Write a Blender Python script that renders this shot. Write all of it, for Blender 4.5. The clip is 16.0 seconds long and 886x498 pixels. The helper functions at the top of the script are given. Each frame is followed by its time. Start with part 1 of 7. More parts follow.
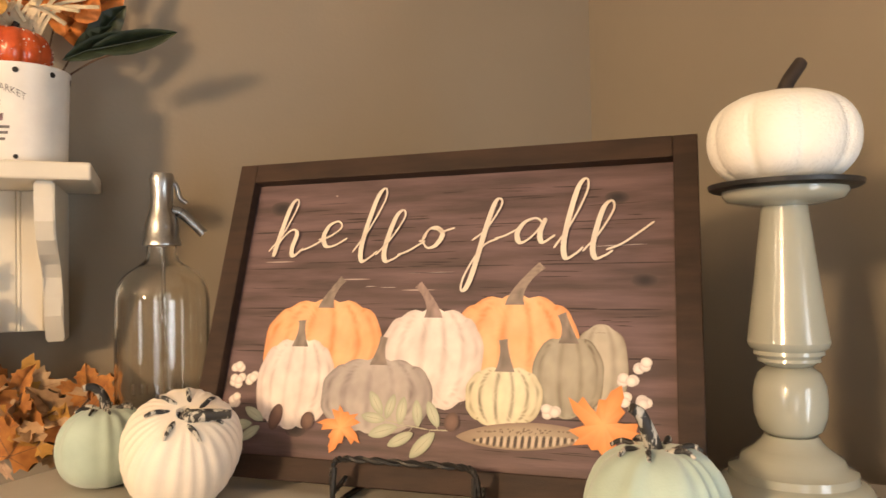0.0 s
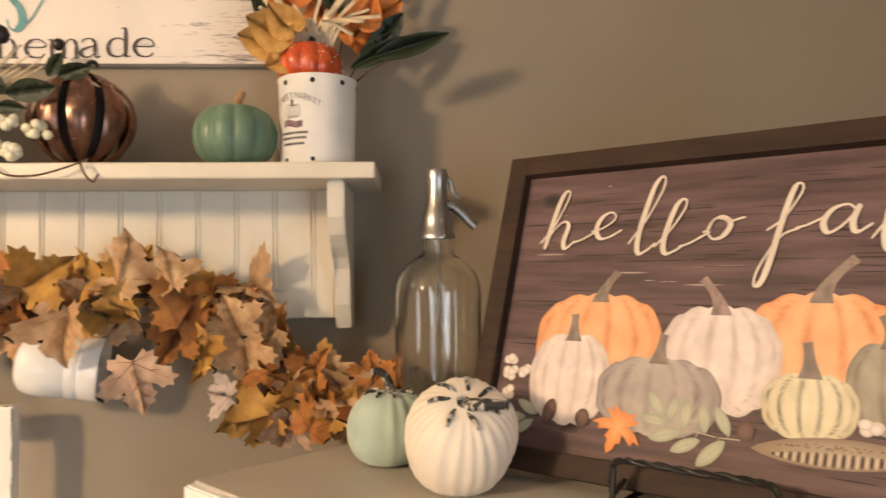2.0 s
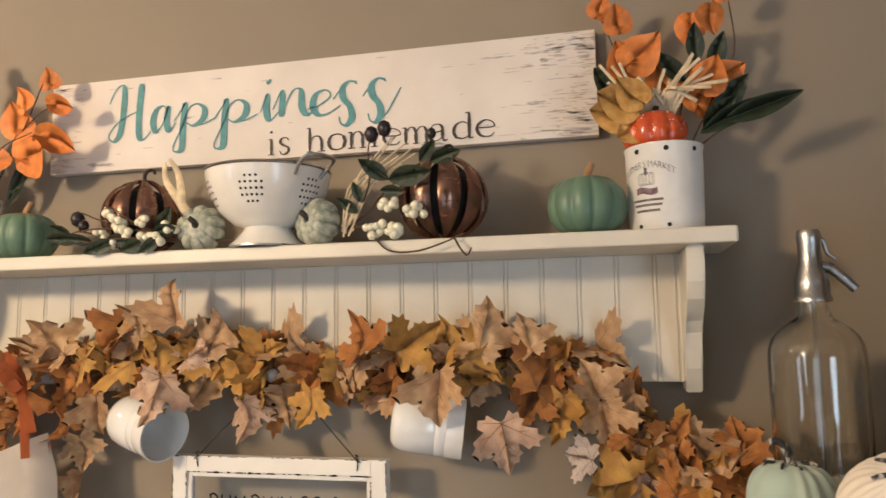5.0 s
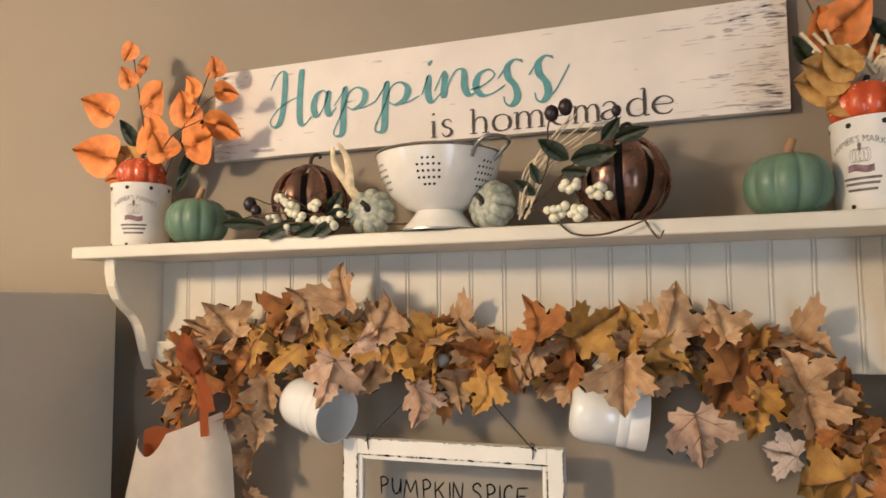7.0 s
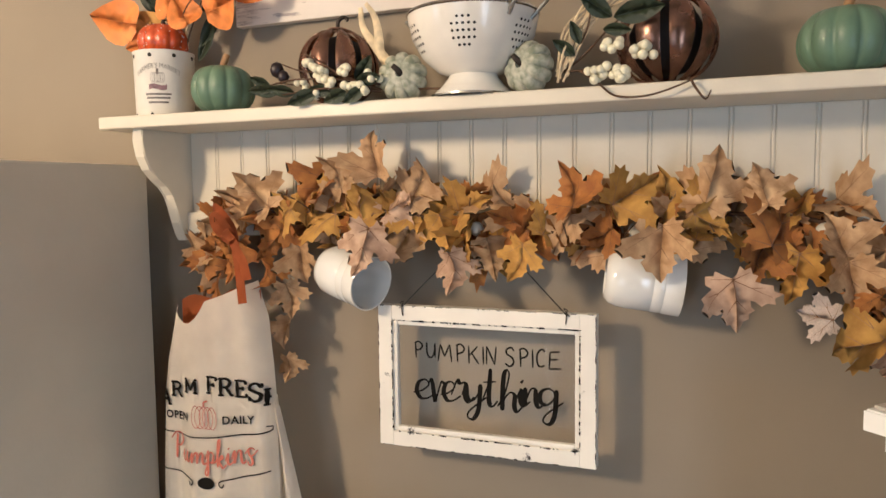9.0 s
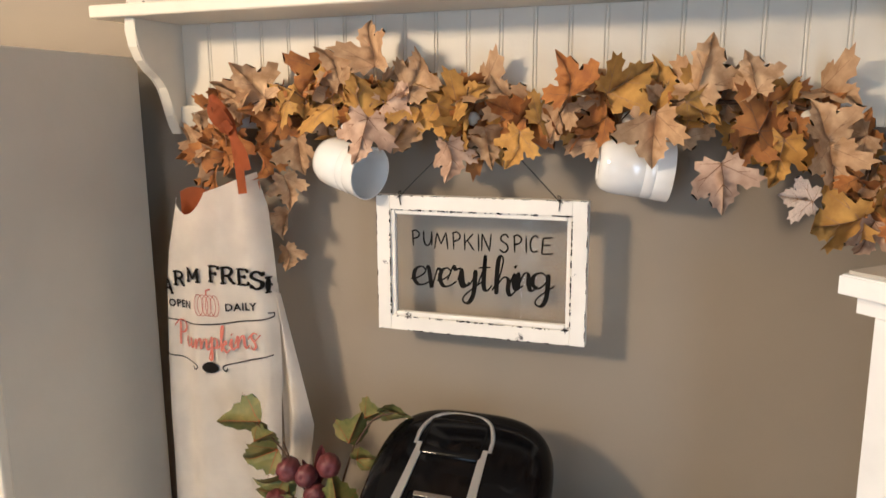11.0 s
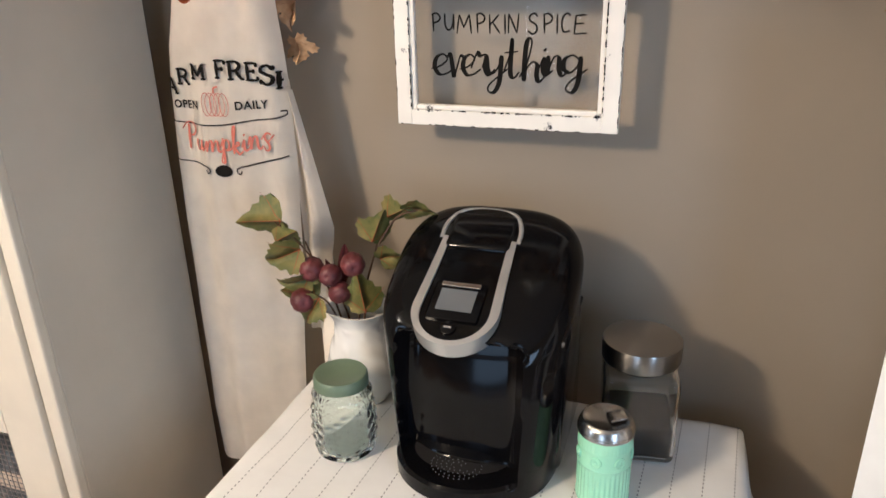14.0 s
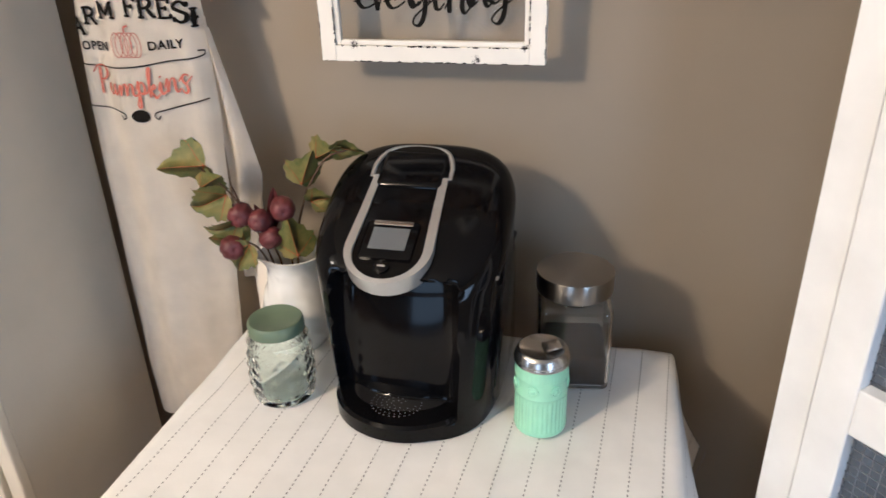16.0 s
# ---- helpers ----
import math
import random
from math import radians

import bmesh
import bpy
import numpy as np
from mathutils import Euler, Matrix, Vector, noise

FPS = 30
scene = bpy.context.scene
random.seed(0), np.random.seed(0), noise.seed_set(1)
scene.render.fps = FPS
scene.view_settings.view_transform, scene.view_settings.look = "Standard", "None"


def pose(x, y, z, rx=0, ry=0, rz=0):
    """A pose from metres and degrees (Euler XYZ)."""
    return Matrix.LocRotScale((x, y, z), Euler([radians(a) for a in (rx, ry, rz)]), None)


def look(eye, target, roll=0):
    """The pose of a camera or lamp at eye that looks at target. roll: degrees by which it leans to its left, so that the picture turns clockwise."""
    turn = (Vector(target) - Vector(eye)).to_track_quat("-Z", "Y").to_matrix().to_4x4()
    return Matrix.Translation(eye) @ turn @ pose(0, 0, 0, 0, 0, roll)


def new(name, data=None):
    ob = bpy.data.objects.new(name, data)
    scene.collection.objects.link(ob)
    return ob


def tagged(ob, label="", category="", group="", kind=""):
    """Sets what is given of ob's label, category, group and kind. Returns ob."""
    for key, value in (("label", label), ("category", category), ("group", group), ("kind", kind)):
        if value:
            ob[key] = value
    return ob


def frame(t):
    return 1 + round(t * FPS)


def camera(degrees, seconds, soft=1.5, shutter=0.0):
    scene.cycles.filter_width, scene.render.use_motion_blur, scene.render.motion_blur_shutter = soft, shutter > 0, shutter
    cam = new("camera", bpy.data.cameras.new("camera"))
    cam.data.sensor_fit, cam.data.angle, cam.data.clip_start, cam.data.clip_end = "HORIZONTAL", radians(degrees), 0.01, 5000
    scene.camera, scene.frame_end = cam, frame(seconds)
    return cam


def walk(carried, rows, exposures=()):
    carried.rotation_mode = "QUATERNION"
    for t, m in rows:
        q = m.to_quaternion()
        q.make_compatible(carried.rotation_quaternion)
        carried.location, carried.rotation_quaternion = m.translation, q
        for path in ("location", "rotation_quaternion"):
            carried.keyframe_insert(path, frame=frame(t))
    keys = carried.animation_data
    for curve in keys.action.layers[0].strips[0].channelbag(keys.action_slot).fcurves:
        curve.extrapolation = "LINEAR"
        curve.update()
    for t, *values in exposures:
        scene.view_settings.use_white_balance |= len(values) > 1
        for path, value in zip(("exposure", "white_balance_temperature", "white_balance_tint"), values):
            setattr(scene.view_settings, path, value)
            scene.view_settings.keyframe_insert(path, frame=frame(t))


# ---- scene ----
cam = camera(62.2, 16.0, 1.5, 0.4)
PATH = [
    (0, (0.069, 0.007, 1.636), (0.795, 1.87, 1.691), -1.0),
    (0.5, (0.076, 0.017, 1.634), (0.682, 1.923, 1.683), -1.1),
    (1, (0.077, 0.029, 1.63), (0.532, 1.976, 1.687), -1.1),
    (1.5, (0.06, 0.038, 1.63), (0.363, 2.014, 1.687), -0.9),
    (2, (0.047, 0.035, 1.631), (0.123, 2.033, 1.689), -0.5),
    (2.5, (0.04, 0.028, 1.627), (-0.074, 2.023, 1.706), -0.1),
    (3, (0.025, 0.01, 1.627), (-0.256, 1.986, 1.755), 0.0),
    (3.5, (-0.015, -0.001, 1.627), (-0.357, 1.961, 1.815), 0.3),
    (4, (-0.077, -0.011, 1.632), (-0.447, 1.944, 1.835), 0.0),
    (4.2, (-0.094, -0.011, 1.635), (-0.474, 1.941, 1.847), -0.4),
    (6.3, (-0.243, -0.015, 1.664), (-0.847, 1.882, 1.857), -0.7),
    (6.5, (-0.255, -0.018, 1.654), (-0.882, 1.871, 1.855), -0.7),
    (7, (-0.287, -0.019, 1.653), (-0.963, 1.855, 1.821), -0.5),
    (7.5, (-0.301, -0.018, 1.65), (-1.014, 1.849, 1.737), -0.5),
    (8, (-0.309, -0.017, 1.642), (-1.036, 1.846, 1.628), -0.7),
    (8.5, (-0.311, -0.008, 1.636), (-1.055, 1.846, 1.539), -0.7),
    (9, (-0.314, -0.014, 1.632), (-1.039, 1.843, 1.481), -0.7),
    (11.5, (-0.345, -0.074, 1.576), (-0.981, 1.769, 1.132), -0.6),
    (12, (-0.354, -0.07, 1.562), (-0.993, 1.75, 1.035), -0.8),
    (12.5, (-0.364, -0.062, 1.545), (-1.011, 1.737, 0.959), -1.1),
    (13, (-0.366, -0.058, 1.529), (-1.013, 1.723, 0.89), -1.2),
    (13.5, (-0.384, -0.064, 1.498), (-0.994, 1.714, 0.814), -1.0),
    (14, (-0.388, -0.058, 1.49), (-0.993, 1.69, 0.73), -1.5),
    (14.5, (-0.392, -0.05, 1.483), (-0.981, 1.672, 0.654), -1.8),
    (15, (-0.394, -0.05, 1.474), (-0.951, 1.666, 0.611), -1.9),
    (15.5, (-0.382, -0.05, 1.476), (-0.92, 1.656, 0.581), -2.5),
    (16, (-0.377, -0.052, 1.467), (-0.817, 1.687, 0.582), -1.8),
]
EXPOSURES = [(0.0, -0.38, 6330, 10), (2.0, -0.60, 6000, 9), (4.0, -0.86, 5500, 7), (7.5, -0.93, 5300, 6), (12.0, -0.60, 4950, 6), (16.0, -0.60, 4750, 7)]
walk(cam, [(t, look(eye, target, roll)) for t, eye, target, roll in PATH], EXPOSURES)

# ---- light: a warm ceiling lamp to the left, west daylight, added fills around ----
world = bpy.data.worlds.new("world")
scene.world = world
world.use_nodes = True
sky = world.node_tree.nodes.new("ShaderNodeTexSky")
sky.sky_type, sky.sun_disc, sky.sun_elevation, sky.sun_rotation = "NISHITA", False, radians(35), radians(200)
world.node_tree.links.new(sky.outputs[0], world.node_tree.nodes["Background"].inputs[0])
world.node_tree.nodes["Background"].inputs[1].default_value = 0.05


def lamp(name, kind, m, energy, colour, size=0.1, size_y=None):
    data = bpy.data.lights.new(name, kind)
    data.energy, data.color = energy, colour
    if kind == "AREA":
        data.shape, data.size, data.size_y = "RECTANGLE", size, size_y or size
    else:
        data.shadow_soft_size = size
    ob = new(name, data)
    ob.matrix_world = m
    return ob


lamp("ceiling_lamp", "POINT", pose(-1.8, -0.85, 2.22), 285, (1.0, 0.66, 0.36), 0.13)
# Added warm fill that lifts the upper left wall; no fitting stands there.
lamp("kitchen_lamp", "POINT", pose(-2.75, 0.15, 2.45), 30, (1.0, 0.72, 0.45), 0.10)
# Added cool fill behind the viewer; the door it comes through is assumed.
lamp("door_daylight", "AREA", look((-1.0, -2.62, 1.0), (-1.0, 1, 0.8)), 20, (0.84, 0.93, 1.0), 0.9, 1.9)
# Added fill for the pantry's side panel; the east wall has no window.
lamp("window_daylight", "AREA", look((0.775, -0.5, 1.3), (-1.3, 0.6, 1.0)), 28, (0.84, 0.93, 1.0), 0.8, 1.0)
lamp("west_window_daylight", "AREA", look((-3.27, -1.2, 1.55), (1, -0.2, 1.4)), 22, (0.84, 0.93, 1.0), 0.8, 1.1)

# ---- materials ----
def mat(name, col, rough=0.6, metal=0.0, var=0.1, scale=25.0, bump=0.15, fine=300.0, col2=None, coat=0.0, random_tint=0.0, stretch=(1, 1, 1), depth=0.002, sheen=0.0, spec=0.5):
    m = bpy.data.materials.new(name)
    m.use_nodes = True
    t = m.node_tree
    n, l, b = t.nodes, t.links, t.nodes["Principled BSDF"]
    where = n.new("ShaderNodeTexCoord")
    mapping = n.new("ShaderNodeMapping")
    mapping.inputs["Scale"].default_value = stretch
    l.new(where.outputs["Object"], mapping.inputs[0])
    big, small = n.new("ShaderNodeTexNoise"), n.new("ShaderNodeTexNoise")
    big.inputs["Scale"].default_value, big.inputs["Detail"].default_value = scale, 5
    small.inputs["Scale"].default_value, small.inputs["Detail"].default_value = fine, 3
    l.new(mapping.outputs[0], big.inputs["Vector"])
    l.new(mapping.outputs[0], small.inputs["Vector"])
    ramp = n.new("ShaderNodeValToRGB")
    lo = [max(0, c * (1 - var)) for c in col]
    hi = list(col2) if col2 else [min(1, c * (1 + var)) for c in col]
    ramp.color_ramp.elements[0].color, ramp.color_ramp.elements[1].color = (*lo, 1), (*hi, 1)
    ramp.color_ramp.elements[0].position, ramp.color_ramp.elements[1].position = 0.35, 0.65
    l.new(big.outputs["Fac"], ramp.inputs[0])
    out = ramp.outputs[0]
    if random_tint:
        info, hsv, spread = n.new("ShaderNodeObjectInfo"), n.new("ShaderNodeHueSaturation"), n.new("ShaderNodeMapRange")
        spread.inputs["To Min"].default_value, spread.inputs["To Max"].default_value = 1 - random_tint, 1 + random_tint
        l.new(info.outputs["Random"], spread.inputs[0])
        l.new(spread.outputs[0], hsv.inputs["Value"])
        l.new(out, hsv.inputs["Color"])
        out = hsv.outputs[0]
    l.new(out, b.inputs["Base Color"])
    b.inputs["Metallic"].default_value, b.inputs["Coat Weight"].default_value = metal, coat
    b.inputs["Coat Roughness"].default_value, b.inputs["Sheen Weight"].default_value = 0.08, sheen
    b.inputs["Specular IOR Level"].default_value = spec
    rr = n.new("ShaderNodeMapRange")
    rr.inputs["To Min"].default_value, rr.inputs["To Max"].default_value = max(0.02, rough - 0.08), min(1, rough + 0.08)
    l.new(big.outputs["Fac"], rr.inputs[0])
    l.new(rr.outputs[0], b.inputs["Roughness"])
    if bump:
        bp = n.new("ShaderNodeBump")
        bp.inputs["Strength"].default_value, bp.inputs["Distance"].default_value = bump, depth
        l.new(small.outputs["Fac"], bp.inputs["Height"])
        l.new(bp.outputs[0], b.inputs["Normal"])
    return m


def worn(name, col, under, amount=0.6, scale=35.0, rough=0.5, stretch=(1, 1, 1)):
    """Paint that has chipped off in places."""
    m = mat(name, col, rough, scale=9, var=0.06, bump=0.1, fine=120)
    n, l, b = m.node_tree.nodes, m.node_tree.links, m.node_tree.nodes["Principled BSDF"]
    old = b.inputs["Base Color"].links[0].from_socket
    where, mapping, chips, ramp, mix = n.new("ShaderNodeTexCoord"), n.new("ShaderNodeMapping"), n.new("ShaderNodeTexNoise"), n.new("ShaderNodeValToRGB"), n.new("ShaderNodeMix")
    mapping.inputs["Scale"].default_value = stretch
    chips.inputs["Scale"].default_value, chips.inputs["Detail"].default_value, chips.inputs["Roughness"].default_value = scale, 8, 0.65
    ramp.color_ramp.elements[0].position, ramp.color_ramp.elements[1].position = amount, amount + 0.03
    mix.data_type = "RGBA"
    l.new(where.outputs["Object"], mapping.inputs[0])
    l.new(mapping.outputs[0], chips.inputs["Vector"])
    l.new(chips.outputs["Fac"], ramp.inputs[0])
    l.new(ramp.outputs[0], mix.inputs[0])
    l.new(old, mix.inputs[6])
    mix.inputs[7].default_value = (*under, 1)
    l.new(mix.outputs[2], b.inputs["Base Color"])
    return m


def glass(name, tint=(0.95, 0.98, 0.96), rough=0.02, ior=1.45, clear=1.0):
    m = bpy.data.materials.new(name)
    m.use_nodes = True
    b = m.node_tree.nodes["Principled BSDF"]
    b.inputs["Base Color"].default_value, b.inputs["Roughness"].default_value = (*tint, 1), rough
    b.inputs["Transmission Weight"].default_value, b.inputs["IOR"].default_value = clear, ior
    return m


def printed(name, rough=0.6, grain=0.12, scale=60.0):
    """Print whose colours lie in the mesh's colour layer."""
    m = mat(name, (1, 1, 1), rough, var=grain, scale=scale, bump=0.05)
    n, l, b = m.node_tree.nodes, m.node_tree.links, m.node_tree.nodes["Principled BSDF"]
    old = b.inputs["Base Color"].links[0].from_socket
    layer, mix = n.new("ShaderNodeVertexColor"), n.new("ShaderNodeMix")
    layer.layer_name = "Col"
    mix.data_type, mix.blend_type = "RGBA", "MULTIPLY"
    mix.inputs[0].default_value = 1
    l.new(old, mix.inputs[6])
    l.new(layer.outputs[0], mix.inputs[7])
    l.new(mix.outputs[2], b.inputs["Base Color"])
    return m


WALL = mat("wall_paint", (0.278, 0.234, 0.176), 0.75, var=0.04, scale=3, bump=0.2, fine=160, depth=0.001)
CEIL = mat("ceiling_paint", (0.55, 0.54, 0.51), 0.85, var=0.03, bump=0.2, fine=120)
# Unseen far walls: a grey picked to keep reflections in the black plastic neutral.
FARWALL = mat("assumed_wall_grey", (0.13, 0.125, 0.115), 0.75, var=0.1, scale=3)
FLOOR = mat("floor_wood", (0.22, 0.14, 0.08), 0.4, var=0.35, scale=8, stretch=(1, 12, 1))
WHITE = mat("white_paint", (0.68, 0.63, 0.52), 0.38, var=0.04, scale=12, bump=0.12, fine=140)
CHIPPED = worn("chipped_white_paint", (0.85, 0.845, 0.82), (0.06, 0.055, 0.05), 0.665, 14, stretch=(1, 1, 0.35))
FACE = worn("chipped_cream_paint", (0.84, 0.80, 0.72), (0.05, 0.04, 0.035), 0.66, 22)
PANTRY = mat("grey_paint", (0.58, 0.54, 0.45), 0.5, var=0.05, scale=5, bump=0.15, fine=90)
TOPGREY = worn("aged_top_paint", (0.46, 0.43, 0.37), (0.25, 0.2, 0.15), 0.7, 25)
WALNUT = mat("walnut_frame", (0.036, 0.019, 0.011), 0.6, spec=0.3, var=0.35, scale=14, stretch=(1, 1, 6), bump=0.2)
BLACK = mat("black_metal", (0.012, 0.011, 0.010), 0.45, var=0.3, bump=0.2)
GLOSSBLACK = mat("gloss_black_plastic", (0.003, 0.003, 0.0035), 0.1, var=0.1, bump=0.0, coat=0.0, spec=0.2)
MATBLACK = mat("satin_black_plastic", (0.012, 0.012, 0.013), 0.4, var=0.1, bump=0.1)
SILVER = mat("silver_plastic", (0.62, 0.62, 0.61), 0.32, 0.75, var=0.04, bump=0.05)
STEEL = mat("brushed_steel", (0.46, 0.445, 0.42), 0.26, 1.0, var=0.03, scale=4, bump=0.02, fine=500)
LIDSTEEL = mat("radial_brushed_steel", (0.30, 0.285, 0.265), 0.30, 1.0, var=0.05, scale=4, bump=0.0)
shader = LIDSTEEL.node_tree.nodes["Principled BSDF"]
shader.inputs["Anisotropic"].default_value, shader.inputs["Anisotropic Rotation"].default_value = 0.85, 0.25
around = LIDSTEEL.node_tree.nodes.new("ShaderNodeTangent")
around.direction_type, around.axis = "RADIAL", "Z"
LIDSTEEL.node_tree.links.new(around.outputs[0], shader.inputs["Tangent"])
PEWTER = mat("pewter", (0.42, 0.42, 0.41), 0.3, 1.0, var=0.2, bump=0.2)
CERAMIC = mat("white_glaze", (0.80, 0.79, 0.75), 0.12, var=0.03, bump=0.03, coat=0.4)
SAGEGLAZE = mat("pale_sage_glaze", (0.34, 0.345, 0.285), 0.2, var=0.05, scale=10, bump=0.04, coat=0.4)
ENAMEL = mat("cream_enamel", (0.80, 0.77, 0.70), 0.2, var=0.04, bump=0.05, coat=0.3)
CLEAR = glass("clear_glass", (0.985, 0.985, 0.96))
GREENISH = glass("pale_aqua_glass", (0.94, 0.995, 0.975), 0.02, 1.28, 1.0)
PANE = glass("thin_pane", (0.99, 0.99, 0.99), 0.0, 1.12)
MINT = mat("jadeite_glass", (0.36, 0.70, 0.48), 0.2, var=0.05, bump=0.03, coat=0.4)
CANVAS = mat("canvas_cloth", (0.90, 0.84, 0.745), 0.9, var=0.05, scale=20, bump=0.35, fine=900, sheen=0.2)
LINEN = mat("white_tablecloth", (0.79, 0.785, 0.765), 0.9, var=0.04, scale=14, bump=0.4, fine=700, sheen=0.1)
STITCH = mat("grey_stitch", (0.27, 0.27, 0.275), 0.9)
RUSTCLOTH = mat("rust_cloth", (0.42, 0.11, 0.028), 0.85, var=0.15, bump=0.3, fine=800)
SAGECLOTH = mat("sage_velvet", (0.41, 0.51, 0.43), 0.9, var=0.08, scale=30, bump=0.1, fine=600, sheen=0.5)
CREAMCLOTH = mat("cream_velvet", (0.82, 0.73, 0.60), 0.9, var=0.05, scale=30, bump=0.1, fine=600, sheen=0.4)
FOAM = mat("white_flocked_foam", (0.85, 0.82, 0.74), 0.95, var=0.03, scale=40, bump=0.5, fine=350)
STEM = worn("streaked_dark_stem", (0.022, 0.020, 0.018), (0.5, 0.47, 0.40), 0.52, 150, 0.6, stretch=(1, 1, 0.3))
DARKSTEM = mat("dark_brown_stem", (0.03, 0.02, 0.014), 0.7, var=0.3, bump=0.4)
GREENPAINT = mat("painted_green", (0.115, 0.19, 0.125), 0.42, var=0.12, scale=30, bump=0.08)
TANSTEM = mat("tan_stem", (0.30, 0.17, 0.07), 0.6, var=0.25, bump=0.3)
COPPER = mat("antique_copper", (0.44, 0.26, 0.19), 0.26, 0.85, var=0.25, scale=22, bump=0.2, fine=180)
# Near-black that paints in the shade of recesses and holes.
INSIDESHADE = mat("inside_shade", (0.01, 0.008, 0.007), 0.7)
SPECKLE = mat("mottled_sage", (0.22, 0.25, 0.18), 0.45, col2=(0.50, 0.50, 0.41), scale=90, var=0.1, bump=0.2)
BERRY = mat("white_berry", (0.78, 0.74, 0.55), 0.4, var=0.06, scale=60, bump=0.05)
DARKBERRY = mat("dark_berry", (0.018, 0.010, 0.012), 0.4, var=0.3)
LEAFGREEN = mat("dark_green_leaf", (0.026, 0.038, 0.019), 0.45, var=0.3, scale=5, bump=0.2)
TWIG = mat("brown_twig", (0.085, 0.045, 0.022), 0.8, var=0.3, scale=60, bump=0.5)
RAFFIA = mat("pale_raffia", (0.68, 0.56, 0.36), 0.8, var=0.2, scale=60, bump=0.3)
WIRE = mat("dark_wire", (0.02, 0.018, 0.015), 0.5, 0.6)
TIN = mat("whitewashed_tin", (0.78, 0.75, 0.69), 0.35, var=0.05, scale=30, bump=0.08)
GREYINK = mat("faded_grey_ink", (0.17, 0.15, 0.14), 0.7, var=0.4, scale=150)
PLUMINK = mat("faded_plum_ink", (0.20, 0.12, 0.14), 0.7, var=0.4, scale=150)
BLACKINK = mat("black_ink", (0.010, 0.009, 0.008), 0.9, spec=0.08)
TEALINK = mat("teal_ink", (0.085, 0.26, 0.28), 0.6, var=0.15, scale=60)
BROWNINK = mat("dark_brown_ink", (0.045, 0.032, 0.028), 0.6, var=0.3, scale=90)
CREAMINK = mat("cream_ink", (0.72, 0.62, 0.50), 0.6, var=0.05)
CORALINK = mat("coral_ink", (0.47, 0.14, 0.095), 0.7, var=0.1)
ORANGEGLAZE = mat("speckled_orange", (0.52, 0.07, 0.015), 0.25, col2=(0.62, 0.10, 0.02), scale=60, var=0.15, coat=0.3)
PETAL = mat("orange_petal_leaf", (0.68, 0.22, 0.04), 0.6, var=0.16, scale=3.5, bump=0.15, fine=14, random_tint=0.18)
SILKRED = mat("dusky_red_pod", (0.105, 0.022, 0.022), 0.5, var=0.3, scale=50, bump=0.2)
VINELEAF = mat("olive_vine_leaf", (0.12, 0.15, 0.03), 0.55, col2=(0.22, 0.175, 0.045), scale=3, var=0.3, bump=0.25)
COFFEE = mat("coffee_grounds", (0.018, 0.012, 0.009), 0.9, var=0.4, scale=400, bump=0.8, fine=900)
SAGELID = mat("sage_lid_paint", (0.125, 0.17, 0.11), 0.4, var=0.08, bump=0.1)
SCREEN = mat("unlit_screen", (0.13, 0.14, 0.15), 0.15, var=0.02, bump=0)
PRINT = printed("watercolour_print")
BOARD = mat("plum_brown_planks", (0.098, 0.055, 0.053), 0.6, col2=(0.150, 0.090, 0.088), var=0.35, scale=7, stretch=(1.2, 1, 12), bump=0.15, fine=60)
BOARDLINE = mat("dark_plank_seam", (0.03, 0.015, 0.013), 0.7)
WHITEBOARD = worn("whitewashed_planks", (0.74, 0.68, 0.62), (0.33, 0.30, 0.31), 0.635, 7, 0.65, stretch=(1.0, 1, 7))
GREYWASH = mat("weathered_grey_wood", (0.54, 0.49, 0.46), 0.8, col2=(0.65, 0.59, 0.54), scale=60, var=0.2)
HARDCLOTH = mat("galvanised_mesh", (0.45, 0.45, 0.45), 0.4, 0.9)

# ---- building helpers ----
def part(name, bm, material, parent=None, label="", smooth=0):
    """Links a bmesh as one mesh object. smooth: degrees up to which edges are shaded round."""
    me = bpy.data.meshes.new(name)
    bmesh.ops.recalc_face_normals(bm, faces=bm.faces)
    bm.to_mesh(me)
    bm.free()
    return part_of(name, me, material, parent, label, smooth)


def part_of(name, me, material, parent=None, label="", smooth=0):
    if material and not me.materials:
        me.materials.append(material)
    if smooth:
        me.shade_smooth()
        me.set_sharp_from_angle(angle=radians(smooth))
    ob = new(name, me)
    ob.parent = parent
    if label:
        ob["label"] = label
    return ob


def thing(name, m, label, category, group="", kind=""):
    ob = new(name)
    ob.empty_display_size = 0.02
    ob.matrix_basis = m
    return tagged(ob, label, category, group, kind)


def box(lo, hi, bevel=0.0, seg=2, bm=None, m=None):
    bm = bm or bmesh.new()
    size = [b - a for a, b in zip(lo, hi)]
    mid = [(a + b) / 2 for a, b in zip(lo, hi)]
    geo = bmesh.ops.create_cube(bm, size=1, matrix=(m or Matrix()) @ Matrix.Translation(mid) @ Matrix.Diagonal((*size, 1)))
    if bevel:
        edges = list({e for v in geo["verts"] for e in v.link_edges})
        bmesh.ops.bevel(bm, geom=edges, offset=bevel, segments=seg, affect="EDGES", profile=0.5)
    return bm


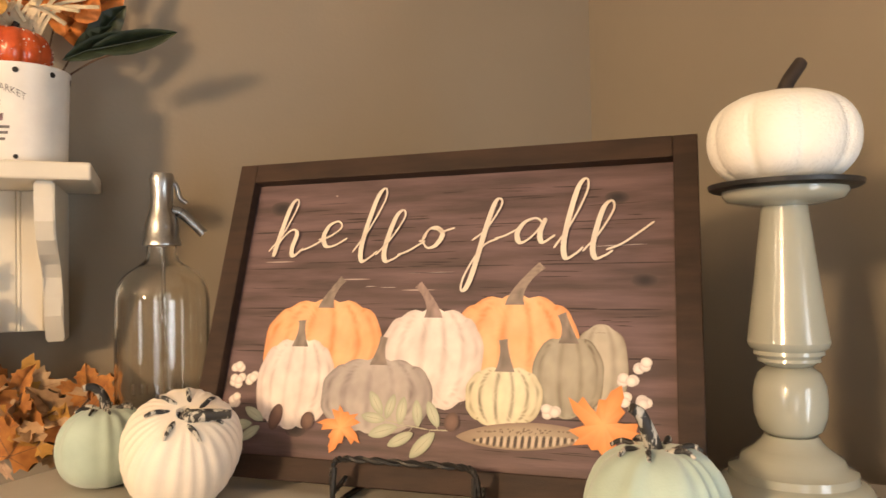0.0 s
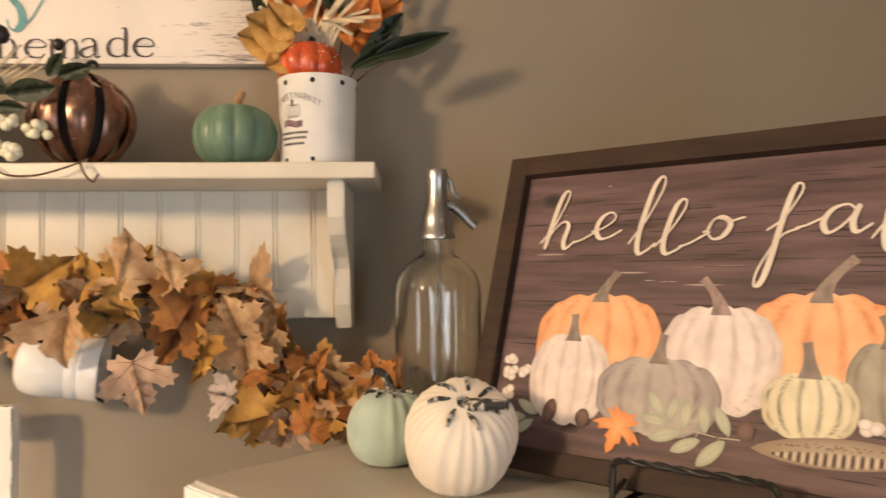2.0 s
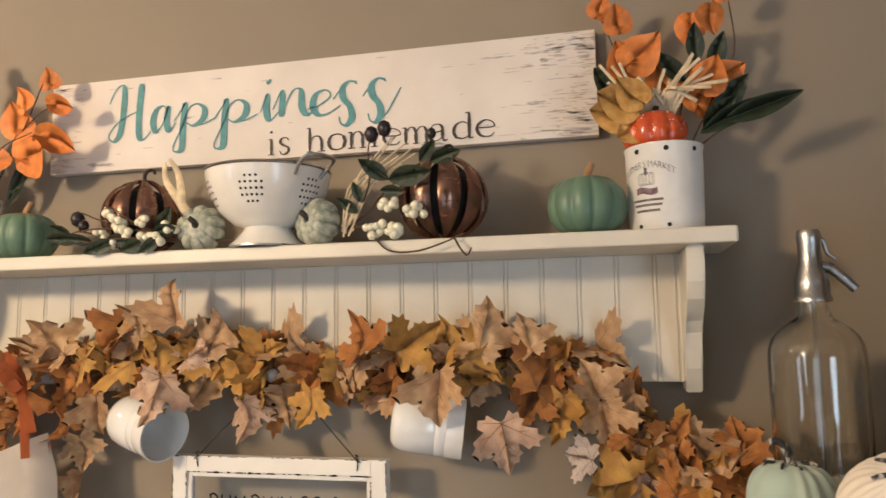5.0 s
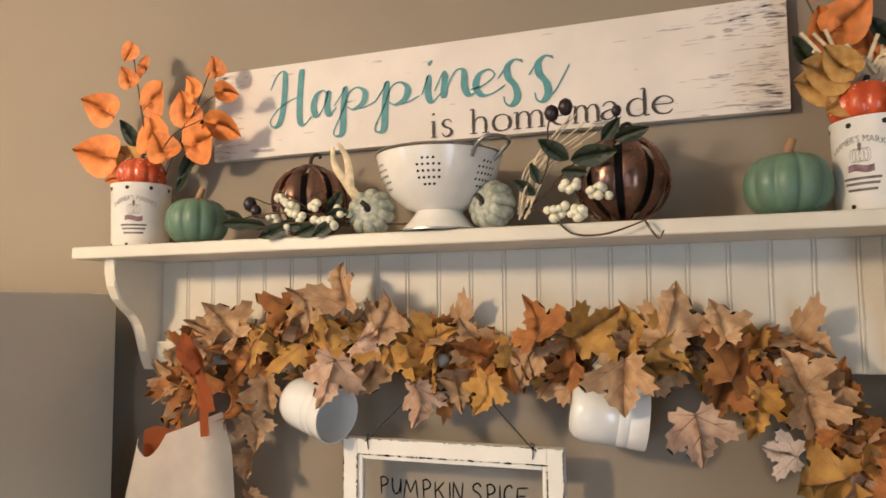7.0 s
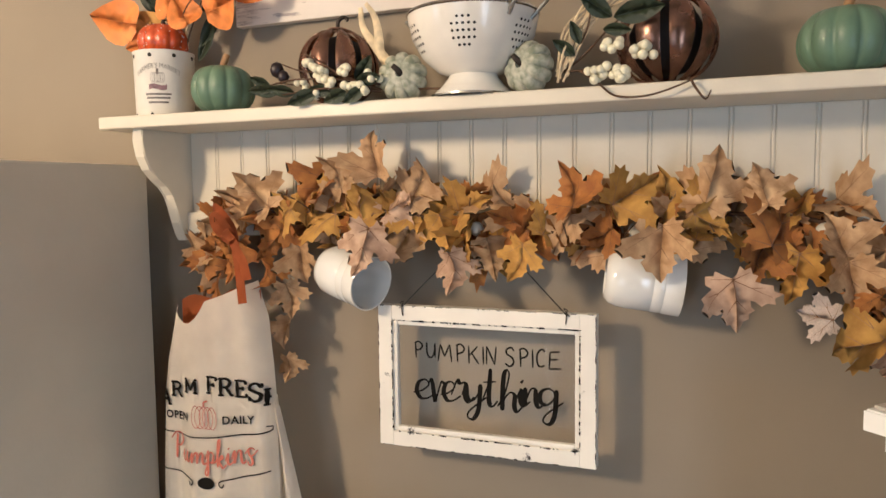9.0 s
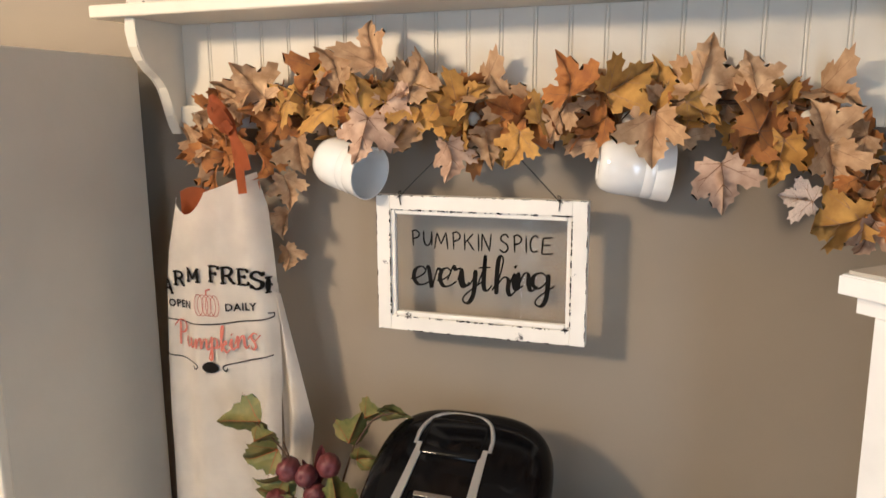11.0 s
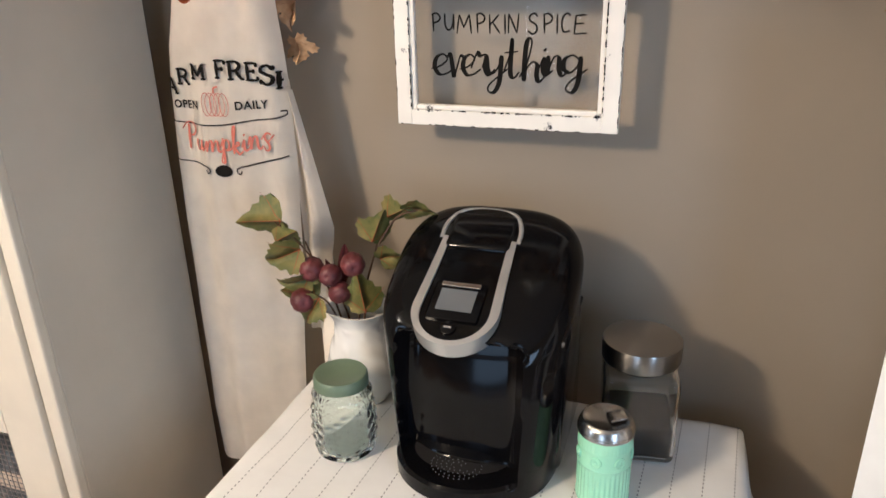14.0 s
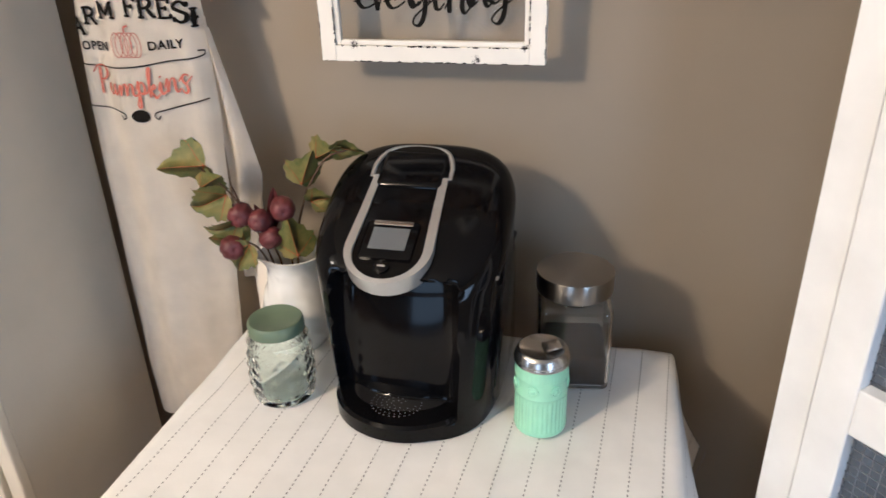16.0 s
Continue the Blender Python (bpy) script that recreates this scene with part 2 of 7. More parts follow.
def lathe(profile, seg=40, ribs=None, bm=None, m=None, close=True):
    """Turned body from (radius, height) pairs; ribs(angle, height) scales the radius."""
    bm = bm or bmesh.new()
    rings = []
    for r, z in profile:
        ring = []
        for i in range(seg):
            a = 2 * math.pi * i / seg
            k = r * (ribs(a, z) if ribs else 1)
            co = Vector((k * math.cos(a), k * math.sin(a), z))
            ring.append(bm.verts.new(m @ co if m else co))
        rings.append(ring)
    for a, b in zip(rings, rings[1:]):
        for i in range(seg):
            bm.faces.new((a[i], a[(i + 1) % seg], b[(i + 1) % seg], b[i]))
    if close:
        for ring, (r, z) in ((rings[0], profile[0]), (rings[-1], profile[-1])):
            if r > 1e-5:
                bm.faces.new(ring)
    bmesh.ops.remove_doubles(bm, verts=rings[0] + rings[-1], dist=1e-6)
    return bm


def smooth_path(points, steps=6):
    """Catmull-Rom line through the points."""
    p = [Vector(v) for v in points]
    p = [2 * p[0] - p[1]] + p + [2 * p[-1] - p[-2]]
    out = []
    for a, b, c, d in zip(p, p[1:], p[2:], p[3:]):
        for i in range(steps):
            t = i / steps
            out.append(0.5 * (2 * b + (c - a) * t + (2 * a - 5 * b + 4 * c - d) * t * t + (3 * b - a - 3 * c + d) * t ** 3))
    return out + [p[-2]]


def tube(points, radius, seg=8, steps=5, bm=None, taper=1.0, closed_ends=True):
    """Round rod along a smooth line; its radius runs to radius * taper."""
    bm = bm or bmesh.new()
    line = smooth_path(points, steps) if steps > 1 else [Vector(v) for v in points]
    side, rings = None, []
    for i, p in enumerate(line):
        d = (line[min(i + 1, len(line) - 1)] - line[max(i - 1, 0)]).normalized()
        side = (side - d * side.dot(d)) if side else d.orthogonal()
        side.normalize()
        up = d.cross(side)
        r = radius * (1 + (taper - 1) * i / (len(line) - 1))
        rings.append([bm.verts.new(p + r * (math.cos(2 * math.pi * k / seg) * side + math.sin(2 * math.pi * k / seg) * up)) for k in range(seg)])
    for a, b in zip(rings, rings[1:]):
        for i in range(seg):
            bm.faces.new((a[i], a[(i + 1) % seg], b[(i + 1) % seg], b[i]))
    if closed_ends:
        bm.faces.new(rings[0][::-1])
        bm.faces.new(rings[-1])
    return bm


def prism(outline, depth, m=None, bm=None, bevel=0.0):
    """Flat outline in x, z pushed out along y by depth."""
    bm = bm or bmesh.new()
    m = m or Matrix()
    front = [bm.verts.new(m @ Vector((x, 0, z))) for x, z in outline]
    back = [bm.verts.new(m @ Vector((x, depth, z))) for x, z in outline]
    n = len(front)
    for i in range(n):
        bm.faces.new((front[i], front[(i + 1) % n], back[(i + 1) % n], back[i]))
    f = [bm.faces.new(front), bm.faces.new(back[::-1])]
    if bevel:
        bmesh.ops.bevel(bm, geom=list({e for x in f for e in x.edges}), offset=bevel, segments=2, affect="EDGES")
    return bm


def lettering(name, words, size, material, parent, m, depth=0.0006, shear=0.0, width=1.0, spacing=1.0, bend=None, offset=0.0):
    """Words in the built-in font, standing in the x, z plane, centred; bend(co) moves each corner."""
    c = bpy.data.curves.new(name, "FONT")
    c.body, c.size, c.align_x, c.extrude, c.shear, c.space_character, c.offset = words, size, "CENTER", depth, shear, spacing, offset
    c.resolution_u = 3
    tmp = bpy.data.objects.new(name, c)
    me = bpy.data.meshes.new_from_object(tmp)
    bpy.data.objects.remove(tmp)
    bpy.data.curves.remove(c)
    for v in me.vertices:
        v.co = Vector((v.co.x * width, -v.co.z, v.co.y))
        if bend:
            v.co = bend(v.co)
    ob = part_of(name, me, material, parent)
    ob.matrix_basis = m
    return ob


def leaf_mesh(name, outline, curl, fold, ripple=0.0, seed=0, veins=(), vein_width=0.012):
    """A leaf in x, y with its stalk at the origin and its tip at (0, 1): half outline mirrored, curled and folded."""
    rnd = random.Random(seed)
    waves = [(rnd.uniform(3, 8), rnd.uniform(3, 8), rnd.uniform(0, 6)) for _ in range(2)]

    def lift(x, y, up=0.0):
        z = fold * abs(x) + curl * ((y - 0.4) ** 2 - 0.6 * x * x)
        z += sum(ripple * math.sin(a * x + b * y + c) for a, b, c in waves)
        return Vector((x, y, z + up))

    bm = bmesh.new()
    mids = [(0, 0.01 + 0.99 * i / 5) for i in range(1, 5)]
    for s in (1, -1):
        ring = [(s * x, y) for x, y in outline] + [(x, y) for x, y in mids[::-1]]
        face = bm.faces.new([bm.verts.new((x, y, 0)) for x, y in ring])
        bmesh.ops.triangulate(bm, faces=[face])
    bmesh.ops.remove_doubles(bm, verts=bm.verts[:], dist=1e-5)
    long = [e for e in bm.edges if e.calc_length() > 0.22]
    bmesh.ops.subdivide_edges(bm, edges=long, cuts=1, use_grid_fill=False)
    bmesh.ops.triangulate(bm, faces=bm.faces[:])
    for v in bm.verts:
        v.co = lift(v.co.x, v.co.y)
    for (x0, y0), (x1, y1) in veins:
        d = Vector((y1 - y0, x0 - x1)).normalized() * vein_width
        steps, rows = 4, []
        for i in range(steps + 1):
            k = i / steps
            x, y, w = x0 + (x1 - x0) * k, y0 + (y1 - y0) * k, 1 - 0.75 * k
            rows.append([bm.verts.new(lift(x + q * d.x * w, y + q * d.y * w, 0.012)) for q in (-1, 1)])
        for a, b in zip(rows, rows[1:]):
            bm.faces.new((a[0], a[1], b[1], b[0])).material_index = 1
    me = bpy.data.meshes.new(name)
    bm.to_mesh(me)
    bm.free()
    me.shade_smooth()
    return me


def wpart(owner, name, bm, material, label="", smooth=0, under=None):
    """A part given in room coordinates, under the thing owner (or under a part of it)."""
    bm.transform(owner.matrix_basis.inverted())
    return part(name, bm, material, under or owner, label, smooth)


def leaf_pose(at, size, spin, tilt_x=0.0, tilt_z=0.0, pivot=0.4):
    """Leaf that faces the room (towards -y), turned by spin in its plane; 0 points its tip up."""
    return pose(*at) @ pose(0, 0, 0, tilt_x, 0, tilt_z) @ pose(0, 0, 0, 90, 0, 0) @ pose(0, 0, 0, 0, 0, spin) @ Matrix.Scale(size, 4) @ pose(0, -pivot, 0)


def leaf(owner, mesh, at, size, spin, tilt_x=0.0, tilt_z=0.0, name="leaf", under=None, pivot=0.4):
    ob = new(name, mesh)
    ob.parent = under or owner
    ob.matrix_basis = owner.matrix_basis.inverted() @ leaf_pose(at, size, spin, tilt_x, tilt_z, pivot)
    return ob


def ribbed(profile, lobes, depth, seg=72, power=1.0):
    """Pumpkin body: grooves between lobes."""
    return lathe(profile, seg, lambda a, z: 1 - depth * (1 - abs(math.sin(a * lobes / 2)) ** power))


def dome(r, h, n=14, dip=0.12, low=0.10):
    """Pumpkin profile of radius r and height h, dimpled at top and bottom."""
    out = [(0.0, h * low)]
    for i in range(n + 1):
        a = -math.pi / 2 + math.pi * i / n
        x = math.cos(a) ** 0.72 if math.cos(a) > 1e-6 else 0
        z = 0.5 + 0.5 * math.sin(a)
        out.append((r * (0.16 + 0.84 * x), h * z))
    return out + [(r * 0.06, h * (1 - dip)), (0.0, h * (1 - dip))]


# handwritten letters: strokes through points, in units of the small letters' height
SCRIPT = {}
SCRIPT["h"] = (0.95, [(0, 0.2), (0.28, 0.9), (0.46, 1.9), (0.38, 2.2), (0.26, 1.9), (0.2, 1.0), (0.18, 0)], [(0.18, 0), (0.26, 0.6), (0.5, 1), (0.68, 0.85), (0.66, 0.3), (0.76, 0), (0.98, 0.28)])
SCRIPT["e"] = (0.75, [(0, 0.28), (0.3, 0.42), (0.54, 0.75), (0.42, 1.0), (0.2, 0.85), (0.12, 0.4), (0.26, 0.02), (0.5, 0.05), (0.78, 0.32)])
SCRIPT["l"] = (0.62, [(0, 0.28), (0.3, 1.0), (0.52, 1.9), (0.44, 2.25), (0.28, 1.9), (0.2, 0.6), (0.3, 0.02), (0.5, 0.1), (0.66, 0.3)])
SCRIPT["o"] = (0.88, [(0, 0.3), (0.12, 0.4), (0.2, 0.85), (0.42, 0.97), (0.62, 0.6), (0.5, 0.1), (0.27, 0.0), (0.1, 0.4), (0.22, 0.87), (0.45, 0.85), (0.6, 0.75), (0.92, 0.9)])
SCRIPT["f"] = (0.72, [(0, 0.7), (0.35, 1.1), (0.64, 1.9), (0.6, 2.2), (0.45, 2.1), (0.34, 1.2), (0.24, -0.4), (0.14, -1.0), (0.0, -1.05), (0.0, -0.6), (0.2, 0.1), (0.42, 0.55), (0.78, 0.75)])
SCRIPT["a"] = (0.92, [(0.62, 0.8), (0.45, 1.0), (0.2, 0.85), (0.08, 0.4), (0.2, 0.03), (0.42, 0.25), (0.6, 0.7), (0.66, 0.97), (0.6, 0.4), (0.7, 0.02), (0.95, 0.3)])
SCRIPT["H"] = (1.15, [(-0.15, 1.5), (0.05, 2.05), (0.3, 2.15), (0.3, 1.2), (0.2, 0.3), (0, 0), (-0.15, 0.25), (0.1, 0.7), (0.5, 1.0), (0.85, 1.15)], [(0.86, 2.2), (0.8, 1.2), (0.8, 0.2), (0.95, 0), (1.18, 0.3)])
SCRIPT["p"] = (0.88, [(0, 0.3), (0.2, 0.9), (0.24, 1.05), (0.2, 0), (0.18, -0.9), (0.05, -1.05), (0.0, -0.8), (0.2, 0.1), (0.32, 0.8), (0.5, 1.0), (0.66, 0.75), (0.62, 0.3), (0.42, 0.05), (0.28, 0.2)], [(0.42, 0.05), (0.65, 0.1), (0.9, 0.32)])
SCRIPT["i"] = (0.52, [(0, 0.3), (0.2, 1.0), (0.18, 0.3), (0.3, 0.0), (0.56, 0.3)], [(0.22, 1.5), (0.26, 1.42), (0.28, 1.4)])
SCRIPT["n"] = (0.92, [(0, 0.3), (0.2, 1.0), (0.18, 0)], [(0.18, 0.1), (0.4, 0.92), (0.58, 0.95), (0.6, 0.3), (0.72, 0), (0.95, 0.3)])
SCRIPT["s"] = (0.74, [(0, 0.25), (0.35, 0.9), (0.5, 1.2), (0.32, 1.0), (0.42, 0.6), (0.55, 0.25), (0.35, -0.02), (0.1, 0.12)], [(0.35, -0.02), (0.55, 0.1), (0.78, 0.32)])
SCRIPT["v"] = (0.88, [(0, 0.8), (0.15, 1), (0.3, 0.05), (0.36, 0), (0.62, 0.85), (0.72, 0.9), (0.92, 0.75)])
SCRIPT["r"] = (0.78, [(0, 0.3), (0.22, 1.1), (0.3, 0.92), (0.5, 0.95), (0.48, 0.3), (0.6, 0), (0.8, 0.3)])
SCRIPT["y"] = (0.88, [(0, 0.3), (0.15, 1), (0.2, 0.2), (0.4, 0.05), (0.6, 0.5), (0.68, 1)], [(0.68, 1), (0.6, -0.4), (0.4, -1.0), (0.2, -0.9), (0.3, -0.5), (0.9, 0.3)])
SCRIPT["t"] = (0.58, [(0, 0.3), (0.25, 1.2), (0.32, 1.9), (0.25, 0.3), (0.4, 0), (0.6, 0.3)], [(0.02, 1.2), (0.55, 1.28)])
SCRIPT["g"] = (0.88, [(0.6, 0.8), (0.4, 1), (0.15, 0.8), (0.1, 0.3), (0.3, 0.05), (0.55, 0.4), (0.66, 0.95)], [(0.66, 0.97), (0.6, -0.4), (0.42, -1), (0.2, -0.85), (0.35, -0.4), (0.9, 0.3)])
SCRIPT["P"] = (0.82, [(0.28, 2.0), (0.2, 1), (0.15, 0)], [(-0.1, 1.6), (0.2, 2.1), (0.6, 2.1), (0.75, 1.6), (0.5, 1.15), (0.22, 1.1)])
SCRIPT["u"] = (0.9, [(0, 0.4), (0.14, 1), (0.12, 0.3), (0.3, 0), (0.5, 0.3), (0.62, 1)], [(0.62, 1), (0.6, 0.3), (0.72, 0), (0.92, 0.3)])
SCRIPT["m"] = (1.1, [(0, 0.3), (0.17, 1), (0.15, 0)], [(0.15, 0.1), (0.35, 1), (0.48, 0.9), (0.48, 0)], [(0.48, 0.1), (0.68, 1), (0.82, 0.9), (0.82, 0.2), (0.95, 0), (1.14, 0.3)])
SCRIPT["k"] = (0.84, [(0, 0.3), (0.3, 1.2), (0.42, 2.1), (0.28, 2.0), (0.2, 1), (0.18, 0)], [(0.18, 0.3), (0.5, 0.95), (0.58, 0.75), (0.3, 0.5), (0.5, 0.1), (0.62, 0), (0.86, 0.3)])
SCRIPT["S"] = (0.9, [(0.0, 0.62), (0.2, 0.8), (0.5, 1.0), (0.86, 0.98)], [(0.88, 0.93), (0.62, 1.02), (0.34, 0.88), (0.36, 0.64), (0.6, 0.42), (0.66, 0.16), (0.46, 0.0), (0.26, 0.06), (0.2, 0.22)])
SCRIPT["~"] = (1.0, [(0, 0.0), (0.35, 0.22), (0.7, 0.62), (1.0, 1.0)])
# roman small letters with feet, in units of their own height
ROMAN = {}
ROMAN["i"] = (0.5, [(0.25, 1), (0.25, 0)], [(0.08, 0), (0.42, 0)], [(0.1, 0.95), (0.25, 1)], [(0.24, 1.5), (0.26, 1.36)])
ROMAN["s"] = (0.7, [(0.56, 0.82), (0.46, 1), (0.25, 1.0), (0.12, 0.8), (0.25, 0.58), (0.5, 0.42), (0.56, 0.2), (0.4, 0), (0.2, 0), (0.08, 0.22)])
ROMAN["h"] = (1.05, [(0.22, 1.55), (0.22, 0)], [(0.05, 0), (0.4, 0)], [(0.06, 1.5), (0.22, 1.56)], [(0.24, 0.7), (0.42, 0.96), (0.66, 0.96), (0.78, 0.7)], [(0.78, 0.74), (0.78, 0)], [(0.6, 0), (0.96, 0)])
ROMAN["o"] = (1.0, [(0.5, 1), (0.24, 0.88), (0.12, 0.5), (0.24, 0.12), (0.5, 0)], [(0.5, 0), (0.76, 0.12), (0.88, 0.5), (0.76, 0.88), (0.5, 1)], [(0.8, 0.84), (0.88, 0.5), (0.8, 0.16)])
ROMAN["m"] = (1.6, [(0.22, 1), (0.22, 0)], [(0.05, 0), (0.4, 0)], [(0.05, 0.95), (0.22, 1)], [(0.24, 0.7), (0.4, 0.96), (0.62, 0.96), (0.74, 0.7)], [(0.74, 0.74), (0.74, 0)], [(0.58, 0), (0.9, 0)], [(0.76, 0.7), (0.94, 0.96), (1.16, 0.96), (1.28, 0.7)], [(1.28, 0.74), (1.28, 0)], [(1.1, 0), (1.45, 0)])
ROMAN["e"] = (0.9, [(0.16, 0.56), (0.78, 0.58), (0.74, 0.86), (0.48, 1.0), (0.22, 0.86)], [(0.3, 0.93), (0.16, 0.7), (0.14, 0.4), (0.28, 0.1), (0.5, 0.0)], [(0.5, 0.0), (0.68, 0.05), (0.8, 0.22)])
ROMAN["a"] = (0.9, [(0.16, 0.78), (0.26, 0.97), (0.5, 1), (0.64, 0.82)], [(0.65, 0.86), (0.65, 0.1)], [(0.65, 0.1), (0.74, 0.0), (0.86, 0.08)], [(0.64, 0.6), (0.36, 0.52), (0.16, 0.36), (0.14, 0.14), (0.28, 0.0)], [(0.28, 0.0), (0.46, 0.04), (0.64, 0.22)])
ROMAN["d"] = (1.05, [(0.76, 1.55), (0.76, 0)], [(0.6, 1.5), (0.76, 1.56)], [(0.76, 0), (0.94, 0.04)], [(0.74, 0.84), (0.5, 1.0), (0.24, 0.86), (0.13, 0.5), (0.22, 0.12), (0.46, 0.0)], [(0.46, 0), (0.64, 0.06), (0.75, 0.24)])
# pen and slab capitals, one unit high
PEN = {}
PEN["P"] = (0.6, [(0.08, 1), (0.12, 0)], [(0.0, 0.92), (0.3, 1.02), (0.56, 0.84), (0.48, 0.6), (0.12, 0.46)])
PEN["U"] = (0.7, [(0.05, 1), (0.06, 0.4), (0.2, 0.04), (0.42, 0.06), (0.56, 0.4), (0.62, 0.98)], [(0.62, 0.98), (0.62, 0.02)])
PEN["M"] = (0.9, [(0.05, 0), (0.2, 0.98)], [(0.2, 0.98), (0.46, 0.3)], [(0.46, 0.3), (0.78, 1.0)], [(0.78, 1.0), (0.9, 0.0)])
PEN["K"] = (0.7, [(0.06, 1), (0.08, 0)], [(0.6, 1.0), (0.1, 0.46)], [(0.24, 0.6), (0.66, 0.02)])
PEN["I"] = (0.2, [(0.08, 1), (0.1, 0)])
PEN["N"] = (0.7, [(0.06, 0), (0.08, 1)], [(0.08, 1), (0.56, 0.02)], [(0.56, 0.0), (0.66, 1.02)])
PEN["S"] = (0.6, [(0.58, 0.84), (0.4, 1.02), (0.12, 0.9), (0.12, 0.66), (0.46, 0.46), (0.54, 0.18), (0.3, -0.02), (0.0, 0.14)])
PEN["C"] = (0.6, [(0.6, 0.86), (0.4, 1.0), (0.12, 0.8), (0.04, 0.4), (0.2, 0.04), (0.6, 0.1)])
PEN["E"] = (0.6, [(0.1, 1), (0.04, 0.0)], [(0.08, 0.98), (0.62, 1.04)], [(0.06, 0.54), (0.5, 0.58)], [(0.04, 0.0), (0.66, 0.06)])
SLAB = {}
SLAB["A"] = (1.0, [(0.5, 1), (0.86, 0)], [(0.46, 1), (0.12, 0)], [(0.26, 0.36), (0.74, 0.36)], [(0, 0.02), (0.28, 0.02)], [(0.7, 0.02), (1.0, 0.02)], [(0.32, 0.98), (0.56, 0.98)])
SLAB["R"] = (1.0, [(0.2, 1), (0.2, 0)], [(0.04, 0.97), (0.55, 0.98), (0.78, 0.78), (0.6, 0.52), (0.2, 0.48)], [(0.52, 0.5), (0.84, 0.02)], [(0.02, 0.03), (0.4, 0.03)], [(0.74, 0.03), (1.0, 0.03)])
SLAB["M"] = (1.2, [(0.2, 1), (0.2, 0)], [(0.2, 1), (0.6, 0.2)], [(1.0, 1), (0.6, 0.2)], [(1.0, 1), (1.0, 0)], [(0.02, 0.03), (0.38, 0.03)], [(0.82, 0.03), (1.18, 0.03)], [(0.05, 0.97), (0.26, 0.97)], [(0.94, 0.97), (1.15, 0.97)])
SLAB["F"] = (0.9, [(0.2, 1), (0.2, 0)], [(0.03, 0.97), (0.84, 0.97)], [(0.84, 0.99), (0.84, 0.76)], [(0.2, 0.52), (0.62, 0.52)], [(0.62, 0.64), (0.62, 0.4)], [(0.02, 0.03), (0.42, 0.03)])
SLAB["E"] = (0.9, [(0.2, 1), (0.2, 0)], [(0.03, 0.97), (0.82, 0.97)], [(0.82, 0.99), (0.82, 0.76)], [(0.2, 0.52), (0.6, 0.52)], [(0.6, 0.64), (0.6, 0.4)], [(0.02, 0.03), (0.86, 0.03)], [(0.86, 0.24), (0.86, 0.01)])
SLAB["S"] = (0.8, [(0.7, 0.78), (0.5, 0.99), (0.22, 0.94), (0.12, 0.72), (0.4, 0.54), (0.7, 0.36), (0.66, 0.08), (0.36, 0.0), (0.1, 0.2)], [(0.72, 0.98), (0.72, 0.72)], [(0.09, 0.28), (0.09, 0.02)])
SLAB["H"] = (1.0, [(0.2, 1), (0.2, 0)], [(0.8, 1), (0.8, 0)], [(0.2, 0.5), (0.8, 0.5)], [(0.02, 0.03), (0.38, 0.03)], [(0.62, 0.03), (0.98, 0.03)], [(0.02, 0.97), (0.38, 0.97)], [(0.62, 0.97), (0.98, 0.97)])
SCRIPT[" "] = (0.55,)


def brush_words(name, letters, thin, thick, material, owner, m, slant=0.0, glyphs=None, depth=0.0, soft=0.4):
    """Lettering set letter by letter: (glyph, x, z, width, height) each; strokes swell where they run down."""
    verts, faces = [], []
    for n, (c, x0, z0, sx, sz) in enumerate(letters):
        for k, stroke in enumerate((glyphs or SCRIPT)[c][1:]):
            line = smooth_path([(x0 + x * sx + slant * y * sz, z0 + y * sz, 0) for x, y in stroke], 8 if len(stroke) > 2 else 3)
            base, last = len(verts), None
            for i, p in enumerate(line):
                d = (line[min(i + 1, len(line) - 1)] - line[max(i - 1, 0)]).normalized()
                w = thin + (thick - thin) * max(0.0, -d.y) ** 1.3
                last = w if last is None else (1 - soft) * last + soft * w
                ends = min(i, len(line) - 1 - i)
                side = Vector((-d.y, d.x, 0)) * last / 2 * (0.6 if ends == 0 else 1.0)
                for q in (p + side, p - side):
                    verts.append(m @ Vector((q.x, -0.00012 * ((n + 2 * k) % 4) - depth, q.y)))
                if i:
                    a = base + 2 * i
                    faces.append((a - 2, a - 1, a + 1, a))
    me = bpy.data.meshes.new(name)
    me.from_pydata(verts, [], faces)
    return part_of(name, me, material, owner)


def patch(bm, layer, centre, rx, rz, y, inner, outer, squeeze=1.0, turn=0.0, seg=28):
    """A painted oval in x, z with its own inner and rim colours."""
    ca, sa = math.cos(radians(turn)), math.sin(radians(turn))
    rings = []
    for k in (0.0, 0.55, 0.85, 1.0):
        ring = []
        for i in range(1 if k == 0 else seg):
            a = 2 * math.pi * i / seg
            x, z = rx * k * math.cos(a), rz * k * math.copysign(abs(math.sin(a)) ** squeeze, math.sin(a))
            ring.append(bm.verts.new((centre[0] + x * ca - z * sa, y, centre[1] + x * sa + z * ca)))
        rings.append(ring)
    shade = {}
    for ring, f in zip(rings, (0.0, 0.3, 0.75, 1.0)):
        for v in ring:
            shade[v] = [a + (b - a) * f for a, b in zip(inner, outer)] + [1.0]
    faces = [bm.faces.new((rings[0][0], rings[1][i], rings[1][(i + 1) % seg])) for i in range(seg)]
    for a, b in zip(rings[1:], rings[2:]):
        faces += [bm.faces.new((a[i], a[(i + 1) % seg], b[(i + 1) % seg], b[i])) for i in range(seg)]
    for f in faces:
        for loop in f.loops:
            loop[layer] = shade[loop.vert]


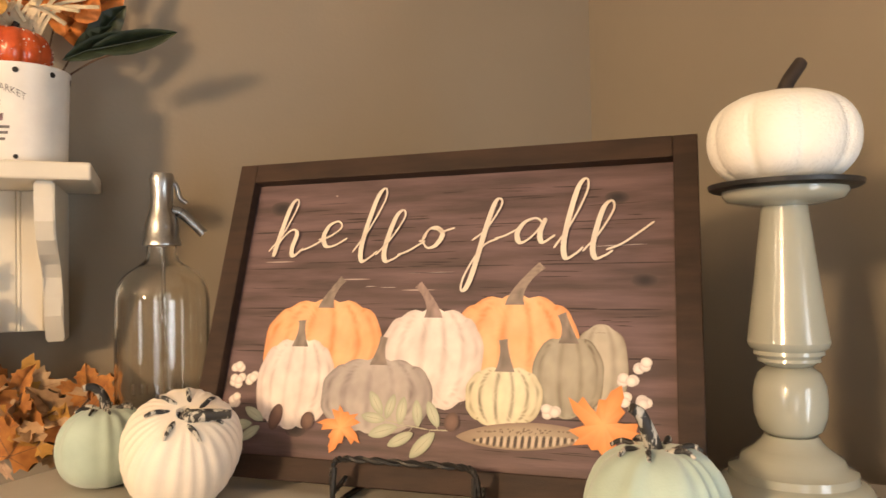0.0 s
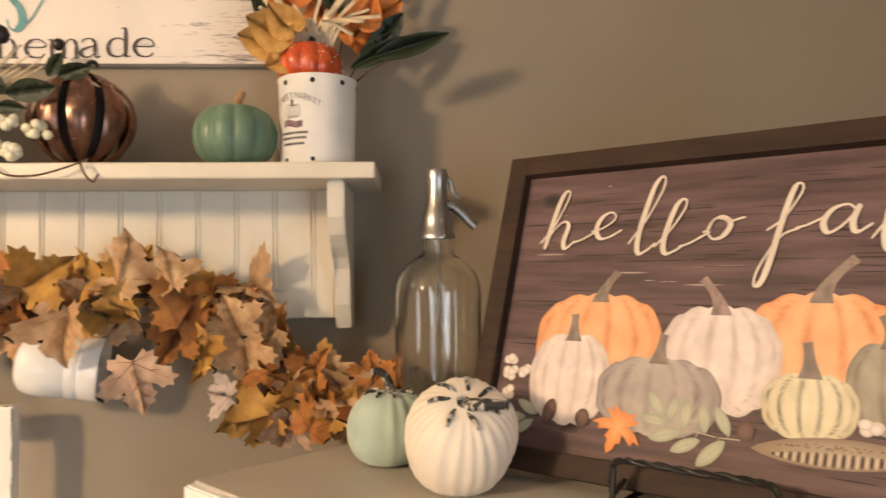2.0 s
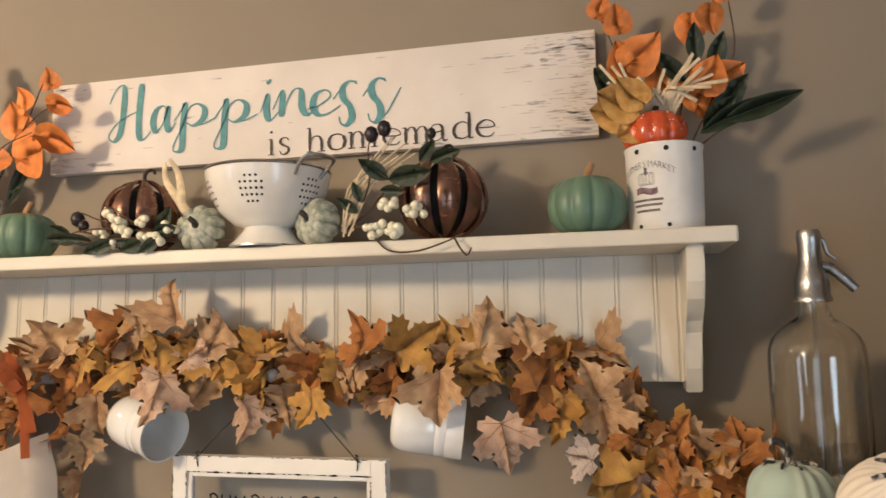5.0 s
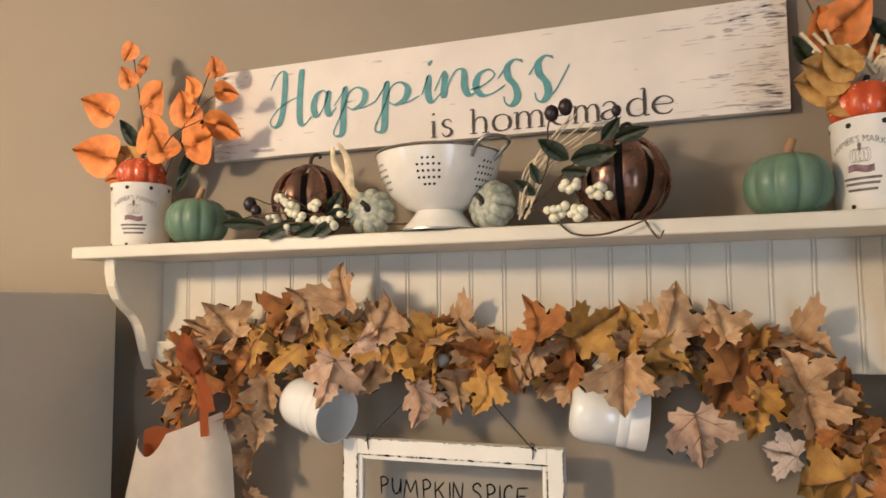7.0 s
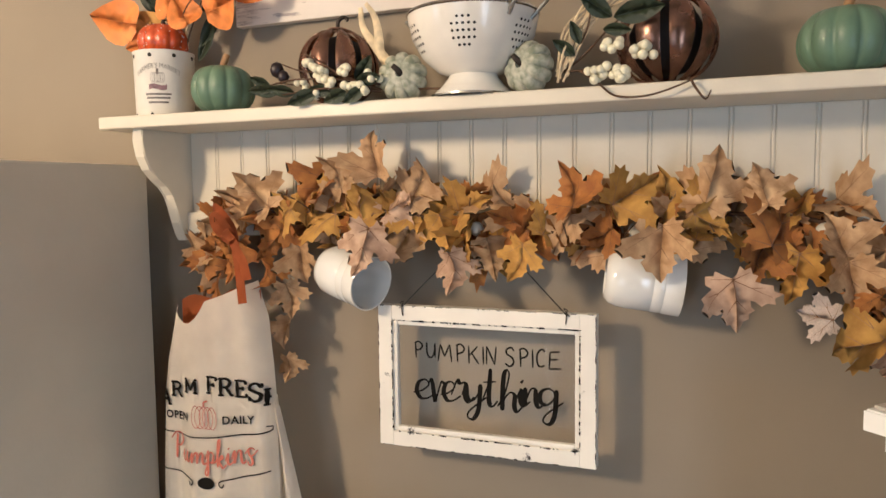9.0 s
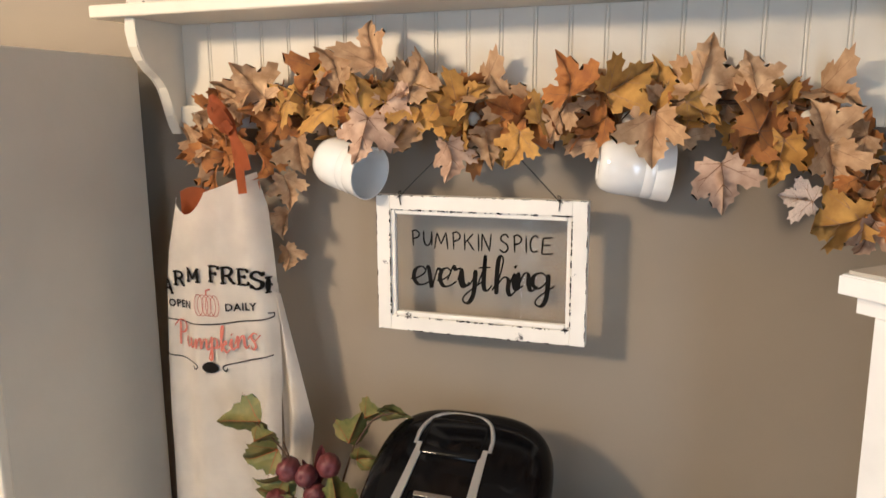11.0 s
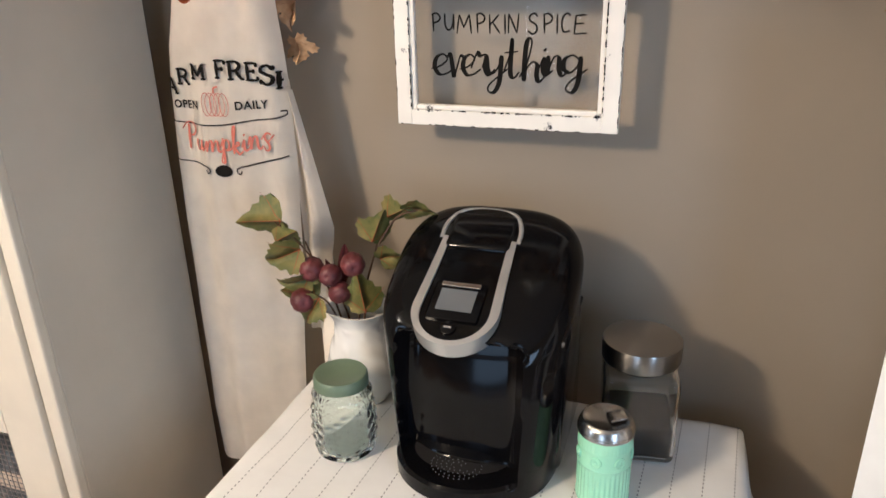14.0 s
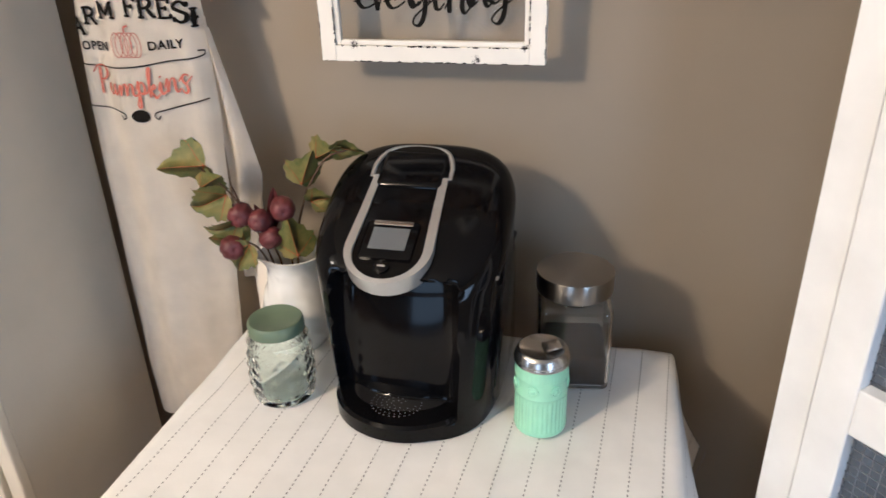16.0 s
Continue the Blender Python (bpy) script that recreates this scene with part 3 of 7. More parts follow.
MAPLE_LINE = [(0, 0.02), (0.08, -0.03), (0.2, -0.14), (0.24, -0.06), (0.36, -0.08), (0.33, 0.02), (0.40, 0.06), (0.31, 0.14), (0.42, 0.20), (0.56, 0.25), (0.54, 0.34), (0.66, 0.42), (0.53, 0.46), (0.54, 0.57), (0.43, 0.53), (0.36, 0.58), (0.27, 0.47), (0.205, 0.44), (0.22, 0.57), (0.28, 0.63), (0.20, 0.69), (0.21, 0.79), (0.12, 0.81), (0.07, 0.91), (0, 1.0)]

# ---- the room ----
def setting(name, bm, material, label, category):
    return tagged(part(name, bm, material), label, category, kind="structure")


setting("floor", box((-3.4, -2.6, -0.05), (0.9, 1.25, 0)), FLOOR, "dark brown wooden floor of the kitchen", "floor")
setting("ceiling", box((-3.4, -2.6, 2.62), (0.9, 1.25, 2.68)), CEIL, "plain white painted ceiling", "ceiling")
setting("wall_north", box((-3.4, 1.12, 0), (0.79, 1.25, 2.62)), WALL, "matte tan painted wall behind the shelf", "wall")
setting("wall_east", box((0.79, -2.6, 0), (0.92, 1.25, 2.62)), WALL, "matte tan painted side wall", "wall")
# West and south walls are unseen; they shape bounce and reflections.
setting("wall_west", box((-3.4, -2.6, 0), (-3.3, 1.12, 2.62)), FARWALL, "assumed grey wall across the room, out of view", "wall")
bm = box((-3.3, -2.72, 0), (-1.5, -2.6, 2.62))
box((-0.5, -2.72, 0), (0.79, -2.6, 2.62), bm=bm)
box((-1.5, -2.72, 2.08), (-0.5, -2.6, 2.62), bm=bm)
setting("wall_south", bm, FARWALL, "assumed grey wall behind the viewer with a door opening", "wall")
setting("baseboard", box((-3.3, 1.105, 0), (-0.16, 1.12, 0.09), 0.004), WHITE, "white painted wooden baseboard", "baseboard")


# ---- wall shelf with brackets, beadboard back and peg rail ----
shelf = thing("wall_shelf", pose(-0.66, 1.12, 1.55), "white painted wall shelf with beadboard back and pegs", "shelf")


def on_shelf(name, bm, material, label="", smooth=0):
    bm.transform(Matrix.Translation((0.66, -1.12, -1.55)))
    return part(name, bm, material, shelf, label, smooth)


on_shelf("shelf_board", box((-1.32, 0.952, 1.747), (-0.002, 1.117, 1.768), 0.003), WHITE)
BRACKET = [(0.968, 1.747), (0.968, 1.728), (0.972, 1.70), (0.984, 1.678), (1.004, 1.662), (1.024, 1.650), (1.038, 1.634), (1.046, 1.61), (1.052, 1.585), (1.062, 1.565), (1.068, 1.552), (1.117, 1.552), (1.117, 1.747)]
for x in (-1.262, -0.064):
    on_shelf("bracket", prism([(y, z) for y, z in BRACKET], 0.022, pose(x, 0, 0, 0, 0, 90) @ pose(0, -0.022, 0), bevel=0.002), WHITE)
edges, x = [-1.239], -1.181
while x < -0.07:
    edges.append(x)
    x += 0.0542
edges.append(-0.066)
for a, b in zip(edges, edges[1:]):
    on_shelf("bead_plank", box((a + 0.0030, 1.086, 1.565), (b - 0.0030, 1.098, 1.747), 0.0010, 1), WHITE)
    if b < -0.07:
        on_shelf("bead", box((b - 0.0022, 1.0865, 1.565), (b + 0.0022, 1.098, 1.747), 0.0014, 2), WHITE)
on_shelf("backboard", box((-1.24, 1.0882, 1.565), (-0.064, 1.117, 1.747)), WHITE)
on_shelf("peg_rail", box((-1.252, 1.072, 1.562), (-0.135, 1.094, 1.603), 0.003), WHITE)
for x in (-1.146, -0.906, -0.67, -0.435, -0.2):
    bm = lathe([(0.005, 0), (0.005, 0.02), (0.0065, 0.024), (0.0105, 0.031), (0.011, 0.036), (0.008, 0.042), (0, 0.0435)], 16, m=pose(x, 1.073, 1.578, 90, 0, 0))
    on_shelf("peg", bm, WHITE, smooth=60)


# ---- corner cabinet with a slanting front ----
corner = thing("corner_cabinet", pose(0.3, 0.7, 0), "chipped white painted corner cabinet with wire mesh doors", "cabinet")


def in_corner(name, bm, material, parent=None, label="", smooth=0):
    bm.transform(Matrix.Translation((-0.3, -0.7, 0)))
    return part(name, bm, material, parent or corner, label, smooth)


def slab(points, z0, z1, bevel=0.0):
    bm = bmesh.new()
    lo = [bm.verts.new((x, y, z0)) for x, y in points]
    hi = [bm.verts.new((x, y, z1)) for x, y in points]
    n = len(lo)
    bm.faces.new(lo[::-1])
    f = bm.faces.new(hi)
    for i in range(n):
        bm.faces.new((lo[i], lo[(i + 1) % n], hi[(i + 1) % n], hi[i]))
    if bevel:
        bmesh.ops.bevel(bm, geom=list(f.edges), offset=bevel, segments=2, affect="EDGES")
    return bm


in_corner("top", slab([(0.132, 1.115), (-0.184, 0.797), (0.466, 0.147), (0.784, 0.465)], 1.4, 1.42, 0.004), TOPGREY, label="worn tan painted top")
in_corner("top_edging", slab([(-0.188, 0.7935), (0.4625, 0.143), (0.4795, 0.160), (-0.171, 0.8105)], 1.395, 1.4165, 0.002), CHIPPED)
in_corner("cornice", slab([(0.132, 1.105), (-0.168, 0.797), (0.466, 0.163), (0.774, 0.463)], 1.374, 1.399), CHIPPED)
for m in (pose(-0.152, 0.79, 0, 0, 0, 45), pose(0.462, 0.176, 0, 0, 0, 45)):
    in_corner("side_panel", box((0.02, -0.018, 0.0), (0.42, 0.0, 1.373), m=m), CHIPPED)
# Back coloured near black for the shade behind the mesh doors.
in_corner("back_panel", box((0.0, 0.42, 0.0), (0.88, 0.432, 1.373), m=pose(-0.152, 0.79, 0, 0, 0, -45)), INSIDESHADE)
# the front lies along the line from (-0.152, 0.79) to (0.484, 0.154)
FRONT = pose(-0.152, 0.79, 0, 0, 0, -45)
for a, b, z0, z1, nm in ((0, 0.045, 0, 1.372, "stile"), (0.855, 0.9, 0, 1.372, "stile"), (0.045, 0.855, 1.33, 1.372, "rail"), (0.045, 0.855, 0, 0.09, "rail")):
    in_corner("frame_" + nm, box((a, 0, z0), (b, 0.02, z1), 0.002, m=FRONT), CHIPPED)
for k, (a, b) in enumerate(((0.047, 0.449), (0.451, 0.853))):
    door = in_corner("door", box((a, -0.004, 0.092), (a + 0.05, 0.018, 1.328), 0.0025, m=FRONT), CHIPPED)
    for lo, hi in (((b - 0.05, 0.092), (b, 1.328)), ((a + 0.05, 1.268), (b - 0.05, 1.328)), ((a + 0.05, 0.872), (b - 0.05, 0.937)), ((a + 0.05, 0.48), (b - 0.05, 0.54)), ((a + 0.05, 0.092), (b - 0.05, 0.16))):
        in_corner("door_bar", box((lo[0], -0.004, lo[1]), (hi[0], 0.018, hi[1]), 0.0025, m=FRONT), CHIPPED, door)
    bm = bmesh.new()
    x = a + 0.05
    while x < b - 0.045:
        box((x, 0.0205, 0.1), (x + 0.0011, 0.0216, 1.32), bm=bm, m=FRONT)
        x += 0.0125
    z = 0.1
    while z < 1.32:
        box((a + 0.04, 0.0216, z), (b - 0.04, 0.0227, z + 0.0011), bm=bm, m=FRONT)
        z += 0.0125
    tagged(in_corner("wire_mesh", bm, HARDCLOTH, door), kind="stuff")

# ---- tall pantry cabinet beside the wall ----
pantry = thing("pantry_cabinet", pose(-1.6, 0.88, 0), "tall grey cabinet with white face frame and mesh door", "cabinet")


def in_pantry(name, bm, material, parent=None, label="", smooth=0):
    bm.transform(Matrix.Translation((1.6, -0.88, 0)))
    return part(name, bm, material, parent or pantry, label, smooth)


in_pantry("side_panel", box((-1.337, 0.712, 0), (-1.32, 1.06, 1.69), 0.003), PANTRY, label="matte grey painted side panel")
in_pantry("side_panel", box((-1.92, 0.712, 0), (-1.90, 1.06, 1.69), 0.003), PANTRY)
in_pantry("top", box((-1.90, 0.712, 1.672), (-1.337, 1.06, 1.69)), PANTRY)
# The pantry's inner shade is put into the colour of its back.
in_pantry("back", box((-1.90, 1.045, 0), (-1.337, 1.06, 1.672)), INSIDESHADE)
for z in (0.1, 0.42, 0.738, 1.05, 1.36):
    in_pantry("inner_shelf", box((-1.899, 0.72, z - 0.012), (-1.338, 1.044, z)), WHITE)
for a, b, z0, z1 in ((-1.348, -1.318, 0, 1.692), (-1.922, -1.892, 0, 1.692), (-1.892, -1.348, 1.66, 1.692), (-1.892, -1.348, 0, 0.08)):
    in_pantry("face_frame", box((a, 0.692, z0), (b, 0.712, z1), 0.004), WHITE)
door = in_pantry("door", box((-1.438, 0.684, 0.085), (-1.352, 0.706, 1.655), 0.003), WHITE)
for lo, hi in (((-1.888, 0.085), (-1.802, 1.655)), ((-1.802, 1.57), (-1.438, 1.655)), ((-1.802, 0.74), (-1.438, 0.80)), ((-1.802, 0.085), (-1.438, 0.17))):
    in_pantry("door_bar", box((lo[0], 0.684, lo[1]), (hi[0], 0.706, hi[1]), 0.003), WHITE, door)
bm = bmesh.new()
for i in range(32):
    x = -1.80 + i * 0.0118
    box((x, 0.7065, 0.1), (x + 0.0012, 0.7076, 1.64), bm=bm)
for i in range(130):
    z = 0.1 + i * 0.0118
    box((-1.81, 0.7076, z), (-1.43, 0.7087, z + 0.0012), bm=bm)
tagged(in_pantry("wire_mesh", bm, HARDCLOTH, door), kind="stuff")

# ---- long whitewashed sign on the wall ----
happy = thing("wall_sign", pose(-0.654, 1.118, 1.932), "long whitewashed plank sign with teal and brown lettering", "sign")
part("board", box((-0.486, -0.018, 0), (0.486, 0, 0.166), 0.0012), WHITEBOARD, happy)
ON_HAPPY = happy.matrix_basis.inverted() @ pose(0, 1.0989, 0)
HAPPY = [("H", -1.0095, 1.984, 0.064, 0.046), ("a", -0.935, 1.995, 0.052, 0.046), ("p", -0.890, 1.999, 0.090, 0.040), ("p", -0.811, 1.999, 0.090, 0.040), ("i", -0.7255, 1.999, 0.062, 0.046), ("n", -0.703, 2.003, 0.088, 0.045), ("e", -0.640, 2.0, 0.075, 0.042), ("S", -0.594, 1.979, 0.048, 0.073), ("S", -0.543, 1.980, 0.046, 0.072), ("~", -0.513, 1.985, 0.035, 0.050)]
brush_words("teal_lettering", HAPPY, 0.0024, 0.0122, TEALINK, happy, ON_HAPPY)
HOME = [("i", -0.7130, 1.939, 0.0324, 0.027), ("s", -0.6930, 1.939, 0.0348, 0.027), ("h", -0.6440, 1.939, 0.0372, 0.026), ("o", -0.6070, 1.939, 0.0372, 0.027), ("m", -0.5710, 1.940, 0.0370, 0.027), ("e", -0.5130, 1.940, 0.0408, 0.027), ("m", -0.4780, 1.940, 0.0325, 0.027), ("a", -0.4350, 1.941, 0.0384, 0.027), ("d", -0.3970, 1.942, 0.0396, 0.027), ("e", -0.3600, 1.942, 0.0408, 0.027)]
for word in (HOME[:2], HOME[2:]):
    brush_words("brown_lettering", word, 0.0019, 0.0056, BROWNINK, happy, ON_HAPPY, glyphs=ROMAN)
# streaks where the whitewash has worn to grey wood, most at the ends
rnd = random.Random(31)
verts, faces = [], []
for k in range(330):
    near = rnd.random()
    x = 0.484 - abs(rnd.gauss(0, 0.05)) if near < 0.62 else (-0.484 + abs(rnd.gauss(0, 0.03)) if near < 0.94 else rnd.uniform(-0.48, 0.48))
    z = min(0.164, max(0.002, rnd.choice((0.164 - abs(rnd.gauss(0, 0.03)), abs(rnd.gauss(0, 0.035)), rnd.uniform(0, 0.165)))))
    l, w = rnd.uniform(0.003, 0.02) * (1 if near < 0.78 else 0.8), rnd.uniform(0.0004, 0.0013)
    b = len(verts)
    for q in range(8):
        a = math.pi * q / 4
        verts.append((max(-0.4855, min(0.4855, x + l * math.cos(a) * rnd.uniform(0.6, 1.1))), -0.01825, max(0.0005, min(0.1655, z + w * math.sin(a) * rnd.uniform(0.5, 1.4)))))
    faces.append(tuple(range(b, b + 8)))
me = bpy.data.meshes.new("worn_paint")
me.from_pydata(verts, [], faces)
tagged(part_of("worn_paint", me, GREYWASH, happy, "grey worn streaks in the whitewash"), kind="stuff")

# ---- hanging sign: chipped frame, glass pane, wire ----
spice = thing("hanging_sign", pose(-0.6635, 1.046, 1.227), "chipped white framed glass sign hanging by a wire", "sign")
for lo, hi in (((-0.1745, 0), (-0.1505, 0.2285)), ((0.1505, 0), (0.1745, 0.2285)), ((-0.1505, 0.2045), (0.1505, 0.2285)), ((-0.1505, 0), (0.1505, 0.024))):
    part("frame_bar", box((lo[0], -0.009, lo[1]), (hi[0], 0.009, hi[1]), 0.0012), FACE, spice)
for lo, hi in (((-0.1505, 0.024), (-0.1425, 0.2045)), ((0.1425, 0.024), (0.1505, 0.2045)), ((-0.1425, 0.1965), (0.1425, 0.2045)), ((-0.1425, 0.024), (0.1425, 0.032))):
    part("inner_bead", box((lo[0], -0.0055, lo[1]), (hi[0], 0.006, hi[1]), 0.002), FACE, spice)
# dark chips along the edges where the paint has worn through
rnd = random.Random(5)
verts, faces = [], []
for axis, fixed, a0, a1, n in ((0, 0.2045, -0.148, 0.148, 44), (0, 0.024, -0.148, 0.148, 36), (0, 0.2283, -0.17, 0.17, 30), (0, 0.0004, -0.17, 0.17, 26), (1, -0.1505, 0.03, 0.2, 26), (1, 0.1505, 0.03, 0.2, 26), (1, 0.1742, 0.004, 0.224, 40), (1, -0.1742, 0.004, 0.224, 12)):
    for _ in range(n):
        c, l, w = rnd.uniform(a0, a1), rnd.uniform(0.0015, 0.008), rnd.uniform(0.0006, 0.0018)
        b = len(verts)
        for k in range(6):
            ang = math.pi * k / 3
            p = [c + l * math.cos(ang) * rnd.uniform(0.6, 1.1), fixed + w * math.sin(ang) * rnd.uniform(0.5, 1.2)]
            p = p if axis == 0 else p[::-1]
            p = [max(-0.1744, min(0.1744, p[0])), max(0.0001, min(0.2284, p[1]))]
            verts.append((p[0], -0.0094, p[1]))
        faces.append(tuple(range(b, b + 6)))
me = bpy.data.meshes.new("chipped_paint")
me.from_pydata(verts, [], faces)
tagged(part_of("chipped_paint", me, BLACKINK, spice, "dark worn spots in the paint"), kind="stuff")
part("glass_pane", box((-0.1425, 0.002, 0.032), (0.1425, 0.004, 0.1965)), PANE, spice, "clear glass pane").visible_shadow = False
ON_GLASS = spice.matrix_basis.inverted() @ pose(0, 1.0465, 0)
SPICE = [("P", -0.779, 1.371, 0.024, 0.026), ("U", -0.759, 1.373, 0.025, 0.024), ("M", -0.740, 1.368, 0.027, 0.028), ("P", -0.7085, 1.369, 0.024, 0.028), ("K", -0.689, 1.368, 0.027, 0.028), ("I", -0.666, 1.368, 0.026, 0.028), ("N", -0.660, 1.369, 0.026, 0.028), ("S", -0.629, 1.369, 0.025, 0.028), ("P", -0.607, 1.369, 0.024, 0.028), ("I", -0.588, 1.369, 0.026, 0.028), ("C", -0.580, 1.371, 0.022, 0.027), ("E", -0.562, 1.369, 0.030, 0.026)]
for word in (SPICE[:7], SPICE[7:]):
    brush_words("marker_lettering", word, 0.0027, 0.0030, BLACKINK, spice, ON_GLASS, glyphs=PEN)
EVERY = [("e", -0.782, 1.306, 0.050, 0.031), ("v", -0.755, 1.306, 0.033, 0.032), ("e", -0.735, 1.306, 0.044, 0.031), ("r", -0.717, 1.307, 0.048, 0.031), ("y", -0.699, 1.309, 0.045, 0.028), ("t", -0.665, 1.304, 0.040, 0.0305), ("h", -0.641, 1.299, 0.040, 0.029), ("i", -0.612, 1.309, 0.040, 0.026), ("n", -0.606, 1.309, 0.042, 0.028), ("g", -0.579, 1.312, 0.045, 0.027)]
brush_words("brush_lettering", EVERY, 0.0028, 0.0078, BLACKINK, spice, ON_GLASS)
for s in (-1, 1):
    part("wire", tube([(s * 0.13, -0.0105, 0.213), (s * 0.131, -0.0112, 0.2235), (s * 0.128, -0.0115, 0.2295), (s * 0.09, -0.008, 0.268), (s * 0.04, 0.002, 0.318), (s * 0.006, 0.003, 0.3585), (0, 0.003, 0.362)], 0.0009, 6), WIRE, spice, "thin dark hanging wire")
    part("wire_knot", tube([(s * 0.13, -0.0105, 0.228), (s * 0.133, -0.012, 0.233), (s * 0.128, -0.0125, 0.236), (s * 0.131, -0.011, 0.229), (s * 0.136, -0.0115, 0.2245)], 0.0008, 6), WIRE, spice)

# ---- framed picture on an easel, leaning in the corner ----
picture = thing("framed_print", pose(0.2937, 0.6614, 1.4282, 0, 0, -40.1), "dark walnut framed plank print with painted pumpkins", "framed print")
PIC = pose(0, 0, 0, -18.5, 0, 0)
PW, PH = 0.513, 0.350
part("panel", box((-PW / 2 + 0.02, 0.004, 0.02), (PW / 2 - 0.02, 0.012, PH - 0.02), m=PIC), BOARD, picture)
for lo, hi in (((-PW / 2, 0), (-PW / 2 + 0.023, PH)), ((PW / 2 - 0.023, 0), (PW / 2, PH)), ((-PW / 2 + 0.023, PH - 0.023), (PW / 2 - 0.023, PH)), ((-PW / 2 + 0.023, 0), (PW / 2 - 0.023, 0.023))):
    part("frame_bar", box((lo[0], -0.009, lo[1]), (hi[0], 0.014, hi[1]), 0.0012, m=PIC), WALNUT, picture)


def painted(name, build, label=""):
    """One printed motif on the panel; build(bm, layer) lays its patches 0.2 mm over one another."""
    bm = bmesh.new()
    layer = bm.loops.layers.float_color.new("Col")
    build(bm, layer)
    me = bpy.data.meshes.new(name)
    bm.to_mesh(me)
    bm.free()
    ob = part_of(name, me, PRINT, picture, label)
    ob.matrix_basis = PIC
    return ob


depth_now = [0.0036]


def deeper(step=0.00009):
    depth_now[0] -= step * 0.3
    return depth_now[0]


# plank seams and knots
def seams(bm, layer):
    rnd = random.Random(3)
    dark, brown = (0.022, 0.011, 0.010), (0.05, 0.026, 0.024)
    for z in (0.074, 0.1305, 0.178, 0.2235, 0.268):
        y = deeper()
        x = -0.23
        while x < 0.225:
            l = rnd.uniform(0.02, 0.09)
            patch(bm, layer, (min(0.2, x + l / 2), z + rnd.uniform(-0.0006, 0.0006)), l / 2, rnd.uniform(0.0004, 0.0010), y, dark, brown, seg=10)
            x += l * rnd.uniform(0.9, 1.5)
    for _ in range(70):
        patch(bm, layer, (rnd.uniform(-0.2, 0.2), rnd.uniform(0.03, 0.32)), rnd.uniform(0.006, 0.032), rnd.uniform(0.0003, 0.0008), deeper(0.000004), dark, brown, turn=rnd.uniform(-2, 2), seg=8)
    for x, z, r in ((-0.198, 0.297, 0.016), (0.206, 0.206, 0.013), (0.18, 0.292, 0.012), (-0.14, 0.05, 0.012)):
        patch(bm, layer, (x, z), r, r * 0.55, deeper(), (0.02, 0.012, 0.014), (0.075, 0.045, 0.043), turn=-4)
        patch(bm, layer, (x, z), r * 0.45, r * 0.3, deeper(), (0.012, 0.008, 0.009), (0.03, 0.018, 0.018))
    for x, z in ((-0.095, 0.2105), (-0.02, 0.198), (-0.13, 0.3095), (-0.19, 0.232)):
        patch(bm, layer, (x, z), 0.002 if z > 0.3 else 0.02, 0.0009, deeper(), (0.5, 0.4, 0.36), (0.2, 0.13, 0.12), seg=10)


painted("plank_seam", seams)


def spread(x):
    return 1.035 * x - 0.0075


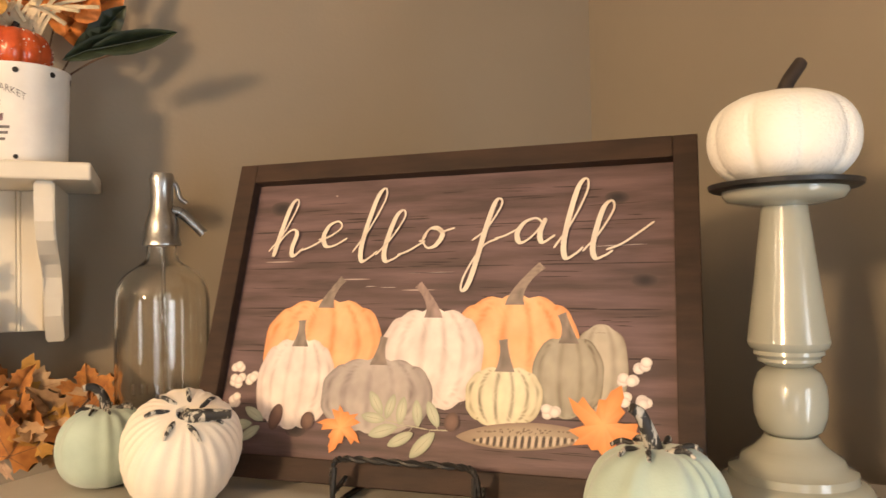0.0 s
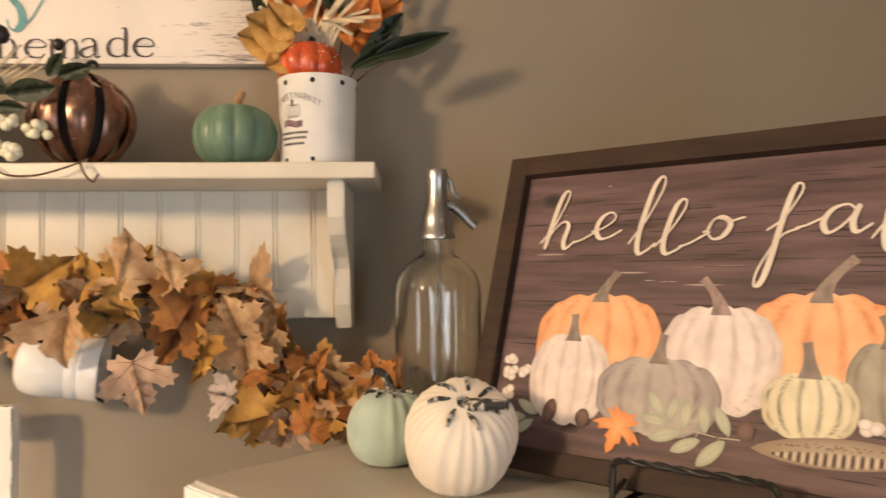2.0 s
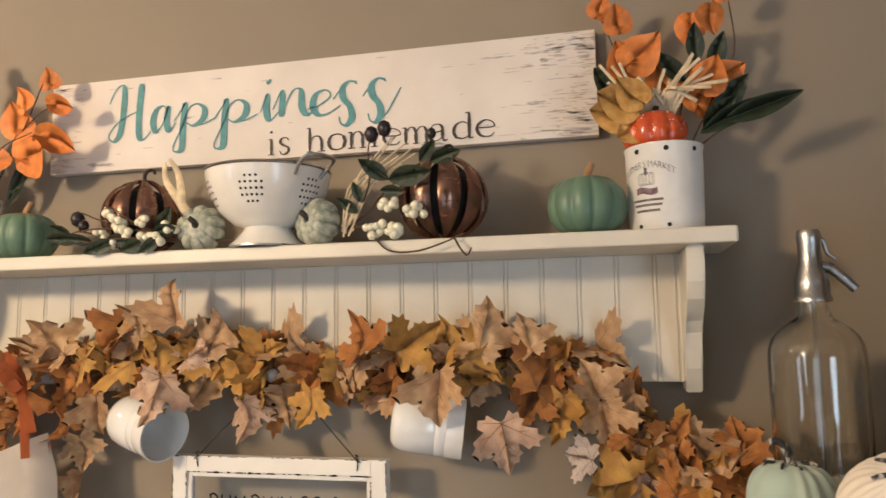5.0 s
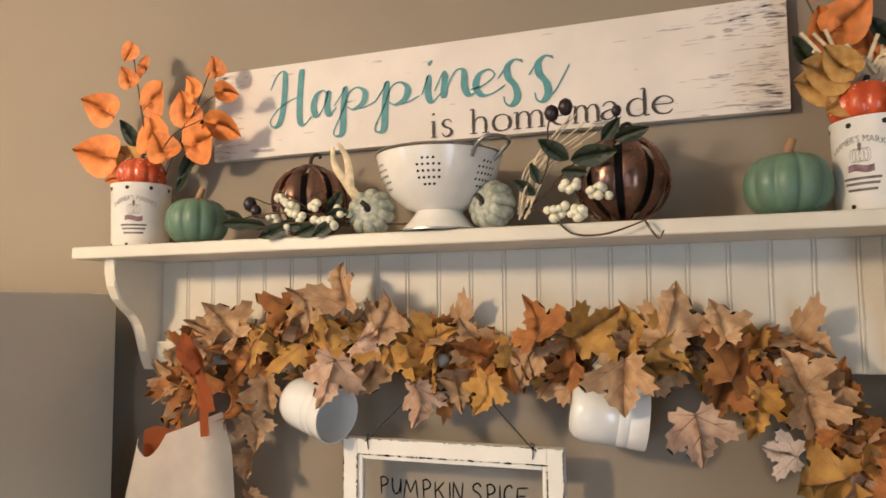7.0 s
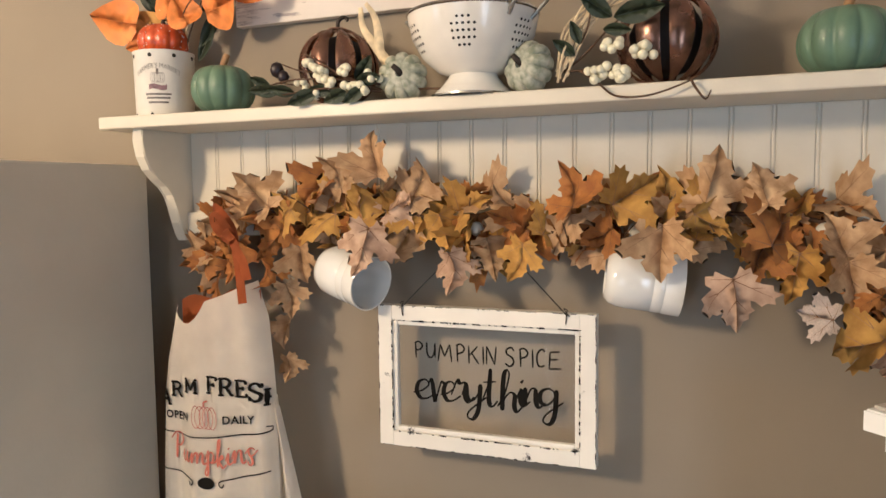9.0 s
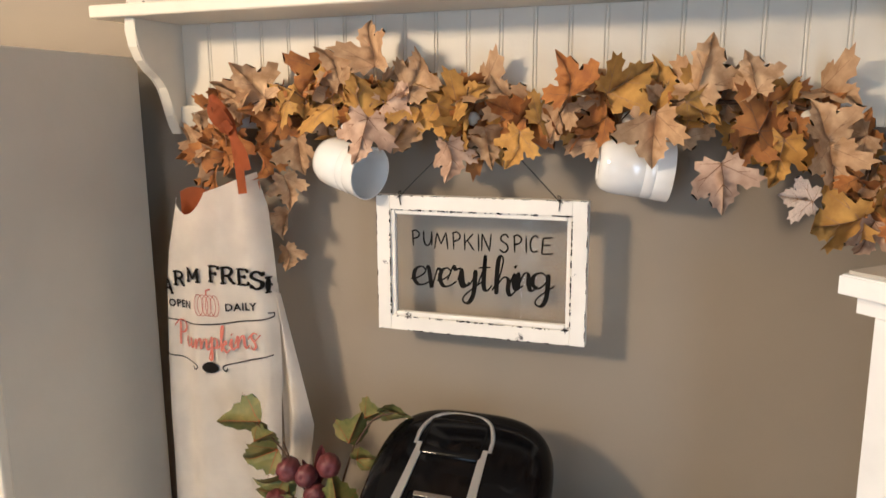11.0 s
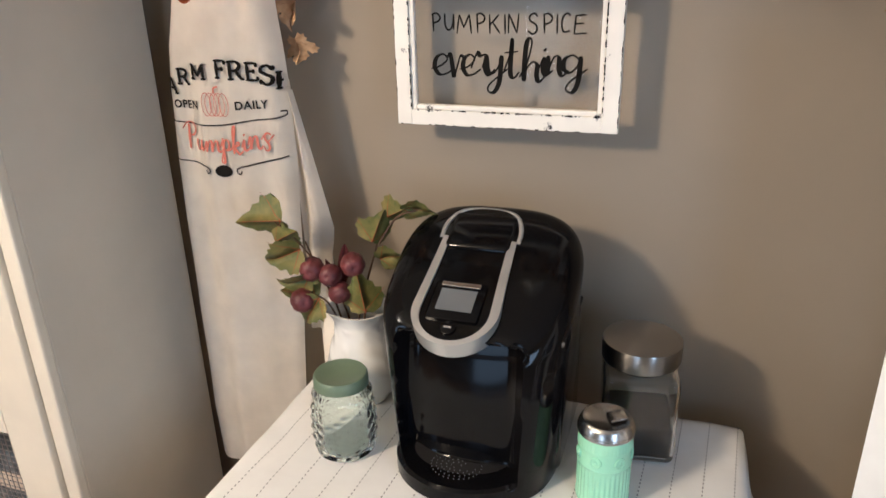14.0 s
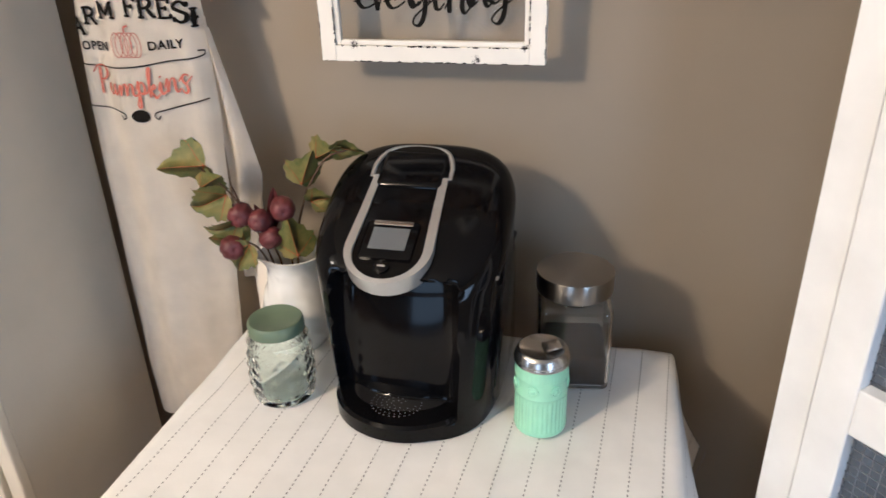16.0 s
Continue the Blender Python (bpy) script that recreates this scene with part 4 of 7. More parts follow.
def pumpkin_print(x, z, rx, rz, lobes, inner, outer, stem_to, stem_col, stripes=None):
    """Watercolour pumpkin: a scalloped body shaded in ribs, and a bent stem."""
    x, stem_to, rx = spread(x), (spread(stem_to[0]), stem_to[1]), rx * 1.04
    rnd = random.Random(int(1000 * (x + 1)))
    shift = rnd.uniform(-0.12, 0.12)

    def tint(px, pz):
        u = max(-0.999, min(0.999, (px - x) / (rx * math.sqrt(max(0.06, 1 - min(0.94, ((pz - z) / (rz * 1.04)) ** 2))))))
        phase = (math.asin(u) / math.pi + 0.5 + shift * (1 - abs(u)) * 0.3) * lobes
        gap = abs(phase - round(phase))
        groove = math.exp(-(gap / 0.13) ** 2) * (0.55 + 0.45 * noise.noise((round(phase) * 7.1, pz * 40, 2)))
        wash = 0.5 + 0.5 * noise.noise((px * 55, pz * 38, 5)) + 0.35 * noise.noise((px * 160, pz * 90, 8))
        k = min(1, max(0, 0.08 + 0.85 * groove + 0.42 * abs(u) ** 4 + 0.5 * (wash - 0.5)))
        col = [a + (b - a) * k for a, b in zip(inner, outer)]
        if stripes and abs(u) < 0.93:
            band = math.exp(-(gap / 0.10) ** 2) * min(1, max(0, 1.2 - 1.5 * abs((pz - z) / rz) ** 4))
            col = [a + (b - a) * min(1, band * (0.75 + 0.5 * noise.noise((px * 120, pz * 60, 1)))) for a, b in zip(col, stripes)]
        return (*col, 1.0)

    def build(bm, layer):
        y, seg, rings = deeper(), 84, 16
        verts = [[bm.verts.new((x, y, z))]]
        for r in range(1, rings + 1):
            k, ring = r / rings, []
            for i in range(seg):
                a = 2 * math.pi * i / seg
                c, s = math.cos(a), math.sin(a)
                px = math.copysign(abs(c) ** 0.82, c)
                scallop = 1 - 0.075 * math.exp(-((abs(math.asin(max(-1, min(1, px))) / math.pi * lobes + lobes / 2 - round(math.asin(max(-1, min(1, px))) / math.pi * lobes + lobes / 2))) / 0.2) ** 2) * abs(s)
                ring.append(bm.verts.new((x + rx * k * px * (1 + 0.012 * math.sin(a * 9 + x * 90)), y, z + rz * k * math.copysign(abs(s) ** 0.82, s) * scallop)))
            verts.append(ring)
        faces = [bm.faces.new((verts[0][0], verts[1][i], verts[1][(i + 1) % seg])) for i in range(seg)]
        for p, q in zip(verts[1:], verts[2:]):
            faces += [bm.faces.new((p[i], p[(i + 1) % seg], q[(i + 1) % seg], q[i])) for i in range(seg)]
        sx, sz = stem_to
        y, rows = deeper(), []
        base = z + rz * 0.80
        for a in range(17):
            t = a / 16
            cx, cz = x + (sx - x) * t ** 1.7, base + (sz - base) * (t if sx == x else t ** 0.9)
            w = 0.0036 + 0.0062 * (1 - t) ** 2.6 + 0.0010 * t ** 6
            tilt = (sx - x) * 1.7 * t ** 0.7 / max(0.01, sz - base)
            d = Vector((1, -tilt)).normalized() * w
            rows.append([bm.verts.new((cx + d.x * q, y, cz + d.y * q)) for q in (-1, -0.35, 0.35, 1)])
        stem_faces = []
        for p, q in zip(rows, rows[1:]):
            stem_faces += [bm.faces.new((p[i], p[i + 1], q[i + 1], q[i])) for i in range(3)]
        for f in faces:
            for loop in f.loops:
                loop[layer] = tint(loop.vert.co.x, loop.vert.co.z)
        for f in stem_faces:
            for loop in f.loops:
                c = loop.vert.co
                k = 0.75 + 0.45 * noise.noise((c.x * 300, c.z * 60, 3))
                loop[layer] = (*[v * k for v in stem_col], 1.0)
    return painted("painted_pumpkin", build)


ORANGE, ORIM = (0.90, 0.50, 0.25), (0.68, 0.23, 0.06)
PALE, PRIM = (0.84, 0.74, 0.67), (0.52, 0.40, 0.35)
GREYI, GREYR = (0.48, 0.42, 0.38), (0.19, 0.15, 0.14)
TAUPE = (0.32, 0.25, 0.20)
pumpkin_print(-0.112, 0.138, 0.066, 0.051, 7, ORANGE, ORIM, (-0.0965, 0.2111), TAUPE)
pumpkin_print(0.087, 0.138, 0.062, 0.055, 7, ORANGE, ORIM, (0.112, 0.2227), (0.38, 0.29, 0.23))
pumpkin_print(0.168, 0.121, 0.024, 0.042, 3, (0.50, 0.44, 0.34), (0.24, 0.19, 0.13), (0.168, 0.155), TAUPE)
pumpkin_print(0.006, 0.127, 0.053, 0.052, 7, PALE, PRIM, (-0.0126, 0.204), (0.40, 0.28, 0.24))
pumpkin_print(0.139, 0.113, 0.032, 0.039, 5, (0.42, 0.37, 0.28), (0.17, 0.14, 0.09), (0.132, 0.173), TAUPE)
pumpkin_print(-0.136, 0.098, 0.043, 0.048, 7, PALE, PRIM, (-0.1375, 0.165), TAUPE)
pumpkin_print(-0.046, 0.0885, 0.058, 0.038, 7, GREYI, GREYR, (-0.043, 0.148), TAUPE)
pumpkin_print(0.081, 0.0925, 0.036, 0.029, 7, (0.80, 0.72, 0.50), (0.50, 0.41, 0.24), (0.078, 0.147), TAUPE, (0.16, 0.13, 0.08))


def cotton(bm, layer):
    rnd = random.Random(11)
    for x, z in ((-0.205, 0.112), (-0.203, 0.098), (-0.2, 0.078), (-0.188, 0.1), (0.203, 0.125), (0.192, 0.112), (0.186, 0.094), (0.207, 0.092), (0.125, 0.0785)):
        for _ in range(5):
            patch(bm, layer, (spread(x) + rnd.uniform(-0.005, 0.005), z + rnd.uniform(-0.004, 0.004)), 0.0052, 0.0048, deeper(0.00003), (0.90, 0.82, 0.74), (0.60, 0.50, 0.44), seg=12)


def sprig(bm, layer):
    pale, grey, twig = (0.56, 0.57, 0.43), (0.36, 0.38, 0.27), (0.45, 0.42, 0.31)

    def line(a, b, w):
        c, d = (Vector(a) + Vector(b)) / 2, Vector(b) - Vector(a)
        patch(bm, layer, c, d.length / 2 + 0.0006, w, deeper(0.00001), twig, twig, 0.5, math.degrees(math.atan2(d.y, d.x)), 8)

    stem = [(0.0287, 0.0581), (0.005, 0.0576), (-0.02, 0.0611), (-0.0387, 0.0645), (-0.0638, 0.0681)]
    for a, b in zip(stem, stem[1:]):
        line(a, b, 0.0006)
    for a, b in [((-0.0112, 0.0594), (-0.02, 0.0493)), ((0.0066, 0.0577), (0.0034, 0.0487)), ((-0.0169, 0.0608), (-0.0325, 0.0566)), ((-0.0075, 0.0587), (-0.0075, 0.0672)), ((0.0144, 0.0575), (0.0106, 0.0665)), ((-0.0325, 0.0629), (-0.0372, 0.0728)), ((-0.0419, 0.0652), (-0.0513, 0.0754)), ((-0.0216, 0.0613), (-0.0244, 0.0683))]:
        line(a, b, 0.0004)
    for x, z, a, r in ((-0.19, 0.064, -28, 0.0135), (-0.205, 0.052, 8, 0.0145), (-0.192, 0.044, 36, 0.0135), (-0.0528, 0.0809, 125, 0.0138), (-0.0372, 0.0781, 75, 0.0125), (-0.0544, 0.0663, -8, 0.0131), (-0.0425, 0.0542, 17, 0.0156), (-0.0231, 0.0471, 27, 0.0144), (-0.0003, 0.0431, 47, 0.0169), (-0.0081, 0.0728, 100, 0.0131), (0.0081, 0.0726, 118, 0.0138), (-0.0247, 0.0745, 85, 0.0138)):
        patch(bm, layer, (x, z), r, r * 0.40, deeper(0.00005), pale, grey, 1.45, a, 24)
        patch(bm, layer, (x, z), r * 0.85, 0.0003, deeper(0.00001), grey, grey, turn=a, seg=8)


def striped_gourd(bm, layer):
    patch(bm, layer, (0.097, 0.0565), 0.064, 0.0125, deeper(), (0.42, 0.33, 0.23), (0.27, 0.19, 0.13), 1.5, 3)
    rnd = random.Random(19)
    for _ in range(60):
        u = rnd.uniform(-1, 1)
        patch(bm, layer, (0.097 + 0.045 * u, 0.0605 + 0.002 * u + rnd.uniform(-0.002, 0.004) * (1 - abs(u))), 0.0011, 0.0006, deeper(0.000002), (0.16, 0.11, 0.07), (0.2, 0.14, 0.09), turn=rnd.uniform(0, 90), seg=6)
    for t in range(15):
        u = (t - 7) / 7.5
        tall = 0.0062 * (1 - u * u) ** 0.7
        patch(bm, layer, (0.097 + 0.049 * u, 0.0515 + 0.0025 * u + 0.002 * u * u), 0.0015, tall, deeper(0.00001), (0.06, 0.04, 0.03), (0.09, 0.06, 0.045), turn=-6, seg=10)
        patch(bm, layer, (0.1003 + 0.049 * u, 0.0515 + 0.0025 * u + 0.002 * u * u), 0.0016, tall, deeper(0.00001), (0.62, 0.5, 0.38), (0.5, 0.4, 0.3), turn=-6, seg=10)


def acorn(x, z):
    def build(bm, layer):
        patch(bm, layer, (spread(x), z), 0.0075, 0.0135 if x < -0.12 else 0.009, deeper(), (0.20, 0.11, 0.08), (0.09, 0.045, 0.035), turn=-12)
    return build


def maples(maple):
    def build(bm, layer):
        for x, z, r, turn in maple:
            y = deeper()
            half = [(0, 0.0), (0.08, 0.05), (0.26, -0.06), (0.22, 0.08), (0.40, 0.10), (0.30, 0.20), (0.22, 0.27), (0.44, 0.36), (0.60, 0.52), (0.44, 0.50), (0.42, 0.62), (0.28, 0.54), (0.16, 0.50), (0.20, 0.68), (0.11, 0.72), (0.10, 0.86), (0, 1)]
            ring = half + [(-px, pz) for px, pz in half[-2:0:-1]]
            ca, sa = math.cos(radians(turn)), math.sin(radians(turn))
            vs = [bm.verts.new((spread(x) + r * (px * ca - (pz - 0.4) * sa), y, z + r * (px * sa + (pz - 0.4) * ca))) for px, pz in ring]
            hub = bm.verts.new((spread(x), y, z))
            for a, b in zip(vs, vs[1:] + vs[:1]):
                f = bm.faces.new((a, b, hub))
                for loop in f.loops:
                    loop[layer] = (0.93, 0.45, 0.18, 1) if loop.vert == hub else (0.78, 0.26, 0.06, 1)
    return build

tagged(painted("painted_cotton", cotton), kind="stuff")
tagged(painted("painted_sprig", sprig), kind="stuff")
painted("painted_gourd", striped_gourd)
for spot in ((-0.151, 0.062), (-0.115, 0.06), (0.034, 0.066)):
    painted("painted_acorn", acorn(*spot))
for maple in ((-0.078, 0.0545, 0.044, 160), (0.1715, 0.0714, 0.064, -24)):
    painted("painted_leaf", maples((maple,)))
# dark cracks and pale scuffs printed along the planks' grain
rnd = random.Random(77)
for name, material, count, thick in (("plank_crack", BOARDLINE, 60, 0.0012), ("plank_scuff", GREYWASH, 9, 0.0005)):
    verts, faces = [], []
    for _ in range(count):
        x, z, l = rnd.uniform(-0.205, 0.205), rnd.uniform(0.035, PH - 0.035), rnd.uniform(0.006, 0.03)
        b, tilt = len(verts), rnd.uniform(-0.04, 0.04)
        for i in range(7):
            u = i / 3 - 1
            w = thick * (1 - u * u) * rnd.uniform(0.3, 1.0) + 0.00008
            for s in (1, -1):
                verts.append(PIC @ Vector((x + u * l, 0.0038, z + tilt * u * l + s * w / 2)))
            if i:
                a = b + 2 * i
                faces.append((a - 2, a - 1, a + 1, a))
    me = bpy.data.meshes.new(name)
    me.from_pydata(verts, [], faces)
    tagged(part_of(name, me, material, picture), kind="stuff")
HELLO = [("h", -0.2065, 0.238, 0.044, 0.0314), ("~", -0.165, 0.2445, 0.028, 0.014), ("e", -0.1454, 0.248, 0.045, 0.0295), ("l", -0.102, 0.2302, 0.044, 0.0376), ("l", -0.0739, 0.2296, 0.044, 0.0259), ("~", -0.0475, 0.2365, 0.028, 0.015), ("o", -0.0255, 0.2438, 0.040, 0.0235)]
FALL = [("f", 0.0309, 0.2293, 0.036, 0.030), ("~", 0.0585, 0.2515, 0.026, 0.012), ("a", 0.0762, 0.2454, 0.045, 0.0268), ("l", 0.1175, 0.2288, 0.044, 0.0376), ("l", 0.1465, 0.2281, 0.044, 0.0266), ("~", 0.170, 0.2365, 0.041, 0.0275)]
for word in (HELLO, FALL):
    brush_words("cream_lettering", word, 0.0021, 0.0056, CREAMINK, picture, PIC @ pose(0, deeper() - 0.0004, 0), 0.15)

# black twisted easel under the picture
easel = thing("plate_easel", pose(0.2937, 0.6614, 1.42, 0, 0, -40.1), "black twisted wire easel holding the framed print", "easel")
pts = smooth_path([(-0.068, -0.012, 0.020), (-0.071, -0.028, 0.012), (-0.071, -0.034, 0.020), (-0.068, -0.036, 0.038), (-0.056, -0.036, 0.0445), (0, -0.036, 0.0445), (0.056, -0.036, 0.0445), (0.068, -0.036, 0.038), (0.071, -0.034, 0.020), (0.071, -0.028, 0.012), (0.068, -0.012, 0.020)], 14)
for ph in (0, math.pi):
    line = []
    for i, p in enumerate(pts):
        a = i * 0.8 + ph
        line.append(p + Vector((0, math.cos(a), math.sin(a))) * 0.0016)
    part("twisted_rod", tube(line, 0.0019, 6, 1), BLACK, easel)
for s in (-1, 1):
    part("foot_rod", tube([(s * 0.067, -0.036, 0.036), (s * 0.067, -0.038, 0.004), (s * 0.066, 0.0, 0.0035), (s * 0.06, 0.12, 0.0035)], 0.0028, 8), BLACK, easel)
    part("back_rod", tube([(s * 0.06, 0.12, 0.0035), (s * 0.05, 0.11, 0.1), (s * 0.03, 0.105, 0.2)], 0.0028, 8), BLACK, easel)
part("prop_rod", tube([(0.03, 0.105, 0.2), (0, 0.104, 0.215), (-0.03, 0.105, 0.2)], 0.0028, 8), BLACK, easel)

# ---- small table under a cloth ----
table = thing("side_table", pose(-0.634, 0.68, 0), "small wooden table hidden under a white cloth", "table")
part("tabletop", box((-0.365, -0.33, 0.72), (0.365, 0.355, 0.745), 0.004), WHITE, table)
for x in (-0.32, 0.32):
    for y in (-0.28, 0.31):
        part("leg", box((x - 0.025, y - 0.025, 0), (x + 0.025, y + 0.025, 0.72), 0.004), WHITE, table)


def cloth_point(u, v, hx=0.371, hy0=-0.336, hy1=0.361, drop=0.20):
    """u, v run past -1..1 where the cloth hangs over the edge."""
    x, y = max(-hx, min(hx, u)), max(hy0, min(hy1, v))
    ox, oy = u - x, v - y
    over = math.hypot(ox, oy)
    wave = noise.noise((u * 5, v * 5, 0)) * 0.0026 + noise.noise((u * 14 + 3 * v, v * 9, 4)) * 0.0030 + noise.noise((u * 34, v * 22 - 8 * u, 7)) * 0.0012
    wave += 0.0016 * math.exp(-((u - 0.02 * math.sin(v * 9)) / 0.01) ** 2)
    if over == 0:
        return Vector((x, y, 0.7485 + wave))
    flare = 0.28 + 0.10 * math.sin((u + v) * 14) * min(1, over * 8)
    d = Vector((ox, oy)) / over
    out = 0.006 + flare * over * (0.55 if oy > 0 else 1.0) * (0.06 if oy > 0 and abs(ox) < 1e-6 else 1)
    return Vector((x + d.x * out, y + d.y * out, 0.7485 - over * 0.93 + wave))


cloth = thing("tablecloth", pose(-0.634, 0.68, 0), "white woven tablecloth with rows of grey dashes", "tablecloth")
bm = bmesh.new()
NU, NV = 110, 96
U = [-0.57 + 1.14 * i / NU for i in range(NU + 1)]
V = [-0.53 + 1.0 * j / NV for j in range(NV + 1)]
grid = [[bm.verts.new(cloth_point(u, v)) for v in V] for u in U]
for i in range(NU):
    for j in range(NV):
        bm.faces.new((grid[i][j], grid[i + 1][j], grid[i + 1][j + 1], grid[i][j + 1]))
part("cloth", bm, LINEN, cloth, smooth=80)
me = bpy.data.meshes.new("dashes")
verts, faces = [], []
for k in range(-13, 14):
    u0 = k * 0.0435
    v = -0.53
    while v < 0.46:
        base = len(verts)
        for du, dv in ((-0.0009, 0), (0.0009, 0), (0.0009, 0.0042), (-0.0009, 0.0042)):
            p = cloth_point(u0 + 0.06 * v + du, v + dv)
            verts.append(p + Vector((0.0012 if abs(u0 + 0.06 * v) > 0.37 and u0 > 0 else (-0.0012 if abs(u0 + 0.06 * v) > 0.37 else 0), -0.0012 if v < -0.336 else 0, 0.0011)))
        faces.append((base, base + 1, base + 2, base + 3))
        v += 0.0086
me.from_pydata(verts, [], faces)
tagged(part_of("stitching", me, STITCH, cloth, "rows of grey stitched dashes"), kind="stuff")

# ---- on the corner cabinet ----
siphon = thing("soda_siphon", pose(0.075, 0.945, 1.42), "clear glass soda siphon bottle with pewter spout head", "bottle")
outer = [(0.0, 0.006), (0.046, 0.0), (0.051, 0.004), (0.053, 0.012), (0.0537, 0.12), (0.0537, 0.184), (0.0522, 0.198), (0.0475, 0.209), (0.0395, 0.218), (0.0295, 0.225), (0.0205, 0.231), (0.0178, 0.238), (0.0175, 0.258)]
inner = [(r - 0.004, z + (0.005 if i < 3 else 0)) for i, (r, z) in enumerate(outer) if i > 1]
part("bottle", lathe(outer + inner[::-1] + [(0.0, 0.012)], 48), CLEAR, siphon, smooth=50)
head = part("spout_head", lathe([(0.0195, 0.250), (0.0215, 0.250), (0.0215, 0.256), (0.0195, 0.258), (0.0195, 0.272), (0.0175, 0.282), (0.0135, 0.292), (0.0125, 0.312), (0.0135, 0.324), (0.0138, 0.331), (0.012, 0.336), (0, 0.3365)], 32), PEWTER, siphon, "pewter head", 45)
part("spout", tube([(0.008, 0, 0.292), (0.02, -0.001, 0.29), (0.032, -0.002, 0.28), (0.047, -0.003, 0.264)], 0.0066, 12, taper=0.85), PEWTER, head, smooth=60)
part("lever", tube([(0.006, 0, 0.330), (0.016, 0, 0.322), (0.020, 0, 0.308), (0.028, 0, 0.301)], 0.0034, 8, taper=0.7), PEWTER, head, smooth=60)


part("dip_tube", tube([(0.004, 0, 0.02), (0.002, 0, 0.15), (0, 0, 0.25)], 0.0022, 8), CLEAR, siphon)
for z, w in ((0.082, 0.062), (0.058, 0.045), (0.04, 0.07)):
    lo = -0.9 * w / 0.053 / 2
    for k in range(7):
        a = -0.1 + lo + k * (w / 0.053) / 7
        h = 0.011 if z > 0.08 else 0.007
        bm = box((-0.0022, -0.0007, z), (0.0022, 0.0002, z + h), 0.0005, 1, m=pose(0.0533 * math.sin(a), -0.0533 * math.cos(a), 0, 0, 0, math.degrees(a)))
        part("raised_bar", bm, CLEAR, siphon)


def cloth_pumpkin(m, r, h, material, label, stem_points, lobes=27, depth=0.055, seed=1):
    ob = thing("fabric_pumpkin", m, label, "pumpkin", "fabric pumpkins on the cabinet")
    rnd = random.Random(seed)
    offs = [rnd.uniform(0, 6.28) for _ in range(4)]

    def folds(a, z):
        k = max(0.0, z / h)
        g = depth * (0.25 + 1.1 * k ** 2) * (0.5 + 0.5 * math.sin(a * lobes + 2.6 * math.sin(a * 2 + offs[0]) + 1.3 * math.sin(a * 5 + offs[3])))
        return 1 - g * 0.8 + 0.03 * math.sin(2 * a + offs[1]) + 0.02 * math.sin(5 * a + offs[2])
    prof = dome(r, h, 26, 0.16, 0.04)
    part("body", lathe(prof, 128, folds), material, ob, smooth=70)
    part("stem", tube(stem_points, r * 0.14, 12, 6, taper=0.5), STEM, ob, "dark stem brushed with white", 50)
    for k in range(7):
        a = 2 * math.pi * k / 7 + 0.3 + rnd.uniform(-0.2, 0.2)
        b = Vector(stem_points[0])
        part("stem_root", tube([b + Vector((0, 0, h * 0.08)), b + Vector((math.cos(a) * r * 0.22, math.sin(a) * r * 0.22, h * 0.125)), b + Vector((math.cos(a + 0.2) * r * 0.46, math.sin(a + 0.2) * r * 0.46, h * 0.17)), b + Vector((math.cos(a + 0.25) * r * 0.62, math.sin(a + 0.25) * r * 0.62, h * 0.13))], r * 0.06, 8, 4, taper=0.45), STEM, ob, smooth=50)
    return ob


cloth_pumpkin(pose(0.087, 0.772, 1.434, 36, 4, 0), 0.0555, 0.094, CREAMCLOTH, "cream velvet pumpkin with a streaked dark stem", [(0, 0, 0.079), (0.002, -0.004, 0.092), (0.012, -0.010, 0.101), (0.028, -0.012, 0.104), (0.038, -0.014, 0.106)], seed=2)
cloth_pumpkin(pose(0.018, 0.848, 1.4205), 0.046, 0.078, SAGECLOTH, "pale sage velvet pumpkin with a dark crooked stem", [(0, 0, 0.066), (0.0, 0, 0.082), (-0.004, -0.002, 0.094), (-0.012, -0.004, 0.101), (-0.02, -0.006, 0.100)], 12, 0.08, 4)
cloth_pumpkin(pose(0.384, 0.425, 1.4205), 0.0505, 0.092, SAGECLOTH, "sage green velvet pumpkin in front of the print", [(0, 0, 0.078), (-0.001, 0, 0.092), (-0.005, 0, 0.103), (-0.011, 0, 0.115), (-0.018, 0, 0.120)], 13, 0.09, 7)

candle = thing("candlestick", pose(0.545, 0.462, 1.42), "tall pale sage glazed turned candlestick", "candlestick")
part("square_plinth", box((-0.064, -0.064, 0), (0.064, 0.064, 0.032), 0.008, 3, m=pose(0, 0, 0, 0, 0, -20)), SAGEGLAZE, candle, smooth=40)
part("foot", lathe([(0.058, 0.032), (0.059, 0.037), (0.055, 0.042), (0.049, 0.045), (0.048, 0.051), (0.040, 0.055), (0.038, 0.061), (0.029, 0.067), (0.023, 0.073), (0.020, 0.078)], 48), SAGEGLAZE, candle, smooth=50)
part("ball", lathe([(0.018, 0.078), (0.024, 0.083), (0.0275, 0.094), (0.0282, 0.106), (0.0272, 0.118), (0.0235, 0.128), (0.017, 0.133)], 48), SAGEGLAZE, candle, smooth=60)
part("collar", lathe([(0.017, 0.133), (0.020, 0.135), (0.024, 0.1375), (0.0235, 0.140), (0.027, 0.143), (0.0265, 0.146), (0.0305, 0.149), (0.0315, 0.153)], 48), SAGEGLAZE, candle, smooth=40)
part("tapered_shaft", lathe([(0.0315, 0.153), (0.0305, 0.158), (0.024, 0.208), (0.0175, 0.262)], 48), SAGEGLAZE, candle, smooth=60)
